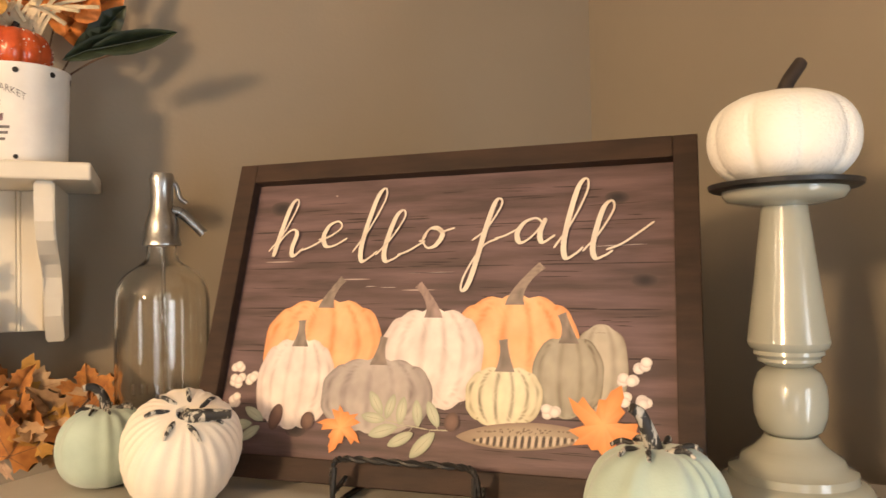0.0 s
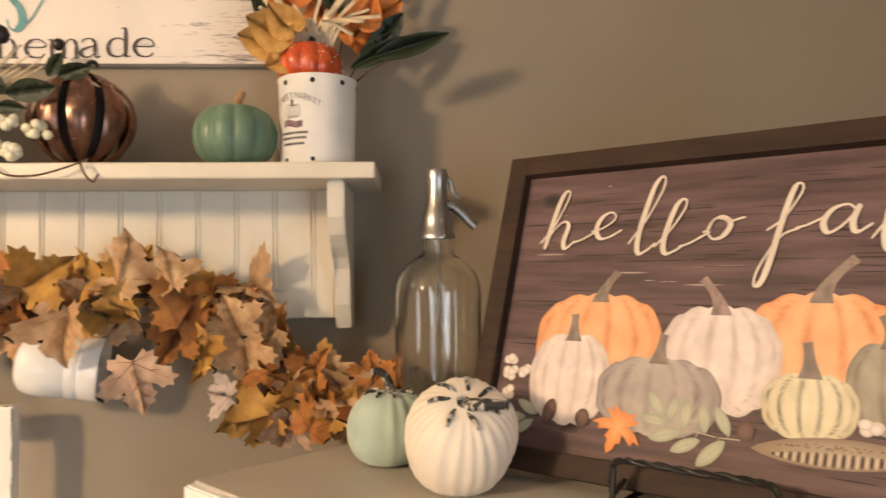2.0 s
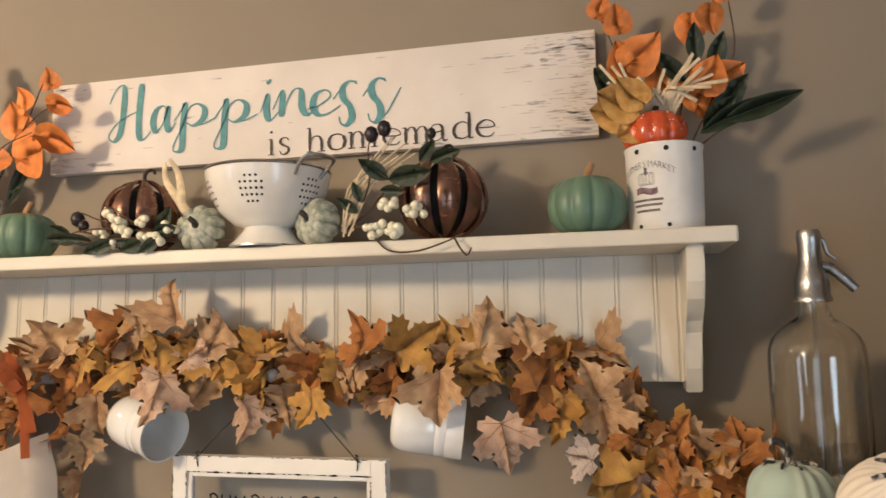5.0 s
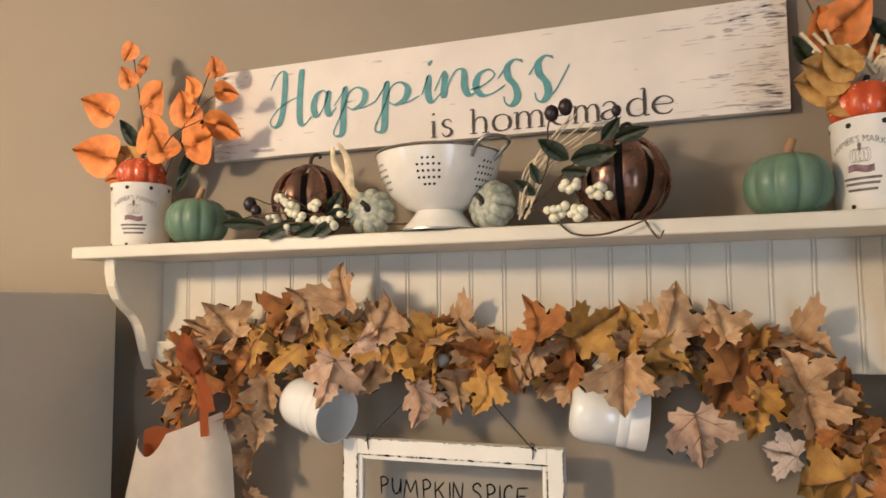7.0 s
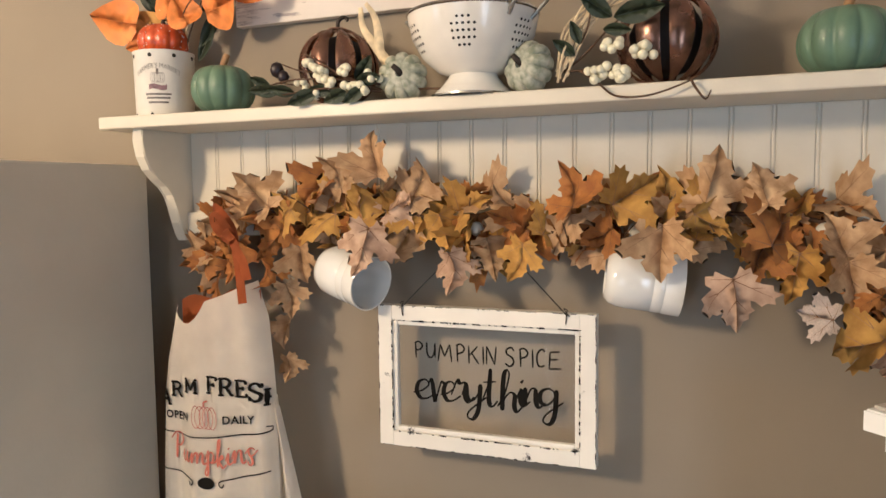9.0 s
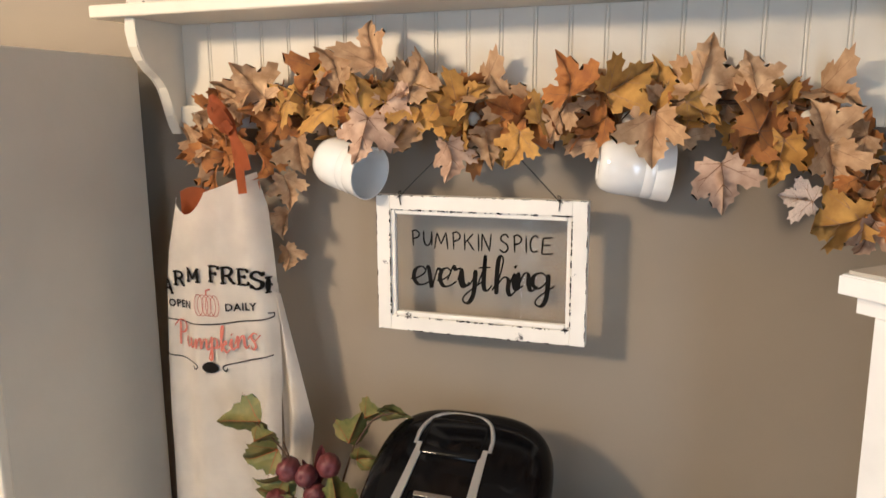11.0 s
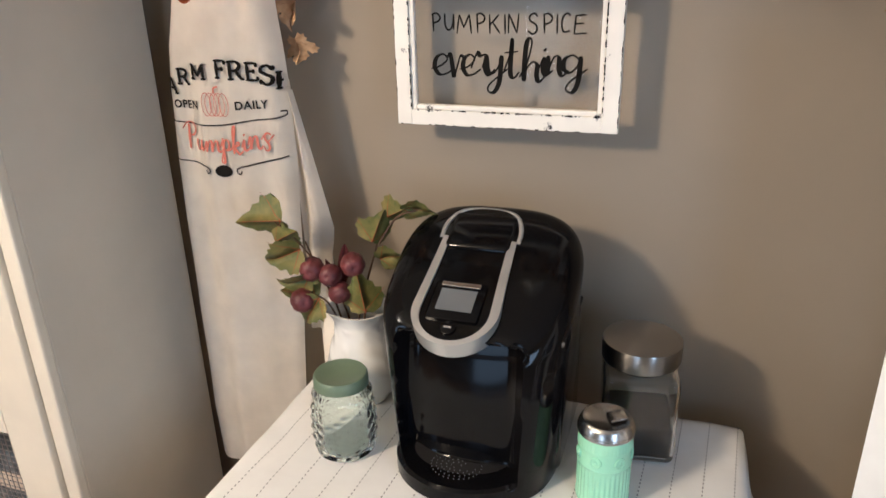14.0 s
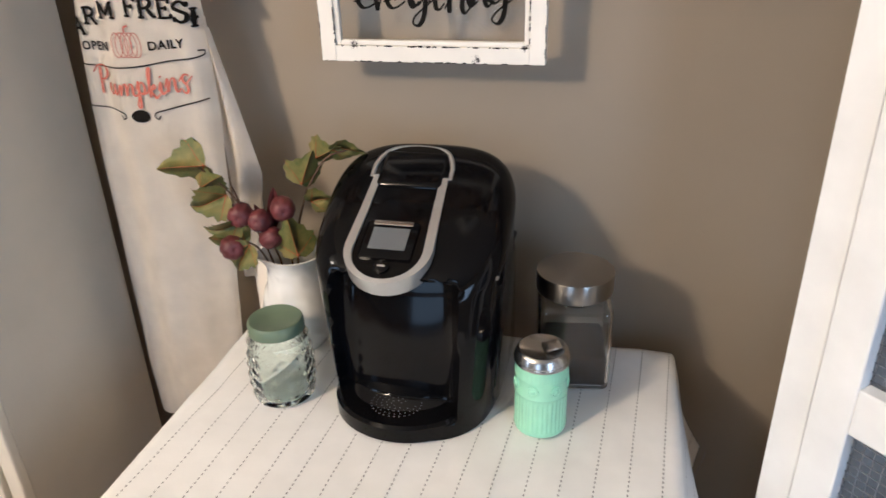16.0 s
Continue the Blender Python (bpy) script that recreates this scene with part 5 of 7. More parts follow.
part("cup", lathe([(0.0175, 0.262), (0.030, 0.264), (0.044, 0.267), (0.0475, 0.272), (0.0475, 0.2755)], 48), SAGEGLAZE, candle, smooth=45)
part("pan_rim", lathe([(0.0, 0.2755), (0.055, 0.2755), (0.058, 0.2775), (0.0585, 0.281), (0.057, 0.2805), (0.054, 0.2785), (0.0, 0.2785)], 56), BLACK, candle, "black metal pan", 45)
foam = thing("white_pumpkin", pose(0.545, 0.462, 1.6985) @ Matrix.Diagonal((1.09, 1.09, 1.18, 1)), "white flocked pumpkin with a black stem on the candlestick", "pumpkin")
part("body", ribbed(dome(0.0535, 0.064, 20, 0.07, 0.06), 9, 0.075, 108, 0.6), FOAM, foam, smooth=75)
part("stem", tube([(0, 0, 0.057), (0.003, 0, 0.066), (0.008, 0, 0.074), (0.022, 0.001, 0.088)], 0.0056, 10, 5, taper=0.9), DARKSTEM, foam, "black stem", 50)

# ---- on the wall shelf: z of the shelf's top is 1.768 ----
TOP = 1.768
LEAF_OVAL = [(0, 0), (0.07, 0.05), (0.16, 0.16), (0.225, 0.32), (0.24, 0.46), (0.21, 0.62), (0.14, 0.80), (0.06, 0.93), (0, 1)]
LEAF_LONG = [(0, 0), (0.05, 0.08), (0.11, 0.25), (0.135, 0.45), (0.12, 0.65), (0.08, 0.82), (0.03, 0.95), (0, 1)]
OVAL = leaf_mesh("oval_leaf", LEAF_OVAL, 0.35, 0.25, 0.02, 1, [((0, 0), (0, 0.9)), ((0, 0.25), (0.14, 0.5)), ((0, 0.25), (-0.14, 0.5))], 0.010)
LONG = leaf_mesh("long_leaf", LEAF_LONG, 0.3, 0.3, 0.01, 2, [((0, 0), (0, 0.9))], 0.008)
DROP = leaf_mesh("drop_leaf", [(0, 0), (0.18, -0.03), (0.37, 0.06), (0.48, 0.22), (0.49, 0.40), (0.41, 0.60), (0.25, 0.79), (0.10, 0.92), (0, 1)], 0.35, 0.10, 0.03, 3, [((0, 0), (0, 0.85)), ((0, 0.15), (0.22, 0.4)), ((0, 0.15), (-0.22, 0.4))], 0.008)
PETALVEIN = mat("petal_vein", (0.30, 0.07, 0.015), 0.7)
GREENVEIN = mat("green_vein", (0.07, 0.12, 0.05), 0.6)
GOLDLEAF = mat("gold_leaf_cloth", (0.50, 0.25, 0.05), 0.75, col2=(0.62, 0.36, 0.10), scale=4, var=0.12, bump=0.15, fine=22, random_tint=0.15)


def coloured(mesh, *materials):
    me = mesh.copy()
    me.materials.clear()
    for m in materials:
        me.materials.append(m)
    return me


PETAL_ME, GREEN_OVAL, GREEN_LONG = coloured(DROP, PETAL, PETALVEIN), coloured(OVAL, LEAFGREEN, GREENVEIN), coloured(LONG, LEAFGREEN, GREENVEIN)
GOLD_DROP = coloured(DROP, GOLDLEAF, PETALVEIN)


def market_can(x, y, turn):
    """White tin with a printed label, dark discs as holes under the rim."""
    ob = thing("tin_can", pose(x, y, TOP + 0.0005), "white tin can printed with a market pumpkin label", "can", "market cans on the shelf")
    part("body", lathe([(0.0, 0.0), (0.0475, 0.0), (0.049, 0.002), (0.0515, 0.112), (0.0525, 0.1135), (0.0525, 0.116), (0.0505, 0.116), (0.0495, 0.112), (0.047, 0.012), (0, 0.012)], 48), TIN, ob, smooth=40)
    a0 = radians(turn)

    def wrap(lift=0.0):
        return lambda co: Vector(((0.0508 + 0.0227 * (co.z - 0.06) + lift) * math.sin(co.x / 0.05 + a0), -(0.0508 + 0.0227 * (co.z - 0.06) + lift) * math.cos(co.x / 0.05 + a0), co.z))
    arch = lambda co: wrap()(Vector((co.x, 0, co.z + 0.084 - 9 * co.x * co.x)))
    lettering("arched_lettering", "FARMER'S MARKET", 0.0125, GREYINK, ob, Matrix(), bend=arch, width=0.74, offset=-0.0002)
    verts, faces = [], []
    for lx in (-0.008, -0.004, 0, 0.004, 0.008):
        pts = [(lx + (0.0055 if abs(lx) < 0.005 else 0.0042) * math.cos(t * math.pi / 12), 0.068 + 0.0085 * math.sin(t * math.pi / 12)) for t in range(24)]
        for i in range(24):
            b = len(verts)
            for (px, pz), k in ((pts[i], 1.0), (pts[(i + 1) % 24], 1.0), (pts[(i + 1) % 24], 0.92), (pts[i], 0.92)):
                verts.append(wrap()(Vector((lx + (px - lx) * k, 0, 0.068 + (pz - 0.068) * k))))
            faces.append((b, b + 1, b + 2, b + 3))
    me = bpy.data.meshes.new("printed_pumpkin")
    me.from_pydata(verts, [], faces)
    part_of("printed_pumpkin", me, GREYINK, ob)
    for nm, w, h, z, ink in (("printed_ribbon", 0.030, 0.0085, 0.052, PLUMINK), ("printed_bar", 0.044, 0.0032, 0.040, GREYINK), ("printed_bar", 0.040, 0.0032, 0.0335, GREYINK), ("printed_bar", 0.034, 0.0032, 0.026, GREYINK), ("printed_bar", 0.004, 0.009, 0.0785, GREYINK)):
        n = 12
        verts = [wrap()(Vector((w * (i / n - 0.5), 0, z + s * h / 2 + (0.0016 * math.sin(i / n * 6.28) if ink == PLUMINK else 0)))) for i in range(n + 1) for s in (-1, 1)]
        me = bpy.data.meshes.new(nm)
        me.from_pydata(verts, [], [(2 * i, 2 * i + 2, 2 * i + 3, 2 * i + 1) for i in range(n)])
        part_of(nm, me, ink, ob)
    # Holes are near-black discs on the tin, their shade painted in.
    for k in range(8):
        a = a0 + radians(-58 + 45 * k)
        bm = lathe([(0.0, 0.0), (0.0034, 0.0002), (0.0034, 0.0008), (0, 0.0009)], 12, m=pose(0.0513 * math.sin(a), -0.0513 * math.cos(a), 0.1065, 90, 0, math.degrees(a)))
        part("punched_hole", bm, INSIDESHADE, ob)
        if k < 3:
            bm = lathe([(0.0, 0.0), (0.0028, 0.0002), (0.0028, 0.0008), (0, 0.0009)], 12, m=pose(0.0491 * math.sin(a), -0.0491 * math.cos(a), 0.006, 90, 0, math.degrees(a)))
            part("punched_hole", bm, INSIDESHADE, ob)
    return ob


market_can(-0.082, 1.02, -32)
market_can(-1.256, 1.045, 28)


def orange_pick(x, y):
    ob = thing("orange_pumpkin", pose(x, y, TOP + 0.107), "small glossy red-orange pumpkin sitting in the can", "pumpkin", "pumpkins in the cans")
    part("body", ribbed(dome(0.044, 0.060, 16, 0.1, 0.05), 11, 0.08, 88, 0.7), ORANGEGLAZE, ob, smooth=70)
    part("stem", tube([(0, 0, 0.052), (0.001, 0, 0.062), (0.004, 0, 0.07)], 0.005, 10, 4, taper=0.75), DARKSTEM, ob, smooth=50)
    rnd = random.Random(int(x * -100) + 9)
    bm = bmesh.new()
    for _ in range(70):
        a, z = rnd.uniform(0, 6.28), rnd.uniform(-0.9, 0.9)
        r = (1 - z * z) ** 0.36
        p = Vector((0.0432 * (0.16 + 0.84 * r) * math.cos(a), 0.0432 * (0.16 + 0.84 * r) * math.sin(a), 0.030 + 0.030 * z))
        bmesh.ops.create_icosphere(bm, subdivisions=1, radius=rnd.uniform(0.0007, 0.0014), matrix=Matrix.Translation(p))
    tagged(part("speckles", bm, CREAMINK, ob), kind="stuff")
    # bed of filler that the pumpkin rests on
    part("base_plug", lathe([(0.0, -0.086), (0.02, -0.086), (0.022, -0.002), (0.02, 0.004), (0, 0.004)], 24), DARKSTEM, ob)
    return ob


def stems(owner, name, points, r=0.0013):
    return wpart(owner, name, tube(points, r, 6, 5, taper=0.7), TWIG)


# left bouquet
orange_pick(-1.256, 1.045)
bouquet = thing("silk_bouquet", pose(-1.262, 1.06, TOP + 0.08), "silk bouquet of round orange leaves in a can", "bouquet", "bouquets in the cans")
stems(bouquet, "stem", [(-1.262, 1.062, 1.85), (-1.258, 1.06, 1.94), (-1.262, 1.045, 2.03), (-1.268, 1.035, 2.10), (-1.272, 1.03, 2.14)])
stems(bouquet, "stem", [(-1.24, 1.062, 1.85), (-1.20, 1.055, 1.93), (-1.14, 1.04, 2.01), (-1.10, 1.03, 2.075)])
stems(bouquet, "stem", [(-1.25, 1.05, 1.85), (-1.22, 1.04, 1.92), (-1.17, 1.02, 1.965), (-1.10, 1.01, 1.985)])
stems(bouquet, "twig", [(-1.15, 1.042, 2.0), (-1.10, 1.035, 2.03), (-1.06, 1.03, 2.035)], 0.001)
for x, z, s, spin, tx, tz in ((-1.272, 2.135, 0.042, 150, 10, 10), (-1.252, 2.105, 0.052, 240, -8, -20), (-1.275, 2.082, 0.046, 20, 10, 15), (-1.228, 2.045, 0.082, -60, 5, -10), (-1.335, 2.032, 0.076, 62, 5, 20), (-1.098, 2.085, 0.046, 10, 0, 10), (-1.13, 2.045, 0.054, 20, 5, -15), (-1.155, 2.012, 0.072, 0, 15, 10), (-1.062, 2.035, 0.05, -100, 45, 10), (-1.075, 1.978, 0.074, -118, 50, 15), (-1.235, 1.978, 0.092, 15, -10, -10), (-1.335, 1.945, 0.096, 78, -5, 15), (-1.12, 1.952, 0.088, -80, 20, -10), (-1.195, 1.945, 0.07, 30, -15, 20), (-1.29, 1.905, 0.06, 110, -10, 5)):
    leaf(bouquet, PETAL_ME, (x, 1.035 + 0.01 * math.sin(x * 90), z), s * 0.90, spin, tx, tz, "orange_leaf")
for x, z, s, spin in ((-1.30, 1.985, 0.075, 30), (-1.262, 1.995, 0.06, -25), (-1.16, 1.975, 0.085, -50), (-1.14, 1.985, 0.075, -75), (-1.17, 1.925, 0.11, -35), (-1.18, 1.90, 0.10, -28)):
    leaf(bouquet, GREEN_OVAL if s < 0.09 else GREEN_LONG, (x, 1.066, z), s * 0.85, spin, 8, 12, "green_leaf")
for x, z, s, spin in ((-1.29, 1.925, 0.085, 40), (-1.315, 1.925, 0.07, 70)):
    leaf(bouquet, GOLD_DROP, (x, 1.05, z), s, spin, -10, -8, "gold_leaf")
rnd = random.Random(21)
for k in range(12):
    a = rnd.uniform(-0.9, 0.9)
    o = Vector((-1.245 + rnd.uniform(-0.01, 0.03), 1.07, 1.90))
    wpart(bouquet, "raffia_strand", tube([o, o + Vector((a * 0.02, -0.01, 0.025)), o + Vector((a * 0.06, rnd.uniform(-0.03, 0.0), 0.045 + rnd.uniform(-0.02, 0.02)))], 0.0022, 4, 4, taper=0.8), RAFFIA)

# right bouquet
orange_pick(-0.092, 1.018)
spray = thing("silk_bouquet", pose(-0.08, 1.04, TOP + 0.08), "silk bouquet of orange petals, raffia and dark leaves", "bouquet", "bouquets in the cans")
for pts in ([(-0.08, 1.05, 1.85), (-0.10, 1.05, 1.95), (-0.14, 1.045, 2.04), (-0.165, 1.04, 2.11)], [(-0.07, 1.05, 1.85), (-0.05, 1.05, 1.96), (-0.02, 1.04, 2.06), (0.01, 1.03, 2.12)], [(-0.06, 1.05, 1.86), (-0.01, 1.045, 1.96), (0.02, 1.04, 2.02), (0.015, 1.035, 2.10)], [(-0.07, 1.045, 1.86), (-0.01, 1.03, 1.905), (0.03, 1.02, 1.92)]):
    stems(spray, "stem", pts)
for x, z, s, spin, tx, tz in ((-0.135, 2.075, 0.06, 10, 10, 10), (-0.108, 2.022, 0.09, -50, -5, -10), (-0.128, 2.015, 0.085, 30, 10, 25), (-0.035, 2.062, 0.065, 170, 20, -20), (-0.012, 2.065, 0.06, 190, 10, 25), (-0.075, 1.985, 0.08, 20, -10, 10), (-0.018, 1.98, 0.075, -30, 10, -20), (0.005, 1.985, 0.07, -55, 15, 15), (-0.03, 1.955, 0.085, -35, -5, 30), (-0.115, 1.96, 0.07, 45, 0, -15), (-0.16, 2.10, 0.05, -20, 15, 5), (0.01, 2.11, 0.05, 10, 15, -10)):
    leaf(spray, PETAL_ME, (x, 1.03 + 0.012 * math.sin(x * 140), z), s * 0.74, spin, tx, tz, "orange_leaf")
for x, z, s, spin, long in ((-0.155, 1.985, 0.095, 35, 0), (-0.062, 2.0, 0.10, 45, 0), (-0.032, 2.03, 0.10, 5, 0), (-0.005, 2.015, 0.10, -15, 0), (0.005, 1.95, 0.13, -38, 0), (-0.01, 1.93, 0.11, -45, 0), (0.032, 1.925, 0.165, -70, 1), (-0.005, 1.915, 0.14, -60, 1)):
    leaf(spray, GREEN_LONG if long else GREEN_OVAL, (x, 1.035 if not long else 1.0, z), s * (0.66 if long else 0.56), spin, 8, 12, "dark_leaf")
for x, z, s, spin in ((-0.135, 1.945, 0.095, 70), (-0.148, 1.93, 0.085, 82), (-0.125, 1.905, 0.06, 118), (-0.12, 1.955, 0.08, 45)):
    leaf(spray, GOLD_DROP, (x, 0.99, z), s * 0.66, spin, -8, 14, "gold_leaf")
for k in range(26):
    a = rnd.uniform(-1, 1)
    o = Vector((-0.085 + rnd.uniform(-0.02, 0.02), 1.035, 1.93))
    wpart(spray, "raffia_strand", tube([o, o + Vector((a * 0.03, -0.02, 0.035)), o + Vector((a * 0.075 + 0.01, rnd.uniform(-0.05, -0.01), 0.045 + rnd.uniform(-0.03, 0.035)))], 0.0034, 4, 4, taper=0.8), RAFFIA)


def green_pumpkin(x, y, r):
    ob = thing("green_pumpkin", pose(x, y, TOP + 0.0004, 0, 0, 20), "matte dark green painted pumpkin with a tan stem", "pumpkin", "green pumpkins on the shelf")
    part("body", ribbed(dome(r, r * 1.46, 20, 0.12, 0.05), 11, 0.085, 110, 0.7), GREENPAINT, ob, smooth=75)
    part("stem", tube([(0, 0, r * 1.26), (0.001, 0, r * 1.45), (0.004, 0, r * 1.62), (0.009, 0, r * 1.84)], 0.0068, 10, 5, taper=0.72), TANSTEM, ob, "curved tan stem", 50)
    return ob


green_pumpkin(-0.187, 1.003, 0.0545)
green_pumpkin(-1.096, 1.0, 0.052)


def copper_ball(x, y, r, turn, lean):
    """Hollow copper globe of wide strips with slots between them."""
    ob = thing("copper_globe", pose(x, y, TOP + r * 0.985, lean, 0, turn), "antique copper slatted globe pumpkin", "ornament", "copper globes on the shelf")
    n, width = 9, 0.26
    for k in range(n):
        bm = bmesh.new()
        rows = []
        for i in range(19):
            la = radians(-82 + 164 * i / 18)
            row = []
            for j in range(7):
                lo = 2 * math.pi * k / n + (j / 6 - 0.5) * 2 * width * (0.62 + 0.38 * math.cos(la))
                rr = r * (1.0 - 0.05 * abs(j / 3 - 1) ** 2)
                row.append(bm.verts.new((rr * math.cos(la) * math.cos(lo), rr * math.cos(la) * math.sin(lo), rr * 0.96 * math.sin(la))))
            rows.append(row)
        for a, b in zip(rows, rows[1:]):
            for j in range(6):
                bm.faces.new((a[j], a[j + 1], b[j + 1], b[j]))
        bmesh.ops.solidify(bm, geom=bm.faces[:], thickness=0.0016)
        part("copper_strip", bm, COPPER, ob, smooth=40)
    # Added core, coloured as the shade inside the hollow globe.
    part("inner_core", lathe([(0, -r * 0.8), (r * 0.5, -r * 0.6), (r * 0.78, 0), (r * 0.5, r * 0.6), (0, r * 0.8)], 24), INSIDESHADE, ob, smooth=60)
    part("cap", lathe([(0.0, r * 0.98), (r * 0.24, r * 0.95), (r * 0.25, r * 0.915), (0, r * 0.9)], 24), COPPER, ob, smooth=40)
    part("twig_stem", tube([(0, 0, r * 0.95), (0.001, 0, r * 1.12), (0.006, 0, r * 1.22), (0.013, 0.002, r * 1.24), (0.016, 0, r * 1.16)], 0.0032, 8, 5, taper=0.8), DARKSTEM, ob, smooth=50)
    return ob


copper_ball(-0.396, 1.03, 0.0675, 12, -6)
copper_ball(-0.896, 1.03, 0.0645, 30, 0)

colander = thing("colander", pose(-0.659, 0.998, TOP + 0.0004), "white enamel footed colander with punched holes", "colander")
part("bowl", lathe([(0.0, 0.03), (0.030, 0.030), (0.050, 0.036), (0.072, 0.055), (0.087, 0.082), (0.0925, 0.108), (0.0935, 0.114), (0.0915, 0.114), (0.0855, 0.084), (0.070, 0.058), (0.049, 0.040), (0.0, 0.034)], 64), ENAMEL, colander, smooth=50)
part("foot_ring", lathe([(0.034, 0.032), (0.037, 0.026), (0.047, 0.014), (0.058, 0.004), (0.060, 0.0012), (0.056, 0.0012), (0.044, 0.014), (0.032, 0.028)], 56, close=False), ENAMEL, colander, smooth=50)
part("foot_trim", lathe([(0.058, 0.0), (0.061, 0.0006), (0.061, 0.0026), (0.058, 0.0032)], 56, close=False), STEEL, colander, "worn metal foot trim")
part("rim_trim", lathe([(0.0905, 0.1135), (0.0938, 0.1125), (0.0952, 0.1145), (0.0938, 0.117), (0.0905, 0.1165)], 64, close=False), STEEL, colander, "worn metal rim")
# Flat near-black discs paint the shade of the colander's holes.
bm = bmesh.new()
for c in range(6):
    for i in range(-2, 3):
        for j in range(-2, 3):
            if abs(i) + abs(j) > 3:
                continue
            a = radians(-75 - 5 + 60 * c) + i * 0.088
            h = 0.078 + j * 0.0086
            r = 0.072 + (h - 0.055) * 0.56 if h < 0.082 else 0.087 + (h - 0.082) * 0.21
            nrm = Vector((math.cos(a), math.sin(a), -0.5)).normalized()
            p = Vector((r * math.cos(a), r * math.sin(a), h)) + nrm * 0.0004
            bmesh.ops.create_circle(bm, cap_ends=True, segments=8, radius=0.0021, matrix=Matrix.Translation(p) @ nrm.to_track_quat("Z", "Y").to_matrix().to_4x4())
tagged(part("punched_holes", bm, INSIDESHADE, colander), kind="stuff")
for a0 in (-25, 155):
    a = radians(a0)
    pts = []
    for q, rr, z in ((-0.26, 0.091, 0.099), (-0.26, 0.105, 0.113), (-0.2, 0.119, 0.122), (0, 0.124, 0.124), (0.2, 0.119, 0.122), (0.26, 0.105, 0.113), (0.26, 0.091, 0.099)):
        pts.append((rr * math.cos(a + q), rr * math.sin(a + q), z))
    part("handle", tube(pts, 0.0028, 8, 6), PEWTER, colander, "dark metal loop handle", 50)


def mini_pumpkin(x, y, turn, lean):
    """Small mottled pumpkin lying on its side, its stem towards the room."""
    r = 0.037
    ob = thing("mini_pumpkin", pose(x, y, TOP + r * 0.93, 82, lean, turn), "small mottled sage pumpkin lying on its side", "pumpkin", "mini pumpkins on the shelf")
    part("body", ribbed([(a, b - 0.023) for a, b in dome(r, 0.046, 16, 0.3, 0.12)], 10, 0.17, 100, 0.5), SPECKLE, ob, smooth=75)
    part("stem", tube([(0, 0, 0.006), (0.001, 0.001, 0.016), (-0.003, 0.005, 0.024), (-0.009, 0.010, 0.027)], 0.0052, 10, 5, taper=0.7), DARKSTEM, ob, smooth=50)
    return ob


mini_pumpkin(-0.764, 0.985, 10, 0)
mini_pumpkin(-0.574, 0.985, -25, 8)


def berry_branch(name_label, base, twigs, leaves, berries, darks, seed):
    ob = thing("berry_branch", pose(*base), name_label, "branch", "berry branches on the shelf")
    for pts in twigs:
        wpart(ob, "twig", tube(pts, 0.0017, 6, 6, taper=0.6), TWIG, smooth=50)
    for at, s, spin, tx, tz in leaves:
        leaf(ob, GREEN_OVAL, at, s * 0.82, spin, tx, tz, "green_leaf")
    rnd = random.Random(seed)
    for (x, y, z), n, spread in berries:
        for _ in range(n):
            p = Vector((x + rnd.uniform(-spread, spread), y + rnd.uniform(-spread, spread) * 0.6, z + rnd.uniform(-spread, spread) * 0.7))
            p.z = max(p.z, TOP + 0.0065)
            r = rnd.uniform(0.0052, 0.0068)
            wpart(ob, "white_berry", lathe([(0, -r), (r * 0.6, -r * 0.8), (r * 0.95, -r * 0.3), (r, 0.1 * r), (r * 0.8, r * 0.6), (r * 0.35, r * 0.94), (0, r)], 12, m=Matrix.Translation(p)), BERRY, smooth=80)
    for p, r in darks:
        wpart(ob, "dark_berry", lathe([(0, -r * 1.2), (r * 0.7, -r * 0.8), (r, 0), (r * 0.7, r * 0.8), (0, r * 1.2)], 14, m=Matrix.Translation(p)), DARKBERRY, smooth=80)
    return ob


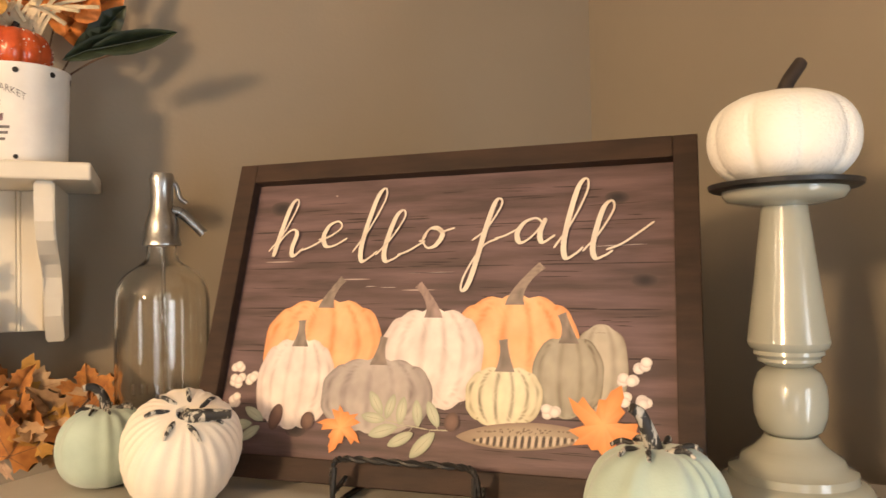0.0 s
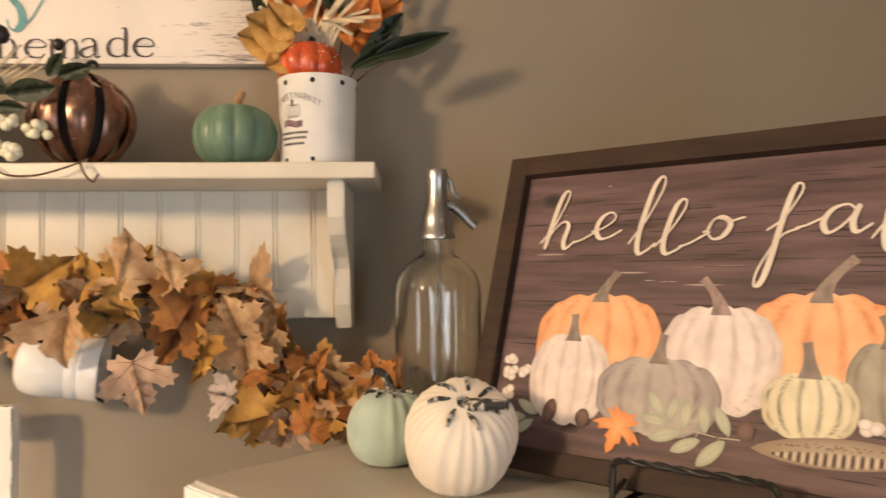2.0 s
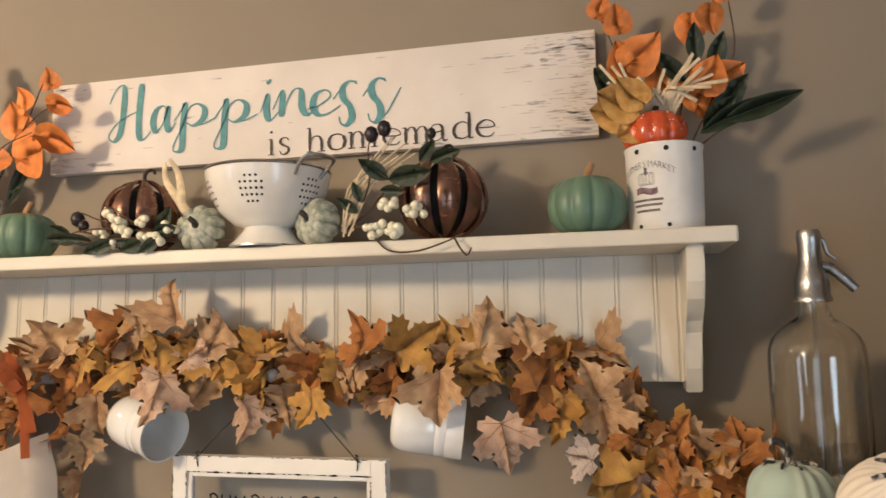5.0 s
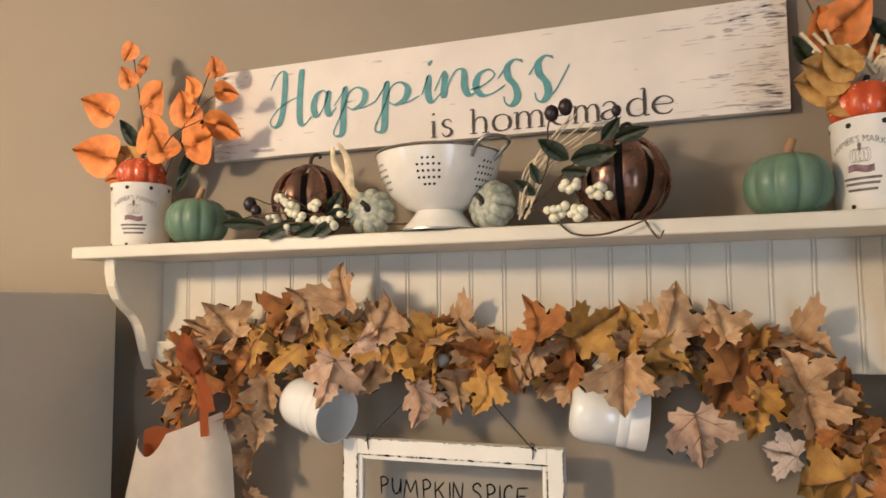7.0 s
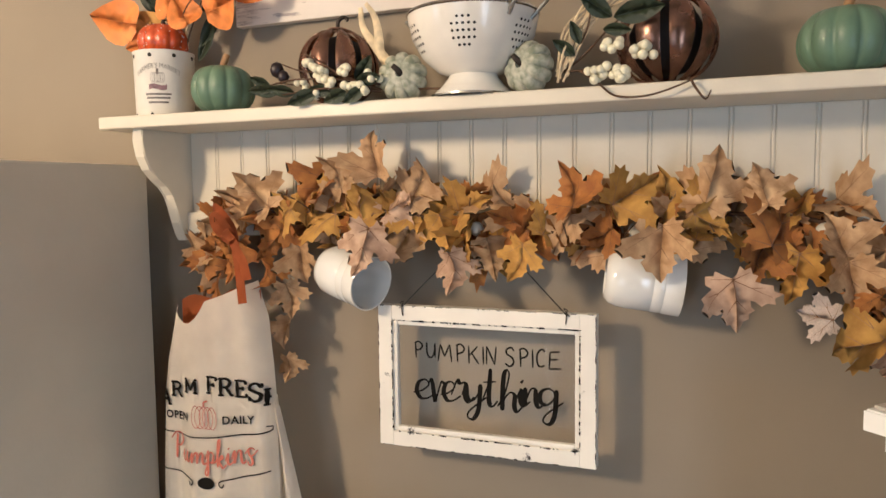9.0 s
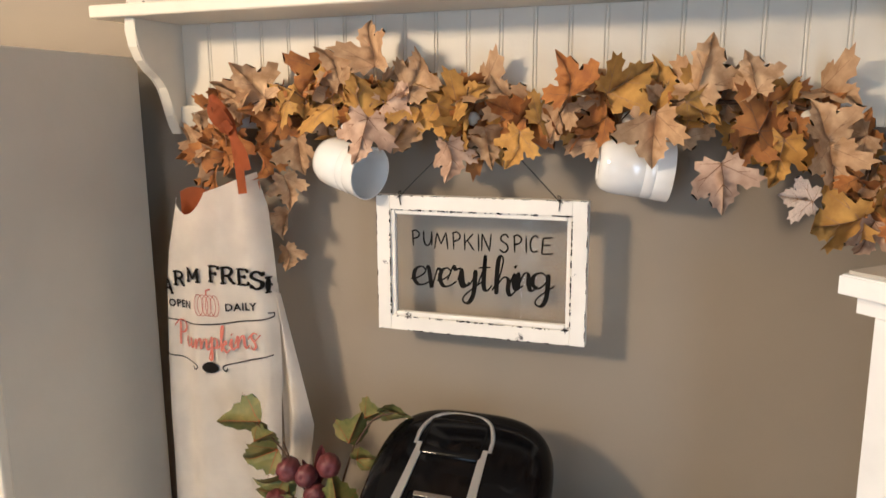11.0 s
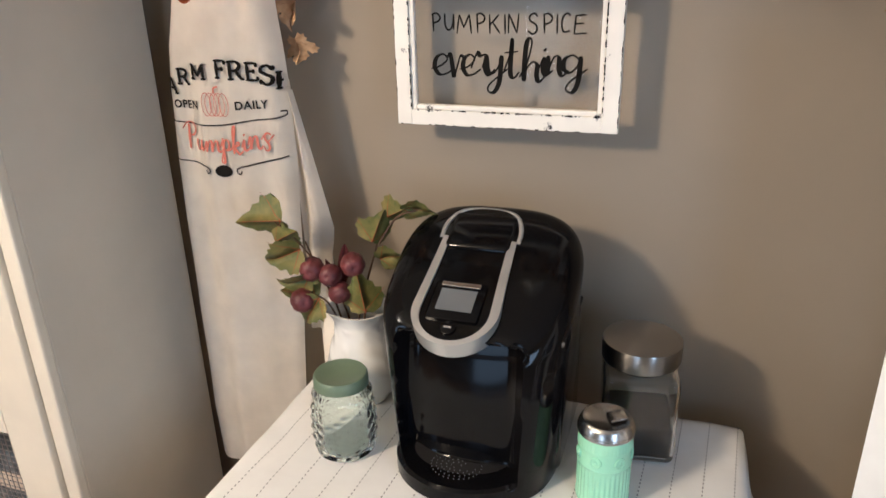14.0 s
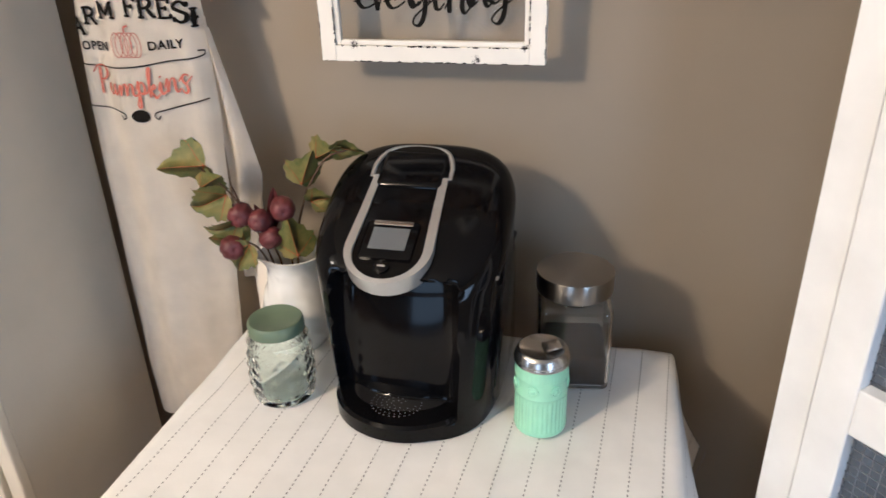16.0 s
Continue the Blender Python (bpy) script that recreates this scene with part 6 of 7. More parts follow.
berry_branch("twig with white berries and dark green leaves", (-0.86, 0.975, TOP), [[(-0.70, 0.99, 1.783), (-0.80, 0.975, 1.787), (-0.90, 0.97, 1.795), (-0.98, 0.98, 1.808)], [(-0.80, 0.975, 1.787), (-0.86, 0.965, 1.81), (-0.93, 0.975, 1.822), (-0.975, 0.985, 1.838)], [(-0.82, 0.972, 1.787), (-0.88, 0.955, 1.777), (-0.93, 0.95, 1.776)], [(-0.78, 0.97, 1.79), (-0.85, 0.95, 1.80), (-0.93, 0.955, 1.806), (-1.0, 0.97, 1.80)], [(-0.79, 0.965, 1.782), (-0.87, 0.945, 1.788), (-0.95, 0.952, 1.784)], [(-0.84, 0.96, 1.80), (-0.88, 0.955, 1.825), (-0.915, 0.96, 1.845)]],
    [((-0.985, 0.965, 1.795), 0.06, 85, 30, 10), ((-1.0, 0.975, 1.808), 0.045, 60, 20, 5), ((-0.905, 0.945, 1.778), 0.06, 110, 10, 10), ((-0.85, 0.945, 1.777), 0.055, 105, 20, -10), ((-0.80, 0.95, 1.80), 0.055, 100, 40, 0), ((-0.83, 0.985, 1.815), 0.06, -35, 10, 10), ((-0.875, 0.95, 1.786), 0.05, 80, 20, 0), ((-0.945, 0.95, 1.79), 0.055, 75, 35, 5), ((-0.82, 0.945, 1.778), 0.05, 120, 15, 0)],
    [((-0.885, 0.955, 1.812), 7, 0.013), ((-0.85, 0.955, 1.815), 6, 0.012), ((-0.835, 0.955, 1.784), 7, 0.014), ((-0.885, 0.952, 1.782), 4, 0.009), ((-0.80, 0.958, 1.80), 5, 0.012), ((-0.92, 0.96, 1.80), 4, 0.010), ((-0.865, 0.948, 1.796), 6, 0.014), ((-0.815, 0.95, 1.785), 5, 0.011), ((-0.905, 0.958, 1.826), 4, 0.009)], [((-0.972, 0.972, 1.826), 0.011), ((-0.958, 0.968, 1.814), 0.009)], 3)
berry_branch("berry twig with glossy dark leaves and tendril", (-0.47, 0.975, TOP), [[(-0.54, 1.0, 1.79), (-0.50, 0.985, 1.812), (-0.47, 0.98, 1.84), (-0.44, 0.985, 1.865), (-0.40, 0.99, 1.885)], [(-0.53, 0.99, 1.795), (-0.48, 0.965, 1.79), (-0.44, 0.955, 1.785)], [(-0.52, 0.99, 1.80), (-0.49, 0.97, 1.85), (-0.485, 0.955, 1.90), (-0.474, 0.95, 1.925)], [(-0.50, 0.97, 1.79), (-0.475, 0.95, 1.772), (-0.45, 0.94, 1.752), (-0.41, 0.937, 1.75), (-0.37, 0.94, 1.762), (-0.35, 0.945, 1.772)], [(-0.36, 0.941, 1.766), (-0.352, 0.935, 1.752), (-0.343, 0.938, 1.742), (-0.337, 0.94, 1.752)]],
    [((-0.475, 0.962, 1.868), 0.062, 55, 10, 10), ((-0.43, 0.955, 1.858), 0.078, -80, 25, 5), ((-0.38, 0.965, 1.885), 0.062, -70, 45, 0), ((-0.405, 0.97, 1.892), 0.05, -40, 30, 0), ((-0.455, 0.962, 1.84), 0.045, -95, 30, 0), ((-0.505, 0.968, 1.838), 0.04, 20, 10, 0), ((-0.52, 0.975, 1.822), 0.045, 50, 20, 0)],
    [((-0.455, 0.955, 1.818), 7, 0.012), ((-0.418, 0.955, 1.808), 8, 0.013), ((-0.475, 0.95, 1.782), 9, 0.013), ((-0.447, 0.948, 1.782), 7, 0.011), ((-0.44, 0.946, 1.772), 4, 0.007)], [((-0.478, 0.948, 1.918), 0.0105), ((-0.459, 0.948, 1.925), 0.0105), ((-0.393, 0.955, 1.915), 0.007)], 6)

tendrils = thing("raffia_tuft", pose(-0.47, 0.98, TOP), "pale raffia strands tucked among the berry twigs", "raffia")
rnd = random.Random(44)
for k in range(12):
    lift = rnd.uniform(0.07, 0.135)
    o = Vector((-0.525 + rnd.uniform(-0.012, 0.012), 0.985, TOP + 0.012 + 0.02 * rnd.random()))
    e = o + Vector((rnd.uniform(0.03, 0.13), rnd.uniform(-0.025, 0.0), lift))
    wpart(tendrils, "raffia_strand", tube([o, o * 0.5 + e * 0.5 + Vector((-0.008, -0.006, 0.012)), e], 0.0017, 5, 4, taper=0.6), RAFFIA)

husk = thing("corn_husk", pose(-0.80, 0.99, TOP), "pale forked dried husk leaning behind a mini pumpkin", "husk")
for pts, r in (([(-0.775, 1.0, TOP + 0.003), (-0.79, 1.0, TOP + 0.05), (-0.815, 1.005, TOP + 0.085), (-0.835, 1.0, TOP + 0.115), (-0.838, 0.995, TOP + 0.145)], 0.0105), ([(-0.81, 1.003, TOP + 0.08), (-0.81, 1.0, TOP + 0.105), (-0.815, 0.995, TOP + 0.13), (-0.828, 0.99, TOP + 0.15)], 0.009)):
    bm = tube(pts, r, 8, 6, taper=0.35)
    for v in bm.verts:
        v.co.y = 1.0 + (v.co.y - 1.0) * 0.45
    wpart(husk, "blade", bm, RAFFIA, smooth=50)

# ---- mugs hanging from the pegs ----
def mug(at, axis, roll):
    """Mug that hangs by its handle; axis points out of its mouth."""
    turn = Vector(axis).to_track_quat("Z", "Y").to_matrix().to_4x4() @ pose(0, 0, 0, 0, 0, roll)
    ob = thing("mug", Matrix.Translation(at) @ turn, "plain white glazed mug hanging by its handle", "mug", "mugs on the pegs")
    part("cup", lathe([(0.0, 0.003), (0.024, 0.003), (0.026, 0.0), (0.030, 0.001), (0.0365, 0.007), (0.0405, 0.018), (0.0418, 0.032), (0.0421, 0.062), (0.0414, 0.0632), (0.0424, 0.066), (0.0424, 0.077), (0.0417, 0.0785), (0.0428, 0.081), (0.0436, 0.099), (0.0437, 0.1035), (0.0418, 0.1035), (0.0405, 0.098), (0.039, 0.030), (0.034, 0.014), (0.022, 0.008), (0, 0.008)], 56), CERAMIC, ob, smooth=40)
    bm = tube([(0, 0.040, 0.085), (0, 0.054, 0.088), (0, 0.066, 0.078), (0, 0.070, 0.060), (0, 0.066, 0.040), (0, 0.054, 0.028), (0, 0.040, 0.026)], 0.0058, 12, 6)
    part("handle", bm, CERAMIC, ob, smooth=60)
    return ob


mug((-0.930, 1.042, 1.513), (0.10, -0.034, -0.022), 0)
mug((-0.476, 1.030, 1.513), (0.11, 0.022, -0.014), 0)

# ---- apron hung on the first peg ----
apron = thing("apron", pose(-1.13, 0.99, 0.52), "cream canvas apron with farm lettering hung on a peg", "apron")
LEFT = [(1.49, -1.16), (1.46, -1.20), (1.43, -1.208), (1.35, -1.229), (1.29, -1.237), (1.15, -1.248), (1.0, -1.253), (0.81, -1.258), (0.63, -1.262), (0.51, -1.258)]
RIGHT = [(1.49, -1.050), (1.46, -1.042), (1.43, -1.03), (1.35, -1.022), (1.29, -1.018), (1.15, -1.014), (1.0, -1.02), (0.81, -1.036), (0.63, -1.05), (0.51, -1.055)]


def along(rows, z):
    for (z0, x0), (z1, x1) in zip(rows, rows[1:]):
        if z >= z1:
            k = min(1, max(0, (z0 - z) / (z0 - z1)))
            return x0 + (x1 - x0) * k
    return rows[-1][1]


def apron_y(u, z):
    low = min(1, max(0, (1.46 - z) / 0.4))
    y = 0.985 - 0.012 * math.sin(math.pi * u) * (1 - 0.4 * low)
    y += low * (0.010 * math.sin(u * 9.5 + 0.6) * (0.4 + 0.6 * u) + 0.004 * math.sin(u * 21 + z * 3))
    y += 0.014 * max(0, (u - 0.82) / 0.18) ** 2 * 2.2 + 0.012 * max(0, (0.1 - u) / 0.1) ** 2
    y += 0.007 * math.exp(-((u - 0.72 + (1.40 - z) * 1.1) / 0.08) ** 2) * max(0, 1 - abs(z - 1.40) / 0.09)
    return y + 0.002 * noise.noise((u * 6, z * 9, 1))


def apron_top(u):
    return 1.446 - 0.030 * math.sin(min(1, u / 0.45) * math.pi) * (u < 0.45) + 0.044 * max(0, (u - 0.2) / 0.8) ** 1.2


bm = bmesh.new()
NU, NV = 40, 70
rows = []
for j in range(NV + 1):
    row = []
    for i in range(NU + 1):
        u = i / NU
        top = apron_top(u)
        z = top + (0.515 - top) * (j / NV)
        xl, xr = along(LEFT, z), along(RIGHT, z)
        row.append(bm.verts.new((xl + (xr - xl) * u, apron_y(u, z), z)))
    rows.append(row)
for a, b in zip(rows, rows[1:]):
    for i in range(NU):
        bm.faces.new((a[i], a[i + 1], b[i + 1], b[i]))
bmesh.ops.solidify(bm, geom=bm.faces[:], thickness=0.0012)
wpart(apron, "panel", bm, CANVAS, smooth=60)
# rust lining seen in the open top, side flap and lower back layer
bm = bmesh.new()
rows = []
for j in range(8):
    rows.append([bm.verts.new((-1.208 + 0.165 * i / 14, 1.012 + 0.012 * math.sin(i / 14 * 3.14), (1.452 + 0.024 * i / 14) + 0.006 * math.sin(i * 0.9) - 0.02 * j)) for i in range(15)])
for a, b in zip(rows, rows[1:]):
    for i in range(14):
        bm.faces.new((a[i], a[i + 1], b[i + 1], b[i]))
bmesh.ops.solidify(bm, geom=bm.faces[:], thickness=0.001)
wpart(apron, "lining", bm, RUSTCLOTH, "rust orange lining", 60)
bm = bmesh.new()
rows = []
for j in range(16):
    k = j / 15
    z = 1.30 - 0.46 * k
    w = 0.012 + 0.052 * (k / 0.55 if k < 0.55 else max(0.1, 1 - (k - 0.55) / 0.45 * 0.95))
    rows.append([bm.verts.new((-1.025 - 0.01 * k + w * i / 8, 1.012 + 0.02 * math.sin(i * 0.8 + k * 2) * 0.5 + 0.02 * k, z - 0.02 * i / 8)) for i in range(9)])
for a, b in zip(rows, rows[1:]):
    for i in range(8):
        bm.faces.new((a[i], a[i + 1], b[i + 1], b[i]))
bmesh.ops.solidify(bm, geom=bm.faces[:], thickness=0.0012)
wpart(apron, "side_flap", bm, CANVAS, smooth=60)
bm = box((-1.02, 1.045, 0.52), (-0.985, 1.05, 1.0))
wpart(apron, "back_tie", bm, CANVAS)


def ribbon(points, width, name, twist=0.0):
    line = smooth_path(points, 6)
    bm = bmesh.new()
    rows = []
    for i, p in enumerate(line):
        d = (line[min(i + 1, len(line) - 1)] - line[max(i - 1, 0)]).normalized()
        side = d.cross(Vector((math.sin(twist * i), -math.cos(twist * i), 0))).normalized() * width / 2
        rows.append([bm.verts.new(p + side * k) for k in (-1, 0, 1)])
    for a, b in zip(rows, rows[1:]):
        for k in (0, 1):
            bm.faces.new((a[k], a[k + 1], b[k + 1], b[k]))
    bmesh.ops.solidify(bm, geom=bm.faces[:], thickness=0.0012)
    return wpart(apron, name, bm, RUSTCLOTH, "rust orange cloth strap", 60)


ribbon([(-1.046, 0.966, 1.458), (-1.054, 0.97, 1.51), (-1.066, 0.978, 1.55), (-1.08, 0.988, 1.58), (-1.112, 0.99, 1.612), (-1.146, 1.035, 1.592), (-1.155, 1.05, 1.589)], 0.017, "neck_strap")
ribbon([(-1.072, 0.976, 1.565), (-1.055, 0.966, 1.545), (-1.040, 0.962, 1.525), (-1.034, 0.964, 1.497)], 0.017, "bow_tail")
ribbon([(-1.072, 0.978, 1.566), (-1.082, 0.964, 1.592), (-1.094, 0.962, 1.598), (-1.092, 0.966, 1.580), (-1.074, 0.974, 1.563)], 0.017, "bow_loop")
ribbon([(-1.066, 0.970, 1.572), (-1.074, 0.964, 1.564), (-1.078, 0.970, 1.556)], 0.02, "bow_knot")


def on_apron(lift=0.0022):
    def bend(co):
        z = co.z
        xl, xr = along(LEFT, z), along(RIGHT, z)
        u = min(0.985, max(0.015, (co.x - xl) / (xr - xl)))
        return Vector((xl + (xr - xl) * u, apron_y(u, z) - lift, z)) - Vector((-1.13, 0.99, 0.52))
    return bend


def print_words(name, words, size, ink, x, z, arch=0.0, tilt=0.0, **more):
    b = on_apron()
    return lettering(name, words, size, ink, apron, Matrix(), depth=0.0, bend=lambda co: b(Vector((x + co.x, 0, z + co.z - arch * co.x ** 2 + tilt * co.x))), **more)


def on_cloth(ob, x=0.0, z=0.0):
    """Lays flat lettering, drawn in room coordinates, on the cloth."""
    b = on_apron(0.0036)
    for v in ob.data.vertices:
        v.co = b(Vector((v.co.x, 0, v.co.z))) + Vector((0, v.co.y, 0))
    return ob


FARM = [("A", -1.235, 1.273, 0.025, 0.026), ("R", -1.210, 1.289, 0.027, 0.025), ("M", -1.178, 1.299, 0.027, 0.024), ("F", -1.129, 1.302, 0.025, 0.029), ("R", -1.105, 1.300, 0.027, 0.029), ("E", -1.077, 1.298, 0.026, 0.029), ("S", -1.052, 1.292, 0.026, 0.030), ("H", -1.031, 1.284, 0.022, 0.027)]
for word in (FARM[:3], FARM[3:]):
    on_cloth(brush_words("slab_lettering", word, 0.0042, 0.0062, BLACKINK, apron, Matrix(), glyphs=SLAB))
print_words("black_lettering", "OPEN", 0.019, BLACKINK, -1.198, 1.249, 0, 0.0, spacing=1.1, offset=0.0004)
print_words("black_lettering", "DAILY", 0.019, BLACKINK, -1.073, 1.252, 0, 0.06, spacing=1.1, offset=0.0004)


def printed_line(name, pts, width, ink):
    b = on_apron(0.0024)
    line = smooth_path([(x, z, 0) for x, z in pts], 8)
    verts, faces = [], []
    for i, p in enumerate(line):
        d = (line[min(i + 1, len(line) - 1)] - line[max(i - 1, 0)]).normalized()
        for k in (-1, 1):
            verts.append(b(Vector((p.x - d.y * width / 2 * k, 0, p.y + d.x * width / 2 * k))))
        if i:
            faces.append((2 * i - 2, 2 * i - 1, 2 * i + 1, 2 * i))
    me = bpy.data.meshes.new(name)
    me.from_pydata(verts, [], faces)
    return part_of(name, me, ink, apron)


printed_line("printed_rule", [(-1.238, 1.226), (-1.19, 1.223), (-1.135, 1.2235), (-1.08, 1.232), (-1.028, 1.238), (-1.02, 1.246), (-1.028, 1.248)], 0.0022, BLACKINK)
printed_line("printed_rule", [(-1.243, 1.157), (-1.20, 1.154), (-1.168, 1.15), (-1.162, 1.143), (-1.168, 1.139), (-1.171, 1.145)], 0.0022, BLACKINK)
printed_line("printed_rule", [(-1.022, 1.172), (-1.07, 1.160), (-1.105, 1.152), (-1.112, 1.145), (-1.106, 1.140), (-1.102, 1.146)], 0.0022, BLACKINK)
b = on_apron(0.0026)
me = bpy.data.meshes.new("printed_oval")
me.from_pydata([b(Vector((-1.137 + 0.0155 * math.cos(t * math.pi / 12), 0, 1.144 + 0.0105 * math.sin(t * math.pi / 12)))) for t in range(24)], [], [tuple(range(24))])
part_of("printed_oval", me, BLACKINK, apron)
for dx, w in ((0, 0.0095), (0.008, 0.0105), (-0.008, 0.0105), (0.0165, 0.009), (-0.0165, 0.009)):
    printed_line("printed_pumpkin", [(-1.137 + dx + w * math.cos(t * math.pi / 8), 1.258 + 0.019 * math.sin(t * math.pi / 8)) for t in range(17)], 0.0012, CORALINK)
printed_line("printed_stem", [(-1.137, 1.277), (-1.136, 1.285), (-1.128, 1.288)], 0.003, CORALINK)
PUMPKINS = [("P", -1.211, 1.178, 0.034, 0.022), ("u", -1.187, 1.180, 0.024, 0.018), ("m", -1.166, 1.178, 0.030, 0.018), ("p", -1.137, 1.180, 0.026, 0.020), ("k", -1.116, 1.176, 0.026, 0.022), ("i", -1.096, 1.182, 0.024, 0.019), ("n", -1.086, 1.184, 0.026, 0.022), ("S", -1.064, 1.182, 0.022, 0.030), ("~", -1.055, 1.196, 0.016, 0.014)]
on_cloth(brush_words("coral_lettering", PUMPKINS, 0.0025, 0.0046, CORALINK, apron, Matrix()))

# ---- garland of cloth maple leaves ----
MAPLE_VEINS = [((0, 0.02), (0, 0.92)), ((0, 0.05), (0.5, 0.44)), ((0, 0.05), (-0.5, 0.44)), ((0, 0.04), (0.3, -0.02)), ((0, 0.04), (-0.3, -0.02)), ((0, 0.4), (0.16, 0.62)), ((0, 0.4), (-0.16, 0.62)), ((0.24, 0.23), (0.42, 0.26)), ((-0.24, 0.23), (-0.42, 0.26))]
TANLEAF = mat("tan_leaf_cloth", (0.40, 0.235, 0.11), 0.8, col2=(0.54, 0.36, 0.195), scale=3.5, var=0.14, bump=0.15, fine=22, random_tint=0.14)
YELLOWLEAF = mat("mustard_leaf_cloth", (0.42, 0.215, 0.04), 0.8, col2=(0.55, 0.31, 0.065), scale=3.5, var=0.14, bump=0.15, fine=22, random_tint=0.12)
BROWNLEAF = mat("amber_leaf_cloth", (0.32, 0.115, 0.024), 0.8, col2=(0.45, 0.19, 0.04), scale=3.5, var=0.14, bump=0.15, fine=22, random_tint=0.18)
PALELEAF = mat("blush_leaf_cloth", (0.46, 0.29, 0.19), 0.8, col2=(0.60, 0.42, 0.29), scale=3.5, var=0.14, bump=0.15, fine=22, random_tint=0.08)
FUZZLEAF = mat("frayed_white_cloth", (0.62, 0.52, 0.45), 0.9, var=0.15, scale=30, bump=0.6, fine=200)
LEAFVEIN = mat("dark_leaf_vein", (0.19, 0.09, 0.04), 0.8)
SOFTVEIN = mat("soft_leaf_vein", (0.30, 0.17, 0.085), 0.8)
LEAVES = {}
for key, body, vein in (("t", TANLEAF, SOFTVEIN), ("y", YELLOWLEAF, SOFTVEIN), ("o", BROWNLEAF, LEAFVEIN), ("p", PALELEAF, LEAFVEIN), ("w", FUZZLEAF, SOFTVEIN)):
    LEAVES[key] = []
    for v, (curl, fold, rip) in enumerate(((0.7, 0.25, 0.06), (-0.8, -0.2, 0.07), (1.15, 0.05, 0.06), (-0.5, 0.6, 0.06), (0.9, -0.45, 0.075))):
        me = leaf_mesh("maple_leaf", MAPLE_LINE, curl, fold, rip, v + 3, MAPLE_VEINS, 0.0075)
        me.materials.append(body)
        me.materials.append(vein)
        LEAVES[key].append(me)

garland = thing("leaf_garland", pose(-0.65, 1.05, 1.57), "autumn garland of cloth maple leaves along the pegs", "garland")
VINE = [(-1.19, 1.045, 1.44), (-1.165, 1.04, 1.52), (-1.12, 1.045, 1.585), (-1.0, 1.04, 1.605), (-0.906, 1.045, 1.596), (-0.80, 1.04, 1.60), (-0.67, 1.045, 1.585), (-0.55, 1.04, 1.59), (-0.435, 1.045, 1.594), (-0.32, 1.04, 1.60), (-0.2, 1.045, 1.588), (-0.14, 1.03, 1.53), (-0.09, 1.01, 1.48), (-0.02, 0.985, 1.455), (0.03, 0.945, 1.445)]
wpart(garland, "vine", tube(VINE, 0.003, 8, 8), TWIG, "brown twisted vine", 60)
rnd = random.Random(12)


def hang(rows, y):
    for x, z, r, kind, spin in rows:
        size = r * (1.6 if y < 0.99 else 1.8)
        leaf(garland, rnd.choice(LEAVES[kind]), (x, y + rnd.uniform(-0.012, 0.012), z), size, spin + rnd.uniform(-12, 12), rnd.uniform(-25, 25), rnd.uniform(-28, 28))


hang([(-0.831, 1.689, 0.044, "t", 10), (-1.049, 1.634, 0.046, "t", 40), (-0.935, 1.605, 0.054, "y", 80), (-0.999, 1.600, 0.036, "y", 120), (-0.718, 1.578, 0.035, "y", 200), (-0.759, 1.648, 0.044, "t", -30), (-0.681, 1.613, 0.038, "y", -60), (-0.646, 1.545, 0.038, "t", 190), (-0.7, 1.518, 0.036, "p", 180), (-0.606, 1.588, 0.038, "o", 60), (-0.902, 1.66, 0.040, "t", 20), (-0.793, 1.613, 0.035, "p", -60), (-0.852, 1.614, 0.041, "y", 0)], 1.02)
hang([(-0.518, 1.628, 0.045, "o", 20), (-0.439, 1.628, 0.043, "y", -50), (-0.535, 1.58, 0.037, "t", 150), (-0.336, 1.642, 0.047, "t", -20), (-0.339, 1.592, 0.032, "y", -120), (-0.249, 1.589, 0.052, "o", -30), (-0.179, 1.553, 0.045, "t", 170), (-0.273, 1.633, 0.033, "t", 10), (-0.478, 1.572, 0.036, "o", 100), (-0.231, 1.523, 0.040, "y", 170), (-0.387, 1.604, 0.031, "t", 60), (-0.278, 1.536, 0.033, "o", 160)], 1.02)
hang([(-1.116, 1.527, 0.042, "o", 170), (-1.166, 1.476, 0.042, "o", 190), (-1.089, 1.615, 0.046, "t", 50), (-0.98, 1.52, 0.036, "t", 200), (-1.034, 1.557, 0.04, "o", 140), (-1.13, 1.58, 0.042, "t", 80), (-1.05, 1.50, 0.036, "o", 190), (-1.01, 1.46, 0.034, "t", 180), (-1.02, 1.40, 0.03, "t", 170), (-1.01, 1.34, 0.026, "t", 190), (-1.18, 1.53, 0.036, "t", 110)], 1.04)
hang([(-0.828, 1.552, 0.05, "p", 175), (-0.397, 1.557, 0.05, "t", 190), (-0.302, 1.492, 0.048, "p", 190), (-0.589, 1.538, 0.038, "y", 175)], 0.985)
hang([(-0.21, 1.472, 0.028, "w", 90), (-0.164, 1.445, 0.043, "y", 100), (-0.159, 1.51, 0.03, "o", 60), (-0.172, 1.519, 0.036, "t", 180), (-0.115, 1.475, 0.037, "o", 40), (-0.078, 1.453, 0.041, "o", -20), (-0.011, 1.505, 0.028, "o", 0), (-0.123, 1.425, 0.032, "p", 170), (-0.085, 1.504, 0.03, "o", -40), (-0.048, 1.436, 0.029, "t", -100), (-0.187, 1.571, 0.034, "t", 20)], 0.995)
line = smooth_path(VINE, 12)
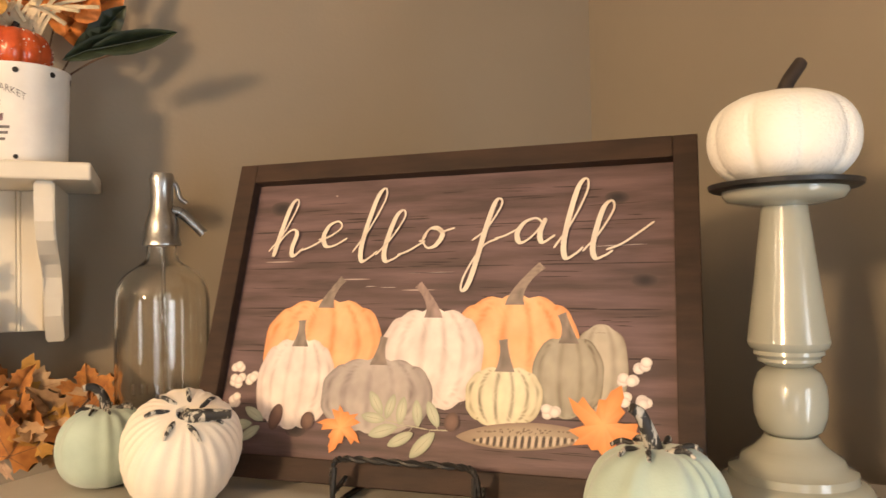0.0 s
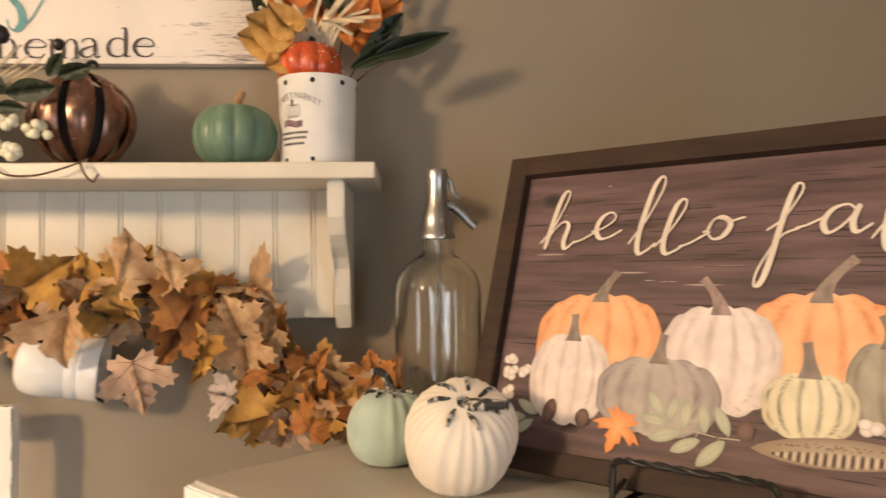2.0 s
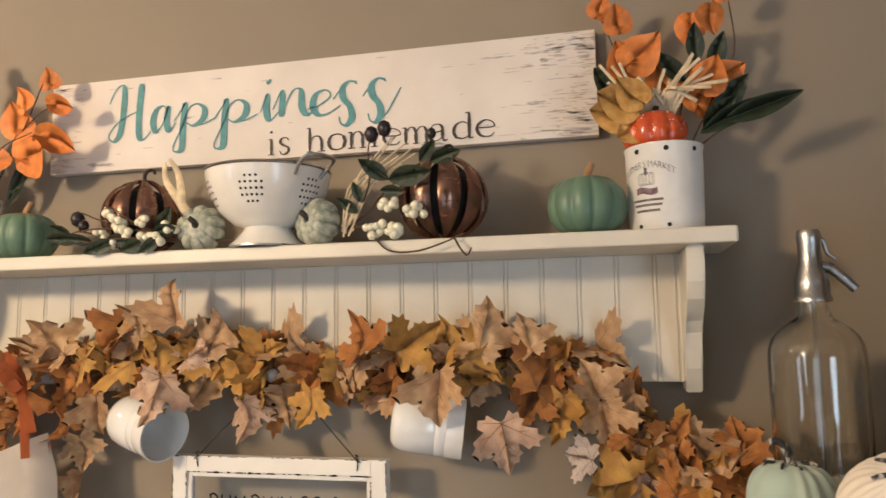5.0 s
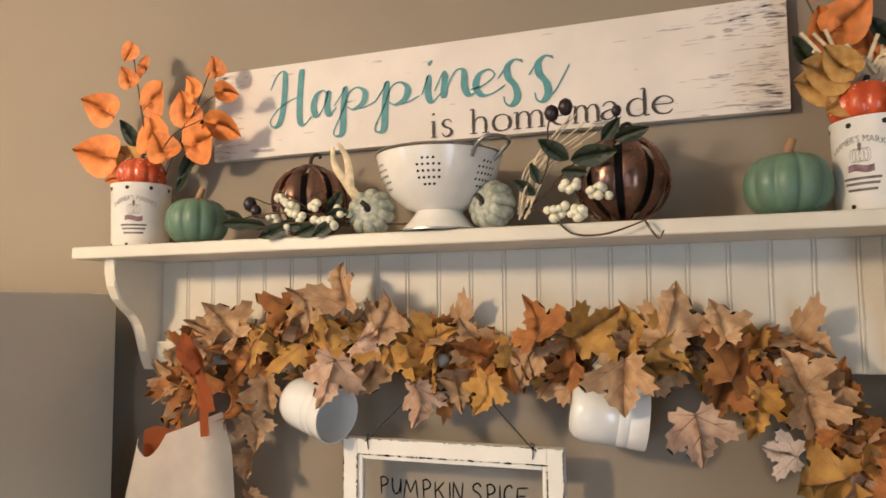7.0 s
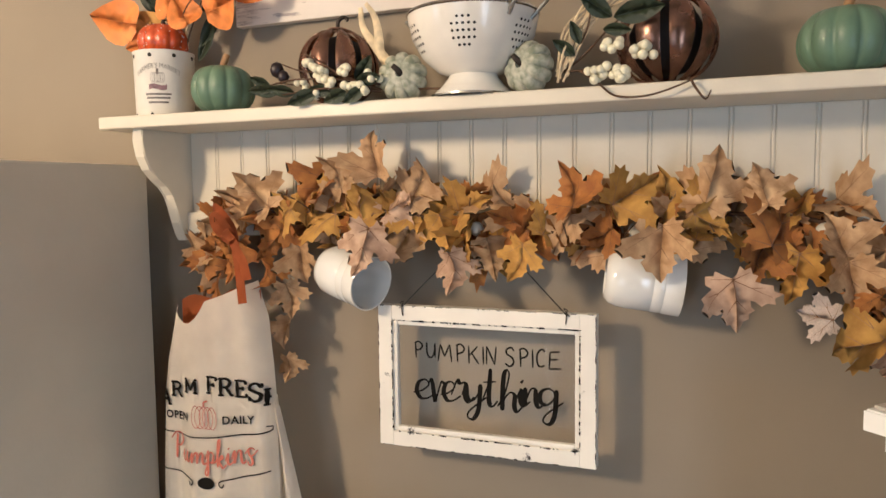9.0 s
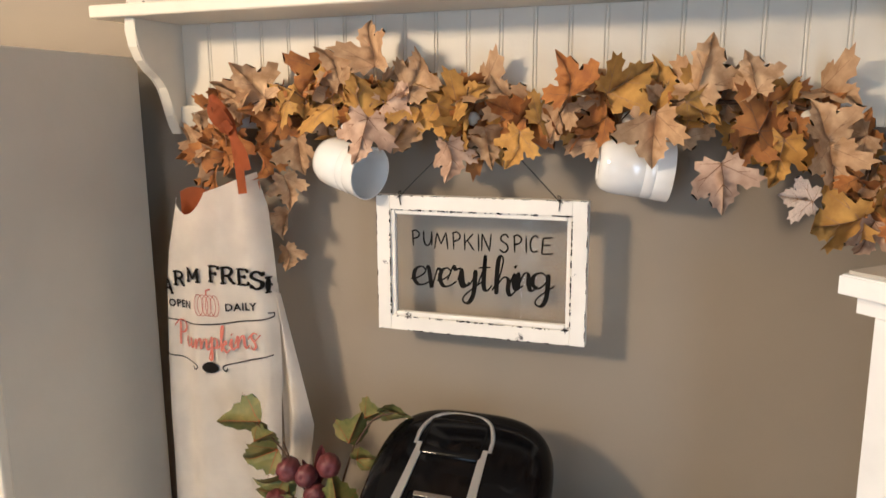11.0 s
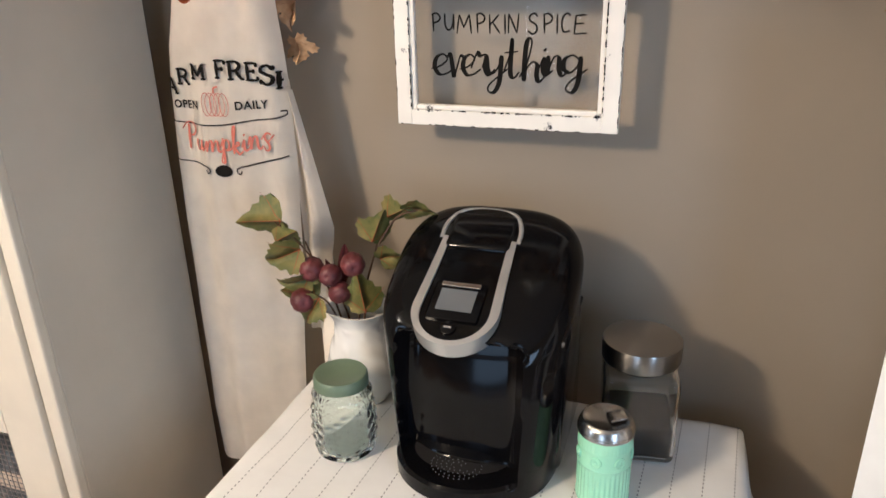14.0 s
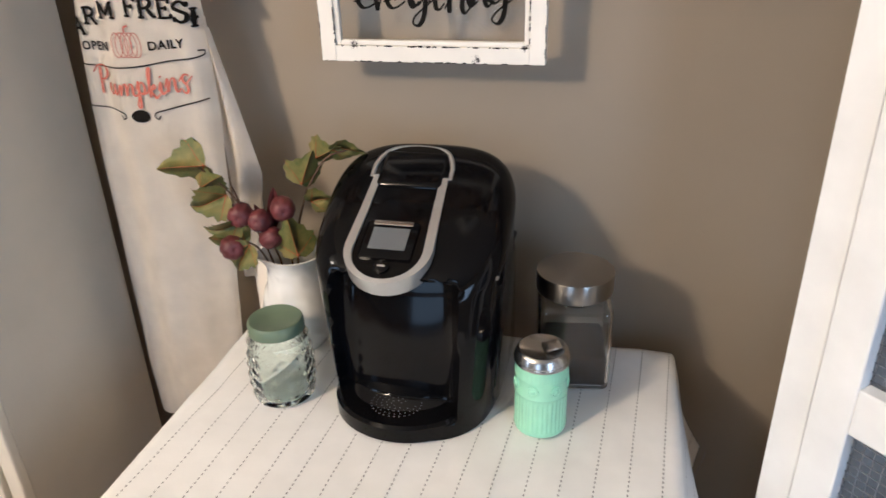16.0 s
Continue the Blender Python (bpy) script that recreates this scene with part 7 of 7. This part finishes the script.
for k in range(105):
    p = line[rnd.randrange(8, len(line) - 4)]
    low = p.x > -0.12
    kind = rnd.choice("tttyyooo") if p.x > -1.08 else rnd.choice("oot")
    z = p.z + rnd.uniform(-0.045, 0.04 if not low else 0.02)
    if low:
        z = max(z, 1.45)
    leaf(garland, rnd.choice(LEAVES[kind]), (p.x + rnd.uniform(-0.02, 0.02), min(1.062, p.y + rnd.uniform(-0.012, 0.018)), z), rnd.uniform(0.054, 0.082), rnd.uniform(0, 360), rnd.uniform(-40, 40), rnd.uniform(-40, 40))
for k in range(26):
    p = line[rnd.randrange(6, len(line) - 6)]
    e = p + Vector((rnd.uniform(-0.05, 0.05), rnd.uniform(-0.035, -0.01), rnd.uniform(-0.03, 0.04)))
    wpart(garland, "leaf_stalk", tube([p, (p + e) / 2 + Vector((0, -0.006, 0.006)), e], 0.0011, 5, 3), TWIG)

# ---- coffee maker ----
brewer = thing("coffee_maker", pose(-0.655, 0.885, 0.7505), "glossy black pod coffee maker with silver handle band", "coffee maker")


def shell_point(a, k):
    """Shell of the machine: a runs round it, k from the foot (0) over the shoulder (1) to the crown (2)."""
    c, s = math.cos(a), math.sin(a)
    e = 2 / (3.2 if s > 0 else 2.6)
    x, y = math.copysign(abs(c) ** e, c), math.copysign(abs(s) ** e, s)
    foot = 0.112 + 0.032 * min(1, k) ** 0.8 if x < 0 else 0.126 + 0.014 * min(1, k)
    if y > 0:
        x *= 1 + 0.03 * y
    pull = 1 - (0.13 * min(1, k) ** 2 if y < 0 else 0)
    shoulder = 0.267 + 0.49 * y * 0.142
    if k <= 1:
        z = shoulder * k
        w = 1.0
    else:
        q = (k - 1) * math.pi / 2
        w = math.cos(q) ** 0.29
        z = shoulder + 0.037 * math.sin(q) + 0.49 * 0.142 * (y * w - y)
    return Vector((x * foot * w, y * 0.142 * w * pull - 0.004 * (1 - min(1, k)), z))


bm = bmesh.new()
SEG, levels = 120, [i / 44 for i in range(45)] + [1 + i / 14 for i in range(1, 15)]
rows = []
for k in levels:
    row = []
    for i in range(SEG):
        p = shell_point(2 * math.pi * i / SEG, min(k, 1.985))
        # hollow in the front for the cup
        if p.y < 0:
            rise = min(1, max(0, (p.z - 0.026) / 0.007)) * min(1, max(0, (0.242 - p.z) / 0.022))
            p.y += 0.052 * max(0, 1 - ((p.x + 0.008) / 0.094) ** 10) * rise * rise * (3 - 2 * rise)
        row.append(bm.verts.new(p))
    rows.append(row)
for a, b in zip(rows, rows[1:]):
    for i in range(SEG):
        bm.faces.new((a[i], a[(i + 1) % SEG], b[(i + 1) % SEG], b[i]))
bm.faces.new(rows[0][::-1])
bm.faces.new(rows[-1])
part("housing", bm, GLOSSBLACK, brewer, smooth=50)
bm = lathe([(0.0, 0.0), (0.108, 0.0), (0.1125, 0.004), (0.1125, 0.026), (0.108, 0.031), (0.100, 0.0325), (0, 0.0325)], 64)
for v in bm.verts:
    v.co = Vector((v.co.x * 0.99 - 0.006, v.co.y * 0.88 - 0.060, v.co.z))
part("drip_tray", bm, GLOSSBLACK, brewer, smooth=35)
bm = lathe([(0.0, 0.0327), (0.078, 0.0327), (0.08, 0.0336), (0, 0.0336)], 48)
for v in bm.verts:
    v.co = Vector((v.co.x * 0.95 - 0.010, v.co.y * 0.66 - 0.072, v.co.z))
part("tray_plate", bm, MATBLACK, brewer, smooth=35)
bm = bmesh.new()
for ring in range(1, 6):
    for i in range(ring * 5):
        a = 2 * math.pi * i / (ring * 6) + ring * 0.3
        bmesh.ops.create_icosphere(bm, subdivisions=1, radius=0.0009, matrix=Matrix.Translation((-0.010 + 0.0075 * ring * math.cos(a), -0.108 + 0.0062 * ring * math.sin(a), 0.0338)))
tagged(part("tray_studs", bm, PEWTER, brewer), kind="stuff")
# water tank along the right-hand side
bm = box((0.075, -0.05, 0.001), (0.1325, 0.13, 0.21), 0.016, 4)
part("water_tank", bm, mat("smoked_tank", (0.01, 0.011, 0.012), 0.08, bump=0, coat=0.6), brewer, smooth=45)
part("tank_lid", box((0.090, -0.05, 0.21), (0.1325, 0.13, 0.219), 0.004, 3), GLOSSBLACK, brewer, smooth=45)
# sloping lid panel, silver band, display
HEAD = pose(-0.018, -0.006, 0.2905, 24, 0, 0)


def band(z0, z1, w0, w1, a, b):
    """A U-shaped band in the head's plane: outer half widths w, from y = b at the hinge to the rounded front at y = a."""
    outer, inner = [], []
    for half, out in ((w0, outer), (w1, inner)):
        r = half
        cy = a + r + (0 if out is outer else (w0 - w1) * 0.55)
        out += [(-half * 0.9, b), (-half * 0.94, (b + cy) / 2)]
        out += [(half * math.cos(math.pi + math.pi * i / 16), cy + r * math.sin(math.pi + math.pi * i / 16)) for i in range(17)]
        out += [(half * 0.94, (b + cy) / 2), (half * 0.9, b)]
    bm = bmesh.new()
    n = len(outer)
    v = [[bm.verts.new(HEAD @ Vector((x, y, z))) for x, y in ring] for ring, z in ((outer, z1), (inner, z1 + 0.001), (inner, z0), (outer, z0))]
    for p, q in zip(v, v[1:] + v[:1]):
        for i in range(n - 1):
            bm.faces.new((p[i], p[i + 1], q[i + 1], q[i]))
    bm.faces.new([r[0] for r in v])
    bm.faces.new([r[-1] for r in v][::-1])
    return bm


part("handle_band", band(-0.016, 0.012, 0.0635, 0.0505, -0.132, 0.070), SILVER, brewer, "satin silver plastic band", 40)
bm = bmesh.new()
pts = [(0.051 * math.cos(math.pi + math.pi * i / 20), -0.078 + 0.051 * math.sin(math.pi + math.pi * i / 20)) for i in range(21)] + [(0.048, 0.03), (0.046, 0.072), (-0.046, 0.072), (-0.048, 0.03)]
lo, hi = [bm.verts.new(HEAD @ Vector((x, y, -0.02))) for x, y in pts], [bm.verts.new(HEAD @ Vector((x, y, 0.0095))) for x, y in pts]
for i in range(len(pts)):
    bm.faces.new((lo[i], lo[(i + 1) % len(pts)], hi[(i + 1) % len(pts)], hi[i]))
bm.faces.new(hi)
part("control_panel", bm, GLOSSBLACK, brewer, smooth=30)
part("display_bezel", box((-0.040, -0.090, 0.0096), (0.036, -0.022, 0.0125), 0.003, 2, m=HEAD), GLOSSBLACK, brewer, smooth=40)
part("display", box((-0.029, -0.074, 0.0126), (0.024, -0.035, 0.0132), m=HEAD), SCREEN, brewer, "unlit grey display")
# Added steel strip in place of the lamp's gold reflection above the display.
part("display_trim", box((-0.031, -0.031, 0.0126), (0.027, -0.0225, 0.0150), 0.001, 2, m=HEAD), STEEL, brewer)
bm = lathe([(0.0, 0.0096), (0.0115, 0.0096), (0.0115, 0.0115), (0.0105, 0.0122), (0.0, 0.0122)], 24, m=HEAD @ pose(-0.002, -0.102, 0))
part("button", bm, GLOSSBLACK, brewer, smooth=40)
part("button_bar", box((-0.0075, -0.1035, 0.0123), (0.0035, -0.1005, 0.0126), m=HEAD), SILVER, brewer)
part("lid_cap", box((-0.052, 0.045, 0.002), (0.052, 0.125, 0.016), 0.010, 4, m=HEAD), GLOSSBLACK, brewer, smooth=45)
part("hinge_band", tube([HEAD @ Vector(p) for p in ((-0.060, 0.066, 0.010), (-0.059, 0.095, 0.012), (-0.046, 0.124, 0.010), (-0.02, 0.137, 0.007), (0.02, 0.137, 0.007), (0.046, 0.124, 0.010), (0.059, 0.095, 0.012), (0.060, 0.066, 0.010))], 0.0038, 8, 6), SILVER, brewer, smooth=50)
part("badge_dot", lathe([(0, 0), (0.0035, 0.0004), (0.0035, 0.001), (0, 0.0014)], 12, m=pose(0.131, -0.06, 0.232, 0, 90, -40)), STEEL, brewer)

# ---- glass jar with a green lid ----
jar = thing("glass_jar", pose(-0.862, 0.812, 0.7505), "quilted clear glass jar with a sage green lid", "jar")


def quilt(a, z):
    u, v = a * 12 / (2 * math.pi), z / 0.0185
    k = max(abs(((u + v) % 1) - 0.5), abs(((u - v) % 1) - 0.5)) * 2
    inside = 1.0 if 0.012 < z < 0.098 else 0.0
    return 1 + inside * 0.055 * (0.5 - k)


prof = [(0.0, 0.004), (0.04, 0.0), (0.047, 0.004)] + [(0.0515 - 0.004 * abs(i / 40 - 0.45) ** 2 * 4, 0.010 + 0.09 * i / 40) for i in range(41)] + [(0.047, 0.106), (0.041, 0.112), (0.0385, 0.116), (0.0385, 0.132)]
inn = [(0.036, 0.132), (0.036, 0.115), (0.044, 0.103), (0.0462, 0.09), (0.0462, 0.02), (0.040, 0.009), (0.0, 0.009)]
part("jar_body", lathe(prof + inn, 120, quilt), GREENISH, jar, smooth=35)
bm = lathe([(0.0395, 0.118), (0.0425, 0.1185), (0.043, 0.121), (0.0425, 0.134), (0.040, 0.1375), (0.036, 0.1375), (0.0345, 0.1365), (0.0, 0.1365)], 64, lambda a, z: 1 + (0.006 * math.sin(a * 60) if 0.12 < z < 0.135 else 0), close=False)
part("lid", bm, SAGELID, jar, "sage green metal lid", 40)

# ---- mint shaker ----
shaker = thing("sugar_shaker", pose(-0.457, 0.815, 0.7505) @ Matrix.Diagonal((1, 1, 1.06, 1)), "mint green pressed glass shaker with a chrome top", "shaker")


def flutes(a, z):
    if 0.008 < z < 0.062:
        return 1 + 0.016 * math.sin(a * 34)
    if 0.092 < z < 0.104:
        return 1 + 0.018 * math.sin(a * 44)
    return 1.0


part("glass_body", lathe([(0.0, 0.003), (0.032, 0.0), (0.0375, 0.003), (0.0385, 0.008), (0.0375, 0.011)] + [(0.0372, 0.012 + 0.05 * i / 8) for i in range(9)] + [(0.0385, 0.064), (0.0375, 0.067), (0.0375, 0.088), (0.0385, 0.0905), (0.0375, 0.093), (0.0375, 0.104), (0.037, 0.110), (0.0345, 0.116), (0, 0.116)], 170, flutes), MINT, shaker, smooth=50)
for k in range(7):
    a = radians(-90 + 51.4 * k - 12)
    m = pose(0.0375 * math.cos(a), 0.0375 * math.sin(a), 0.0775, 90, 0, math.degrees(a) + 90)
    part("pressed_rosette", lathe([(0.0085, -0.0005), (0.0085, 0.0012), (0.0068, 0.0018), (0.006, 0.0008), (0.003, 0.0008), (0.002, 0.0022), (0, 0.0024)], 18, m=m), MINT, shaker, smooth=50)
top = part("chrome_top", lathe([(0.037, 0.108), (0.0395, 0.1085), (0.040, 0.111), (0.039, 0.113), (0.040, 0.1155), (0.039, 0.118), (0.038, 0.121), (0.0355, 0.1255), (0.033, 0.1272), (0.030, 0.1262), (0.022, 0.1225), (0, 0.1215)], 56, close=False), STEEL, shaker, "shiny chrome pouring top", 40)
part("pour_flap", box((-0.002, -0.012, 0), (0.022, 0.012, 0.0022), 0.001, 2, m=pose(0.004, 0.003, 0.1235, 0, -10, 25)), STEEL, top, smooth=40)

# ---- square canister of coffee ----
canister = thing("coffee_canister", pose(-0.424, 0.955, 0.7505, 0, 0, 8), "square glass canister half full of coffee, steel lid", "canister")


def squared(half, z0, z1, r):
    return box((-half, -half, z0), (half, half, z1), r, 5)


part("glass_body", squared(0.056, 0.0, 0.148, 0.012), CLEAR, canister, smooth=50)
bm = squared(0.0525, 0.006, 0.145, 0.010)
bmesh.ops.reverse_faces(bm, faces=bm.faces[:])
me = bpy.data.meshes.new("inner_wall")
bm.to_mesh(me)
bm.free()
part_of("inner_wall", me, CLEAR, canister, smooth=50)
part("coffee", squared(0.0518, 0.0065, 0.064, 0.008), COFFEE, canister, "dark ground coffee", 50)
part("neck", lathe([(0.046, 0.146), (0.047, 0.150), (0.047, 0.163), (0.044, 0.163), (0.044, 0.147)], 48, close=False), CLEAR, canister, smooth=50)
part("lid", lathe([(0.0555, 0.156), (0.0585, 0.157), (0.0592, 0.159), (0.0592, 0.186), (0.0585, 0.188), (0.056, 0.1885), (0.0, 0.1885)], 72, close=False), LIDSTEEL, canister, "brushed steel lid", 35)

# ---- white pitcher with a spray of pods ----
pitcher = thing("pitcher", pose(-0.890, 0.955, 0.7505), "white embossed ceramic pitcher holding a silk spray", "pitcher")


def relief(a, z):
    bump = 0.05 * max(0, math.sin(a * 5 + 14 * z * 8) * math.sin(z * 90 + 2 * math.sin(a * 2))) if 0.02 < z < 0.15 else 0
    spout = 0.0
    if z > 0.125:
        d = (a - math.radians(200) + math.pi) % (2 * math.pi) - math.pi
        spout = 0.26 * ((z - 0.125) / 0.05) ** 1.3 * math.exp(-(d / 0.42) ** 2)
    return 1 + bump + spout


wall = smooth_path([(0.040, 0.004, 0), (0.052, 0.025, 0), (0.060, 0.055, 0), (0.0605, 0.080, 0), (0.054, 0.108, 0), (0.0455, 0.132, 0), (0.042, 0.148, 0), (0.0435, 0.162, 0), (0.049, 0.173, 0), (0.051, 0.177, 0)], 6)
prof = [(0.0, 0.004), (0.036, 0.0)] + [(p.x, p.y) for p in wall]
inner = [(p.x - 0.0035, p.y) for p in wall[::-3] if p.y > 0.02] + [(0.03, 0.014), (0, 0.012)]
part("body", lathe(prof + inner, 96, relief), CERAMIC, pitcher, smooth=55)
part("handle", tube([(0.048, 0.012, 0.162), (0.075, 0.02, 0.165), (0.088, 0.022, 0.135), (0.082, 0.02, 0.09), (0.058, 0.014, 0.055)], 0.006, 10, 6), CERAMIC, pitcher, smooth=60)
pods = thing("pod_spray", pose(-0.878, 0.955, 0.86), "silk spray of red pods and olive vine leaves", "spray")
VINE_OUT = [(0, 0.03), (0.16, -0.02), (0.34, 0.04), (0.36, 0.16), (0.46, 0.24), (0.42, 0.36), (0.44, 0.46), (0.30, 0.50), (0.28, 0.64), (0.17, 0.70), (0.12, 0.84), (0, 1)]
VINE_ME = []
for v, (c, f) in enumerate(((0.5, 0.15), (-0.4, 0.25), (0.3, -0.3))):
    me = leaf_mesh("vine_leaf", VINE_OUT, c, f, 0.03, v + 20, MAPLE_VEINS[:3], 0.010)
    me.materials.append(VINELEAF)
    me.materials.append(PETALVEIN)
    VINE_ME.append(me)
for pts in ([(-0.872, 0.955, 0.78), (-0.885, 0.945, 0.92), (-0.915, 0.925, 1.0), (-0.95, 0.91, 1.06), (-0.985, 0.90, 1.095)], [(-0.875, 0.955, 0.78), (-0.90, 0.94, 0.93), (-0.925, 0.93, 1.0), (-0.94, 0.925, 1.05)], [(-0.868, 0.958, 0.78), (-0.855, 0.96, 0.95), (-0.835, 0.97, 1.03), (-0.82, 0.98, 1.09)], [(-0.872, 0.95, 0.78), (-0.90, 0.925, 0.93), (-0.93, 0.905, 0.97)], [(-0.868, 0.955, 0.78), (-0.86, 0.94, 0.94), (-0.845, 0.93, 0.98)], [(-0.83, 0.972, 1.04), (-0.80, 0.98, 1.085), (-0.765, 0.985, 1.10)]):
    wpart(pods, "twig", tube(pts, 0.0021, 7, 6, taper=0.6), TWIG, smooth=50)
for x, y, z, r in ((-0.945, 0.905, 0.952, 0.0205), (-0.93, 0.92, 1.005, 0.0205), (-0.90, 0.925, 0.995, 0.019), (-0.865, 0.94, 1.012, 0.0205), (-0.885, 0.925, 0.965, 0.018)):
    wpart(pods, "red_pod", lathe([(a, b - r) for a, b in dome(r, r * 2.05, 12, 0.04, 0.03)], 60, lambda a, q: 1 - 0.07 * (1 - abs(math.sin(a * 4)) ** 0.7), m=pose(x, y, z, rnd.uniform(40, 110), rnd.uniform(-30, 30), rnd.uniform(0, 90))), SILKRED, smooth=70)
for x, y, z, s, spin, tx, tz in ((-0.995, 0.90, 1.092, 0.066, 95, 10, 10), (-0.965, 0.905, 1.065, 0.055, -60, 20, -10), (-0.97, 0.905, 1.03, 0.062, 110, 10, 5), (-0.955, 0.905, 0.985, 0.052, 100, 30, 10), (-0.95, 0.92, 0.955, 0.055, 80, -10, 10), (-0.83, 0.965, 1.07, 0.055, -20, 15, 30), (-0.80, 0.985, 1.095, 0.05, -60, 30, 0), (-0.765, 0.985, 1.102, 0.05, -90, 40, 10), (-0.845, 0.925, 0.965, 0.06, 10, -10, 20), (-0.81, 0.97, 1.02, 0.045, -70, 20, 0), (-0.925, 0.90, 0.94, 0.05, 150, 0, 0)):
    leaf(pods, VINE_ME[int(abs(x * 1000)) % 3], (x, y, z), s * 1.25, spin, tx, tz, "vine_leaf")
for x, z, spin in ((-0.885, 1.0, -10), (-0.90, 0.97, 15)):
    me = coloured(LONG, SILKRED, PETALVEIN)
    leaf(pods, me, (x, 0.95, z), 0.085, spin, 5, 5, "red_leaf")

pods.matrix_basis.translation.x -= 0.026

# ---- goods behind the pantry mesh ----
for k, (z, cols) in enumerate(((0.738, ((0.05, 0.06, 0.30), (0.55, 0.45, 0.05), (0.06, 0.25, 0.10))), (0.42, ((0.35, 0.03, 0.05), (0.10, 0.12, 0.14), (0.40, 0.05, 0.10))), (0.1, ((0.08, 0.10, 0.16), (0.30, 0.08, 0.05), (0.12, 0.14, 0.10))))):
    for i in range(3):
        col = cols[i]
        w, h = 0.13, 0.19 + 0.03 * ((i + k) % 2)
        ob = thing("food_packet", pose(-1.43 - 0.155 * i, 0.80, z + 0.0005), "coloured food packet standing on a pantry shelf", "packet", "packets in the pantry")
        ob["label"] = ("blue", "yellow", "green", "red", "grey", "crimson", "navy", "brick red", "olive")[k * 3 + i] + " food packet standing on a pantry shelf"
        part("packet_body", box((-w / 2, -0.035, 0), (w / 2, 0.035, h), 0.008, 3), mat("packet_paper", col, 0.35, var=0.4, scale=30, bump=0.2), ob, smooth=40)
        part("packet_band", box((-w / 2 + 0.012, -0.0362, h * 0.55), (w / 2 - 0.012, -0.0345, h * 0.75)), CREAMINK, ob)
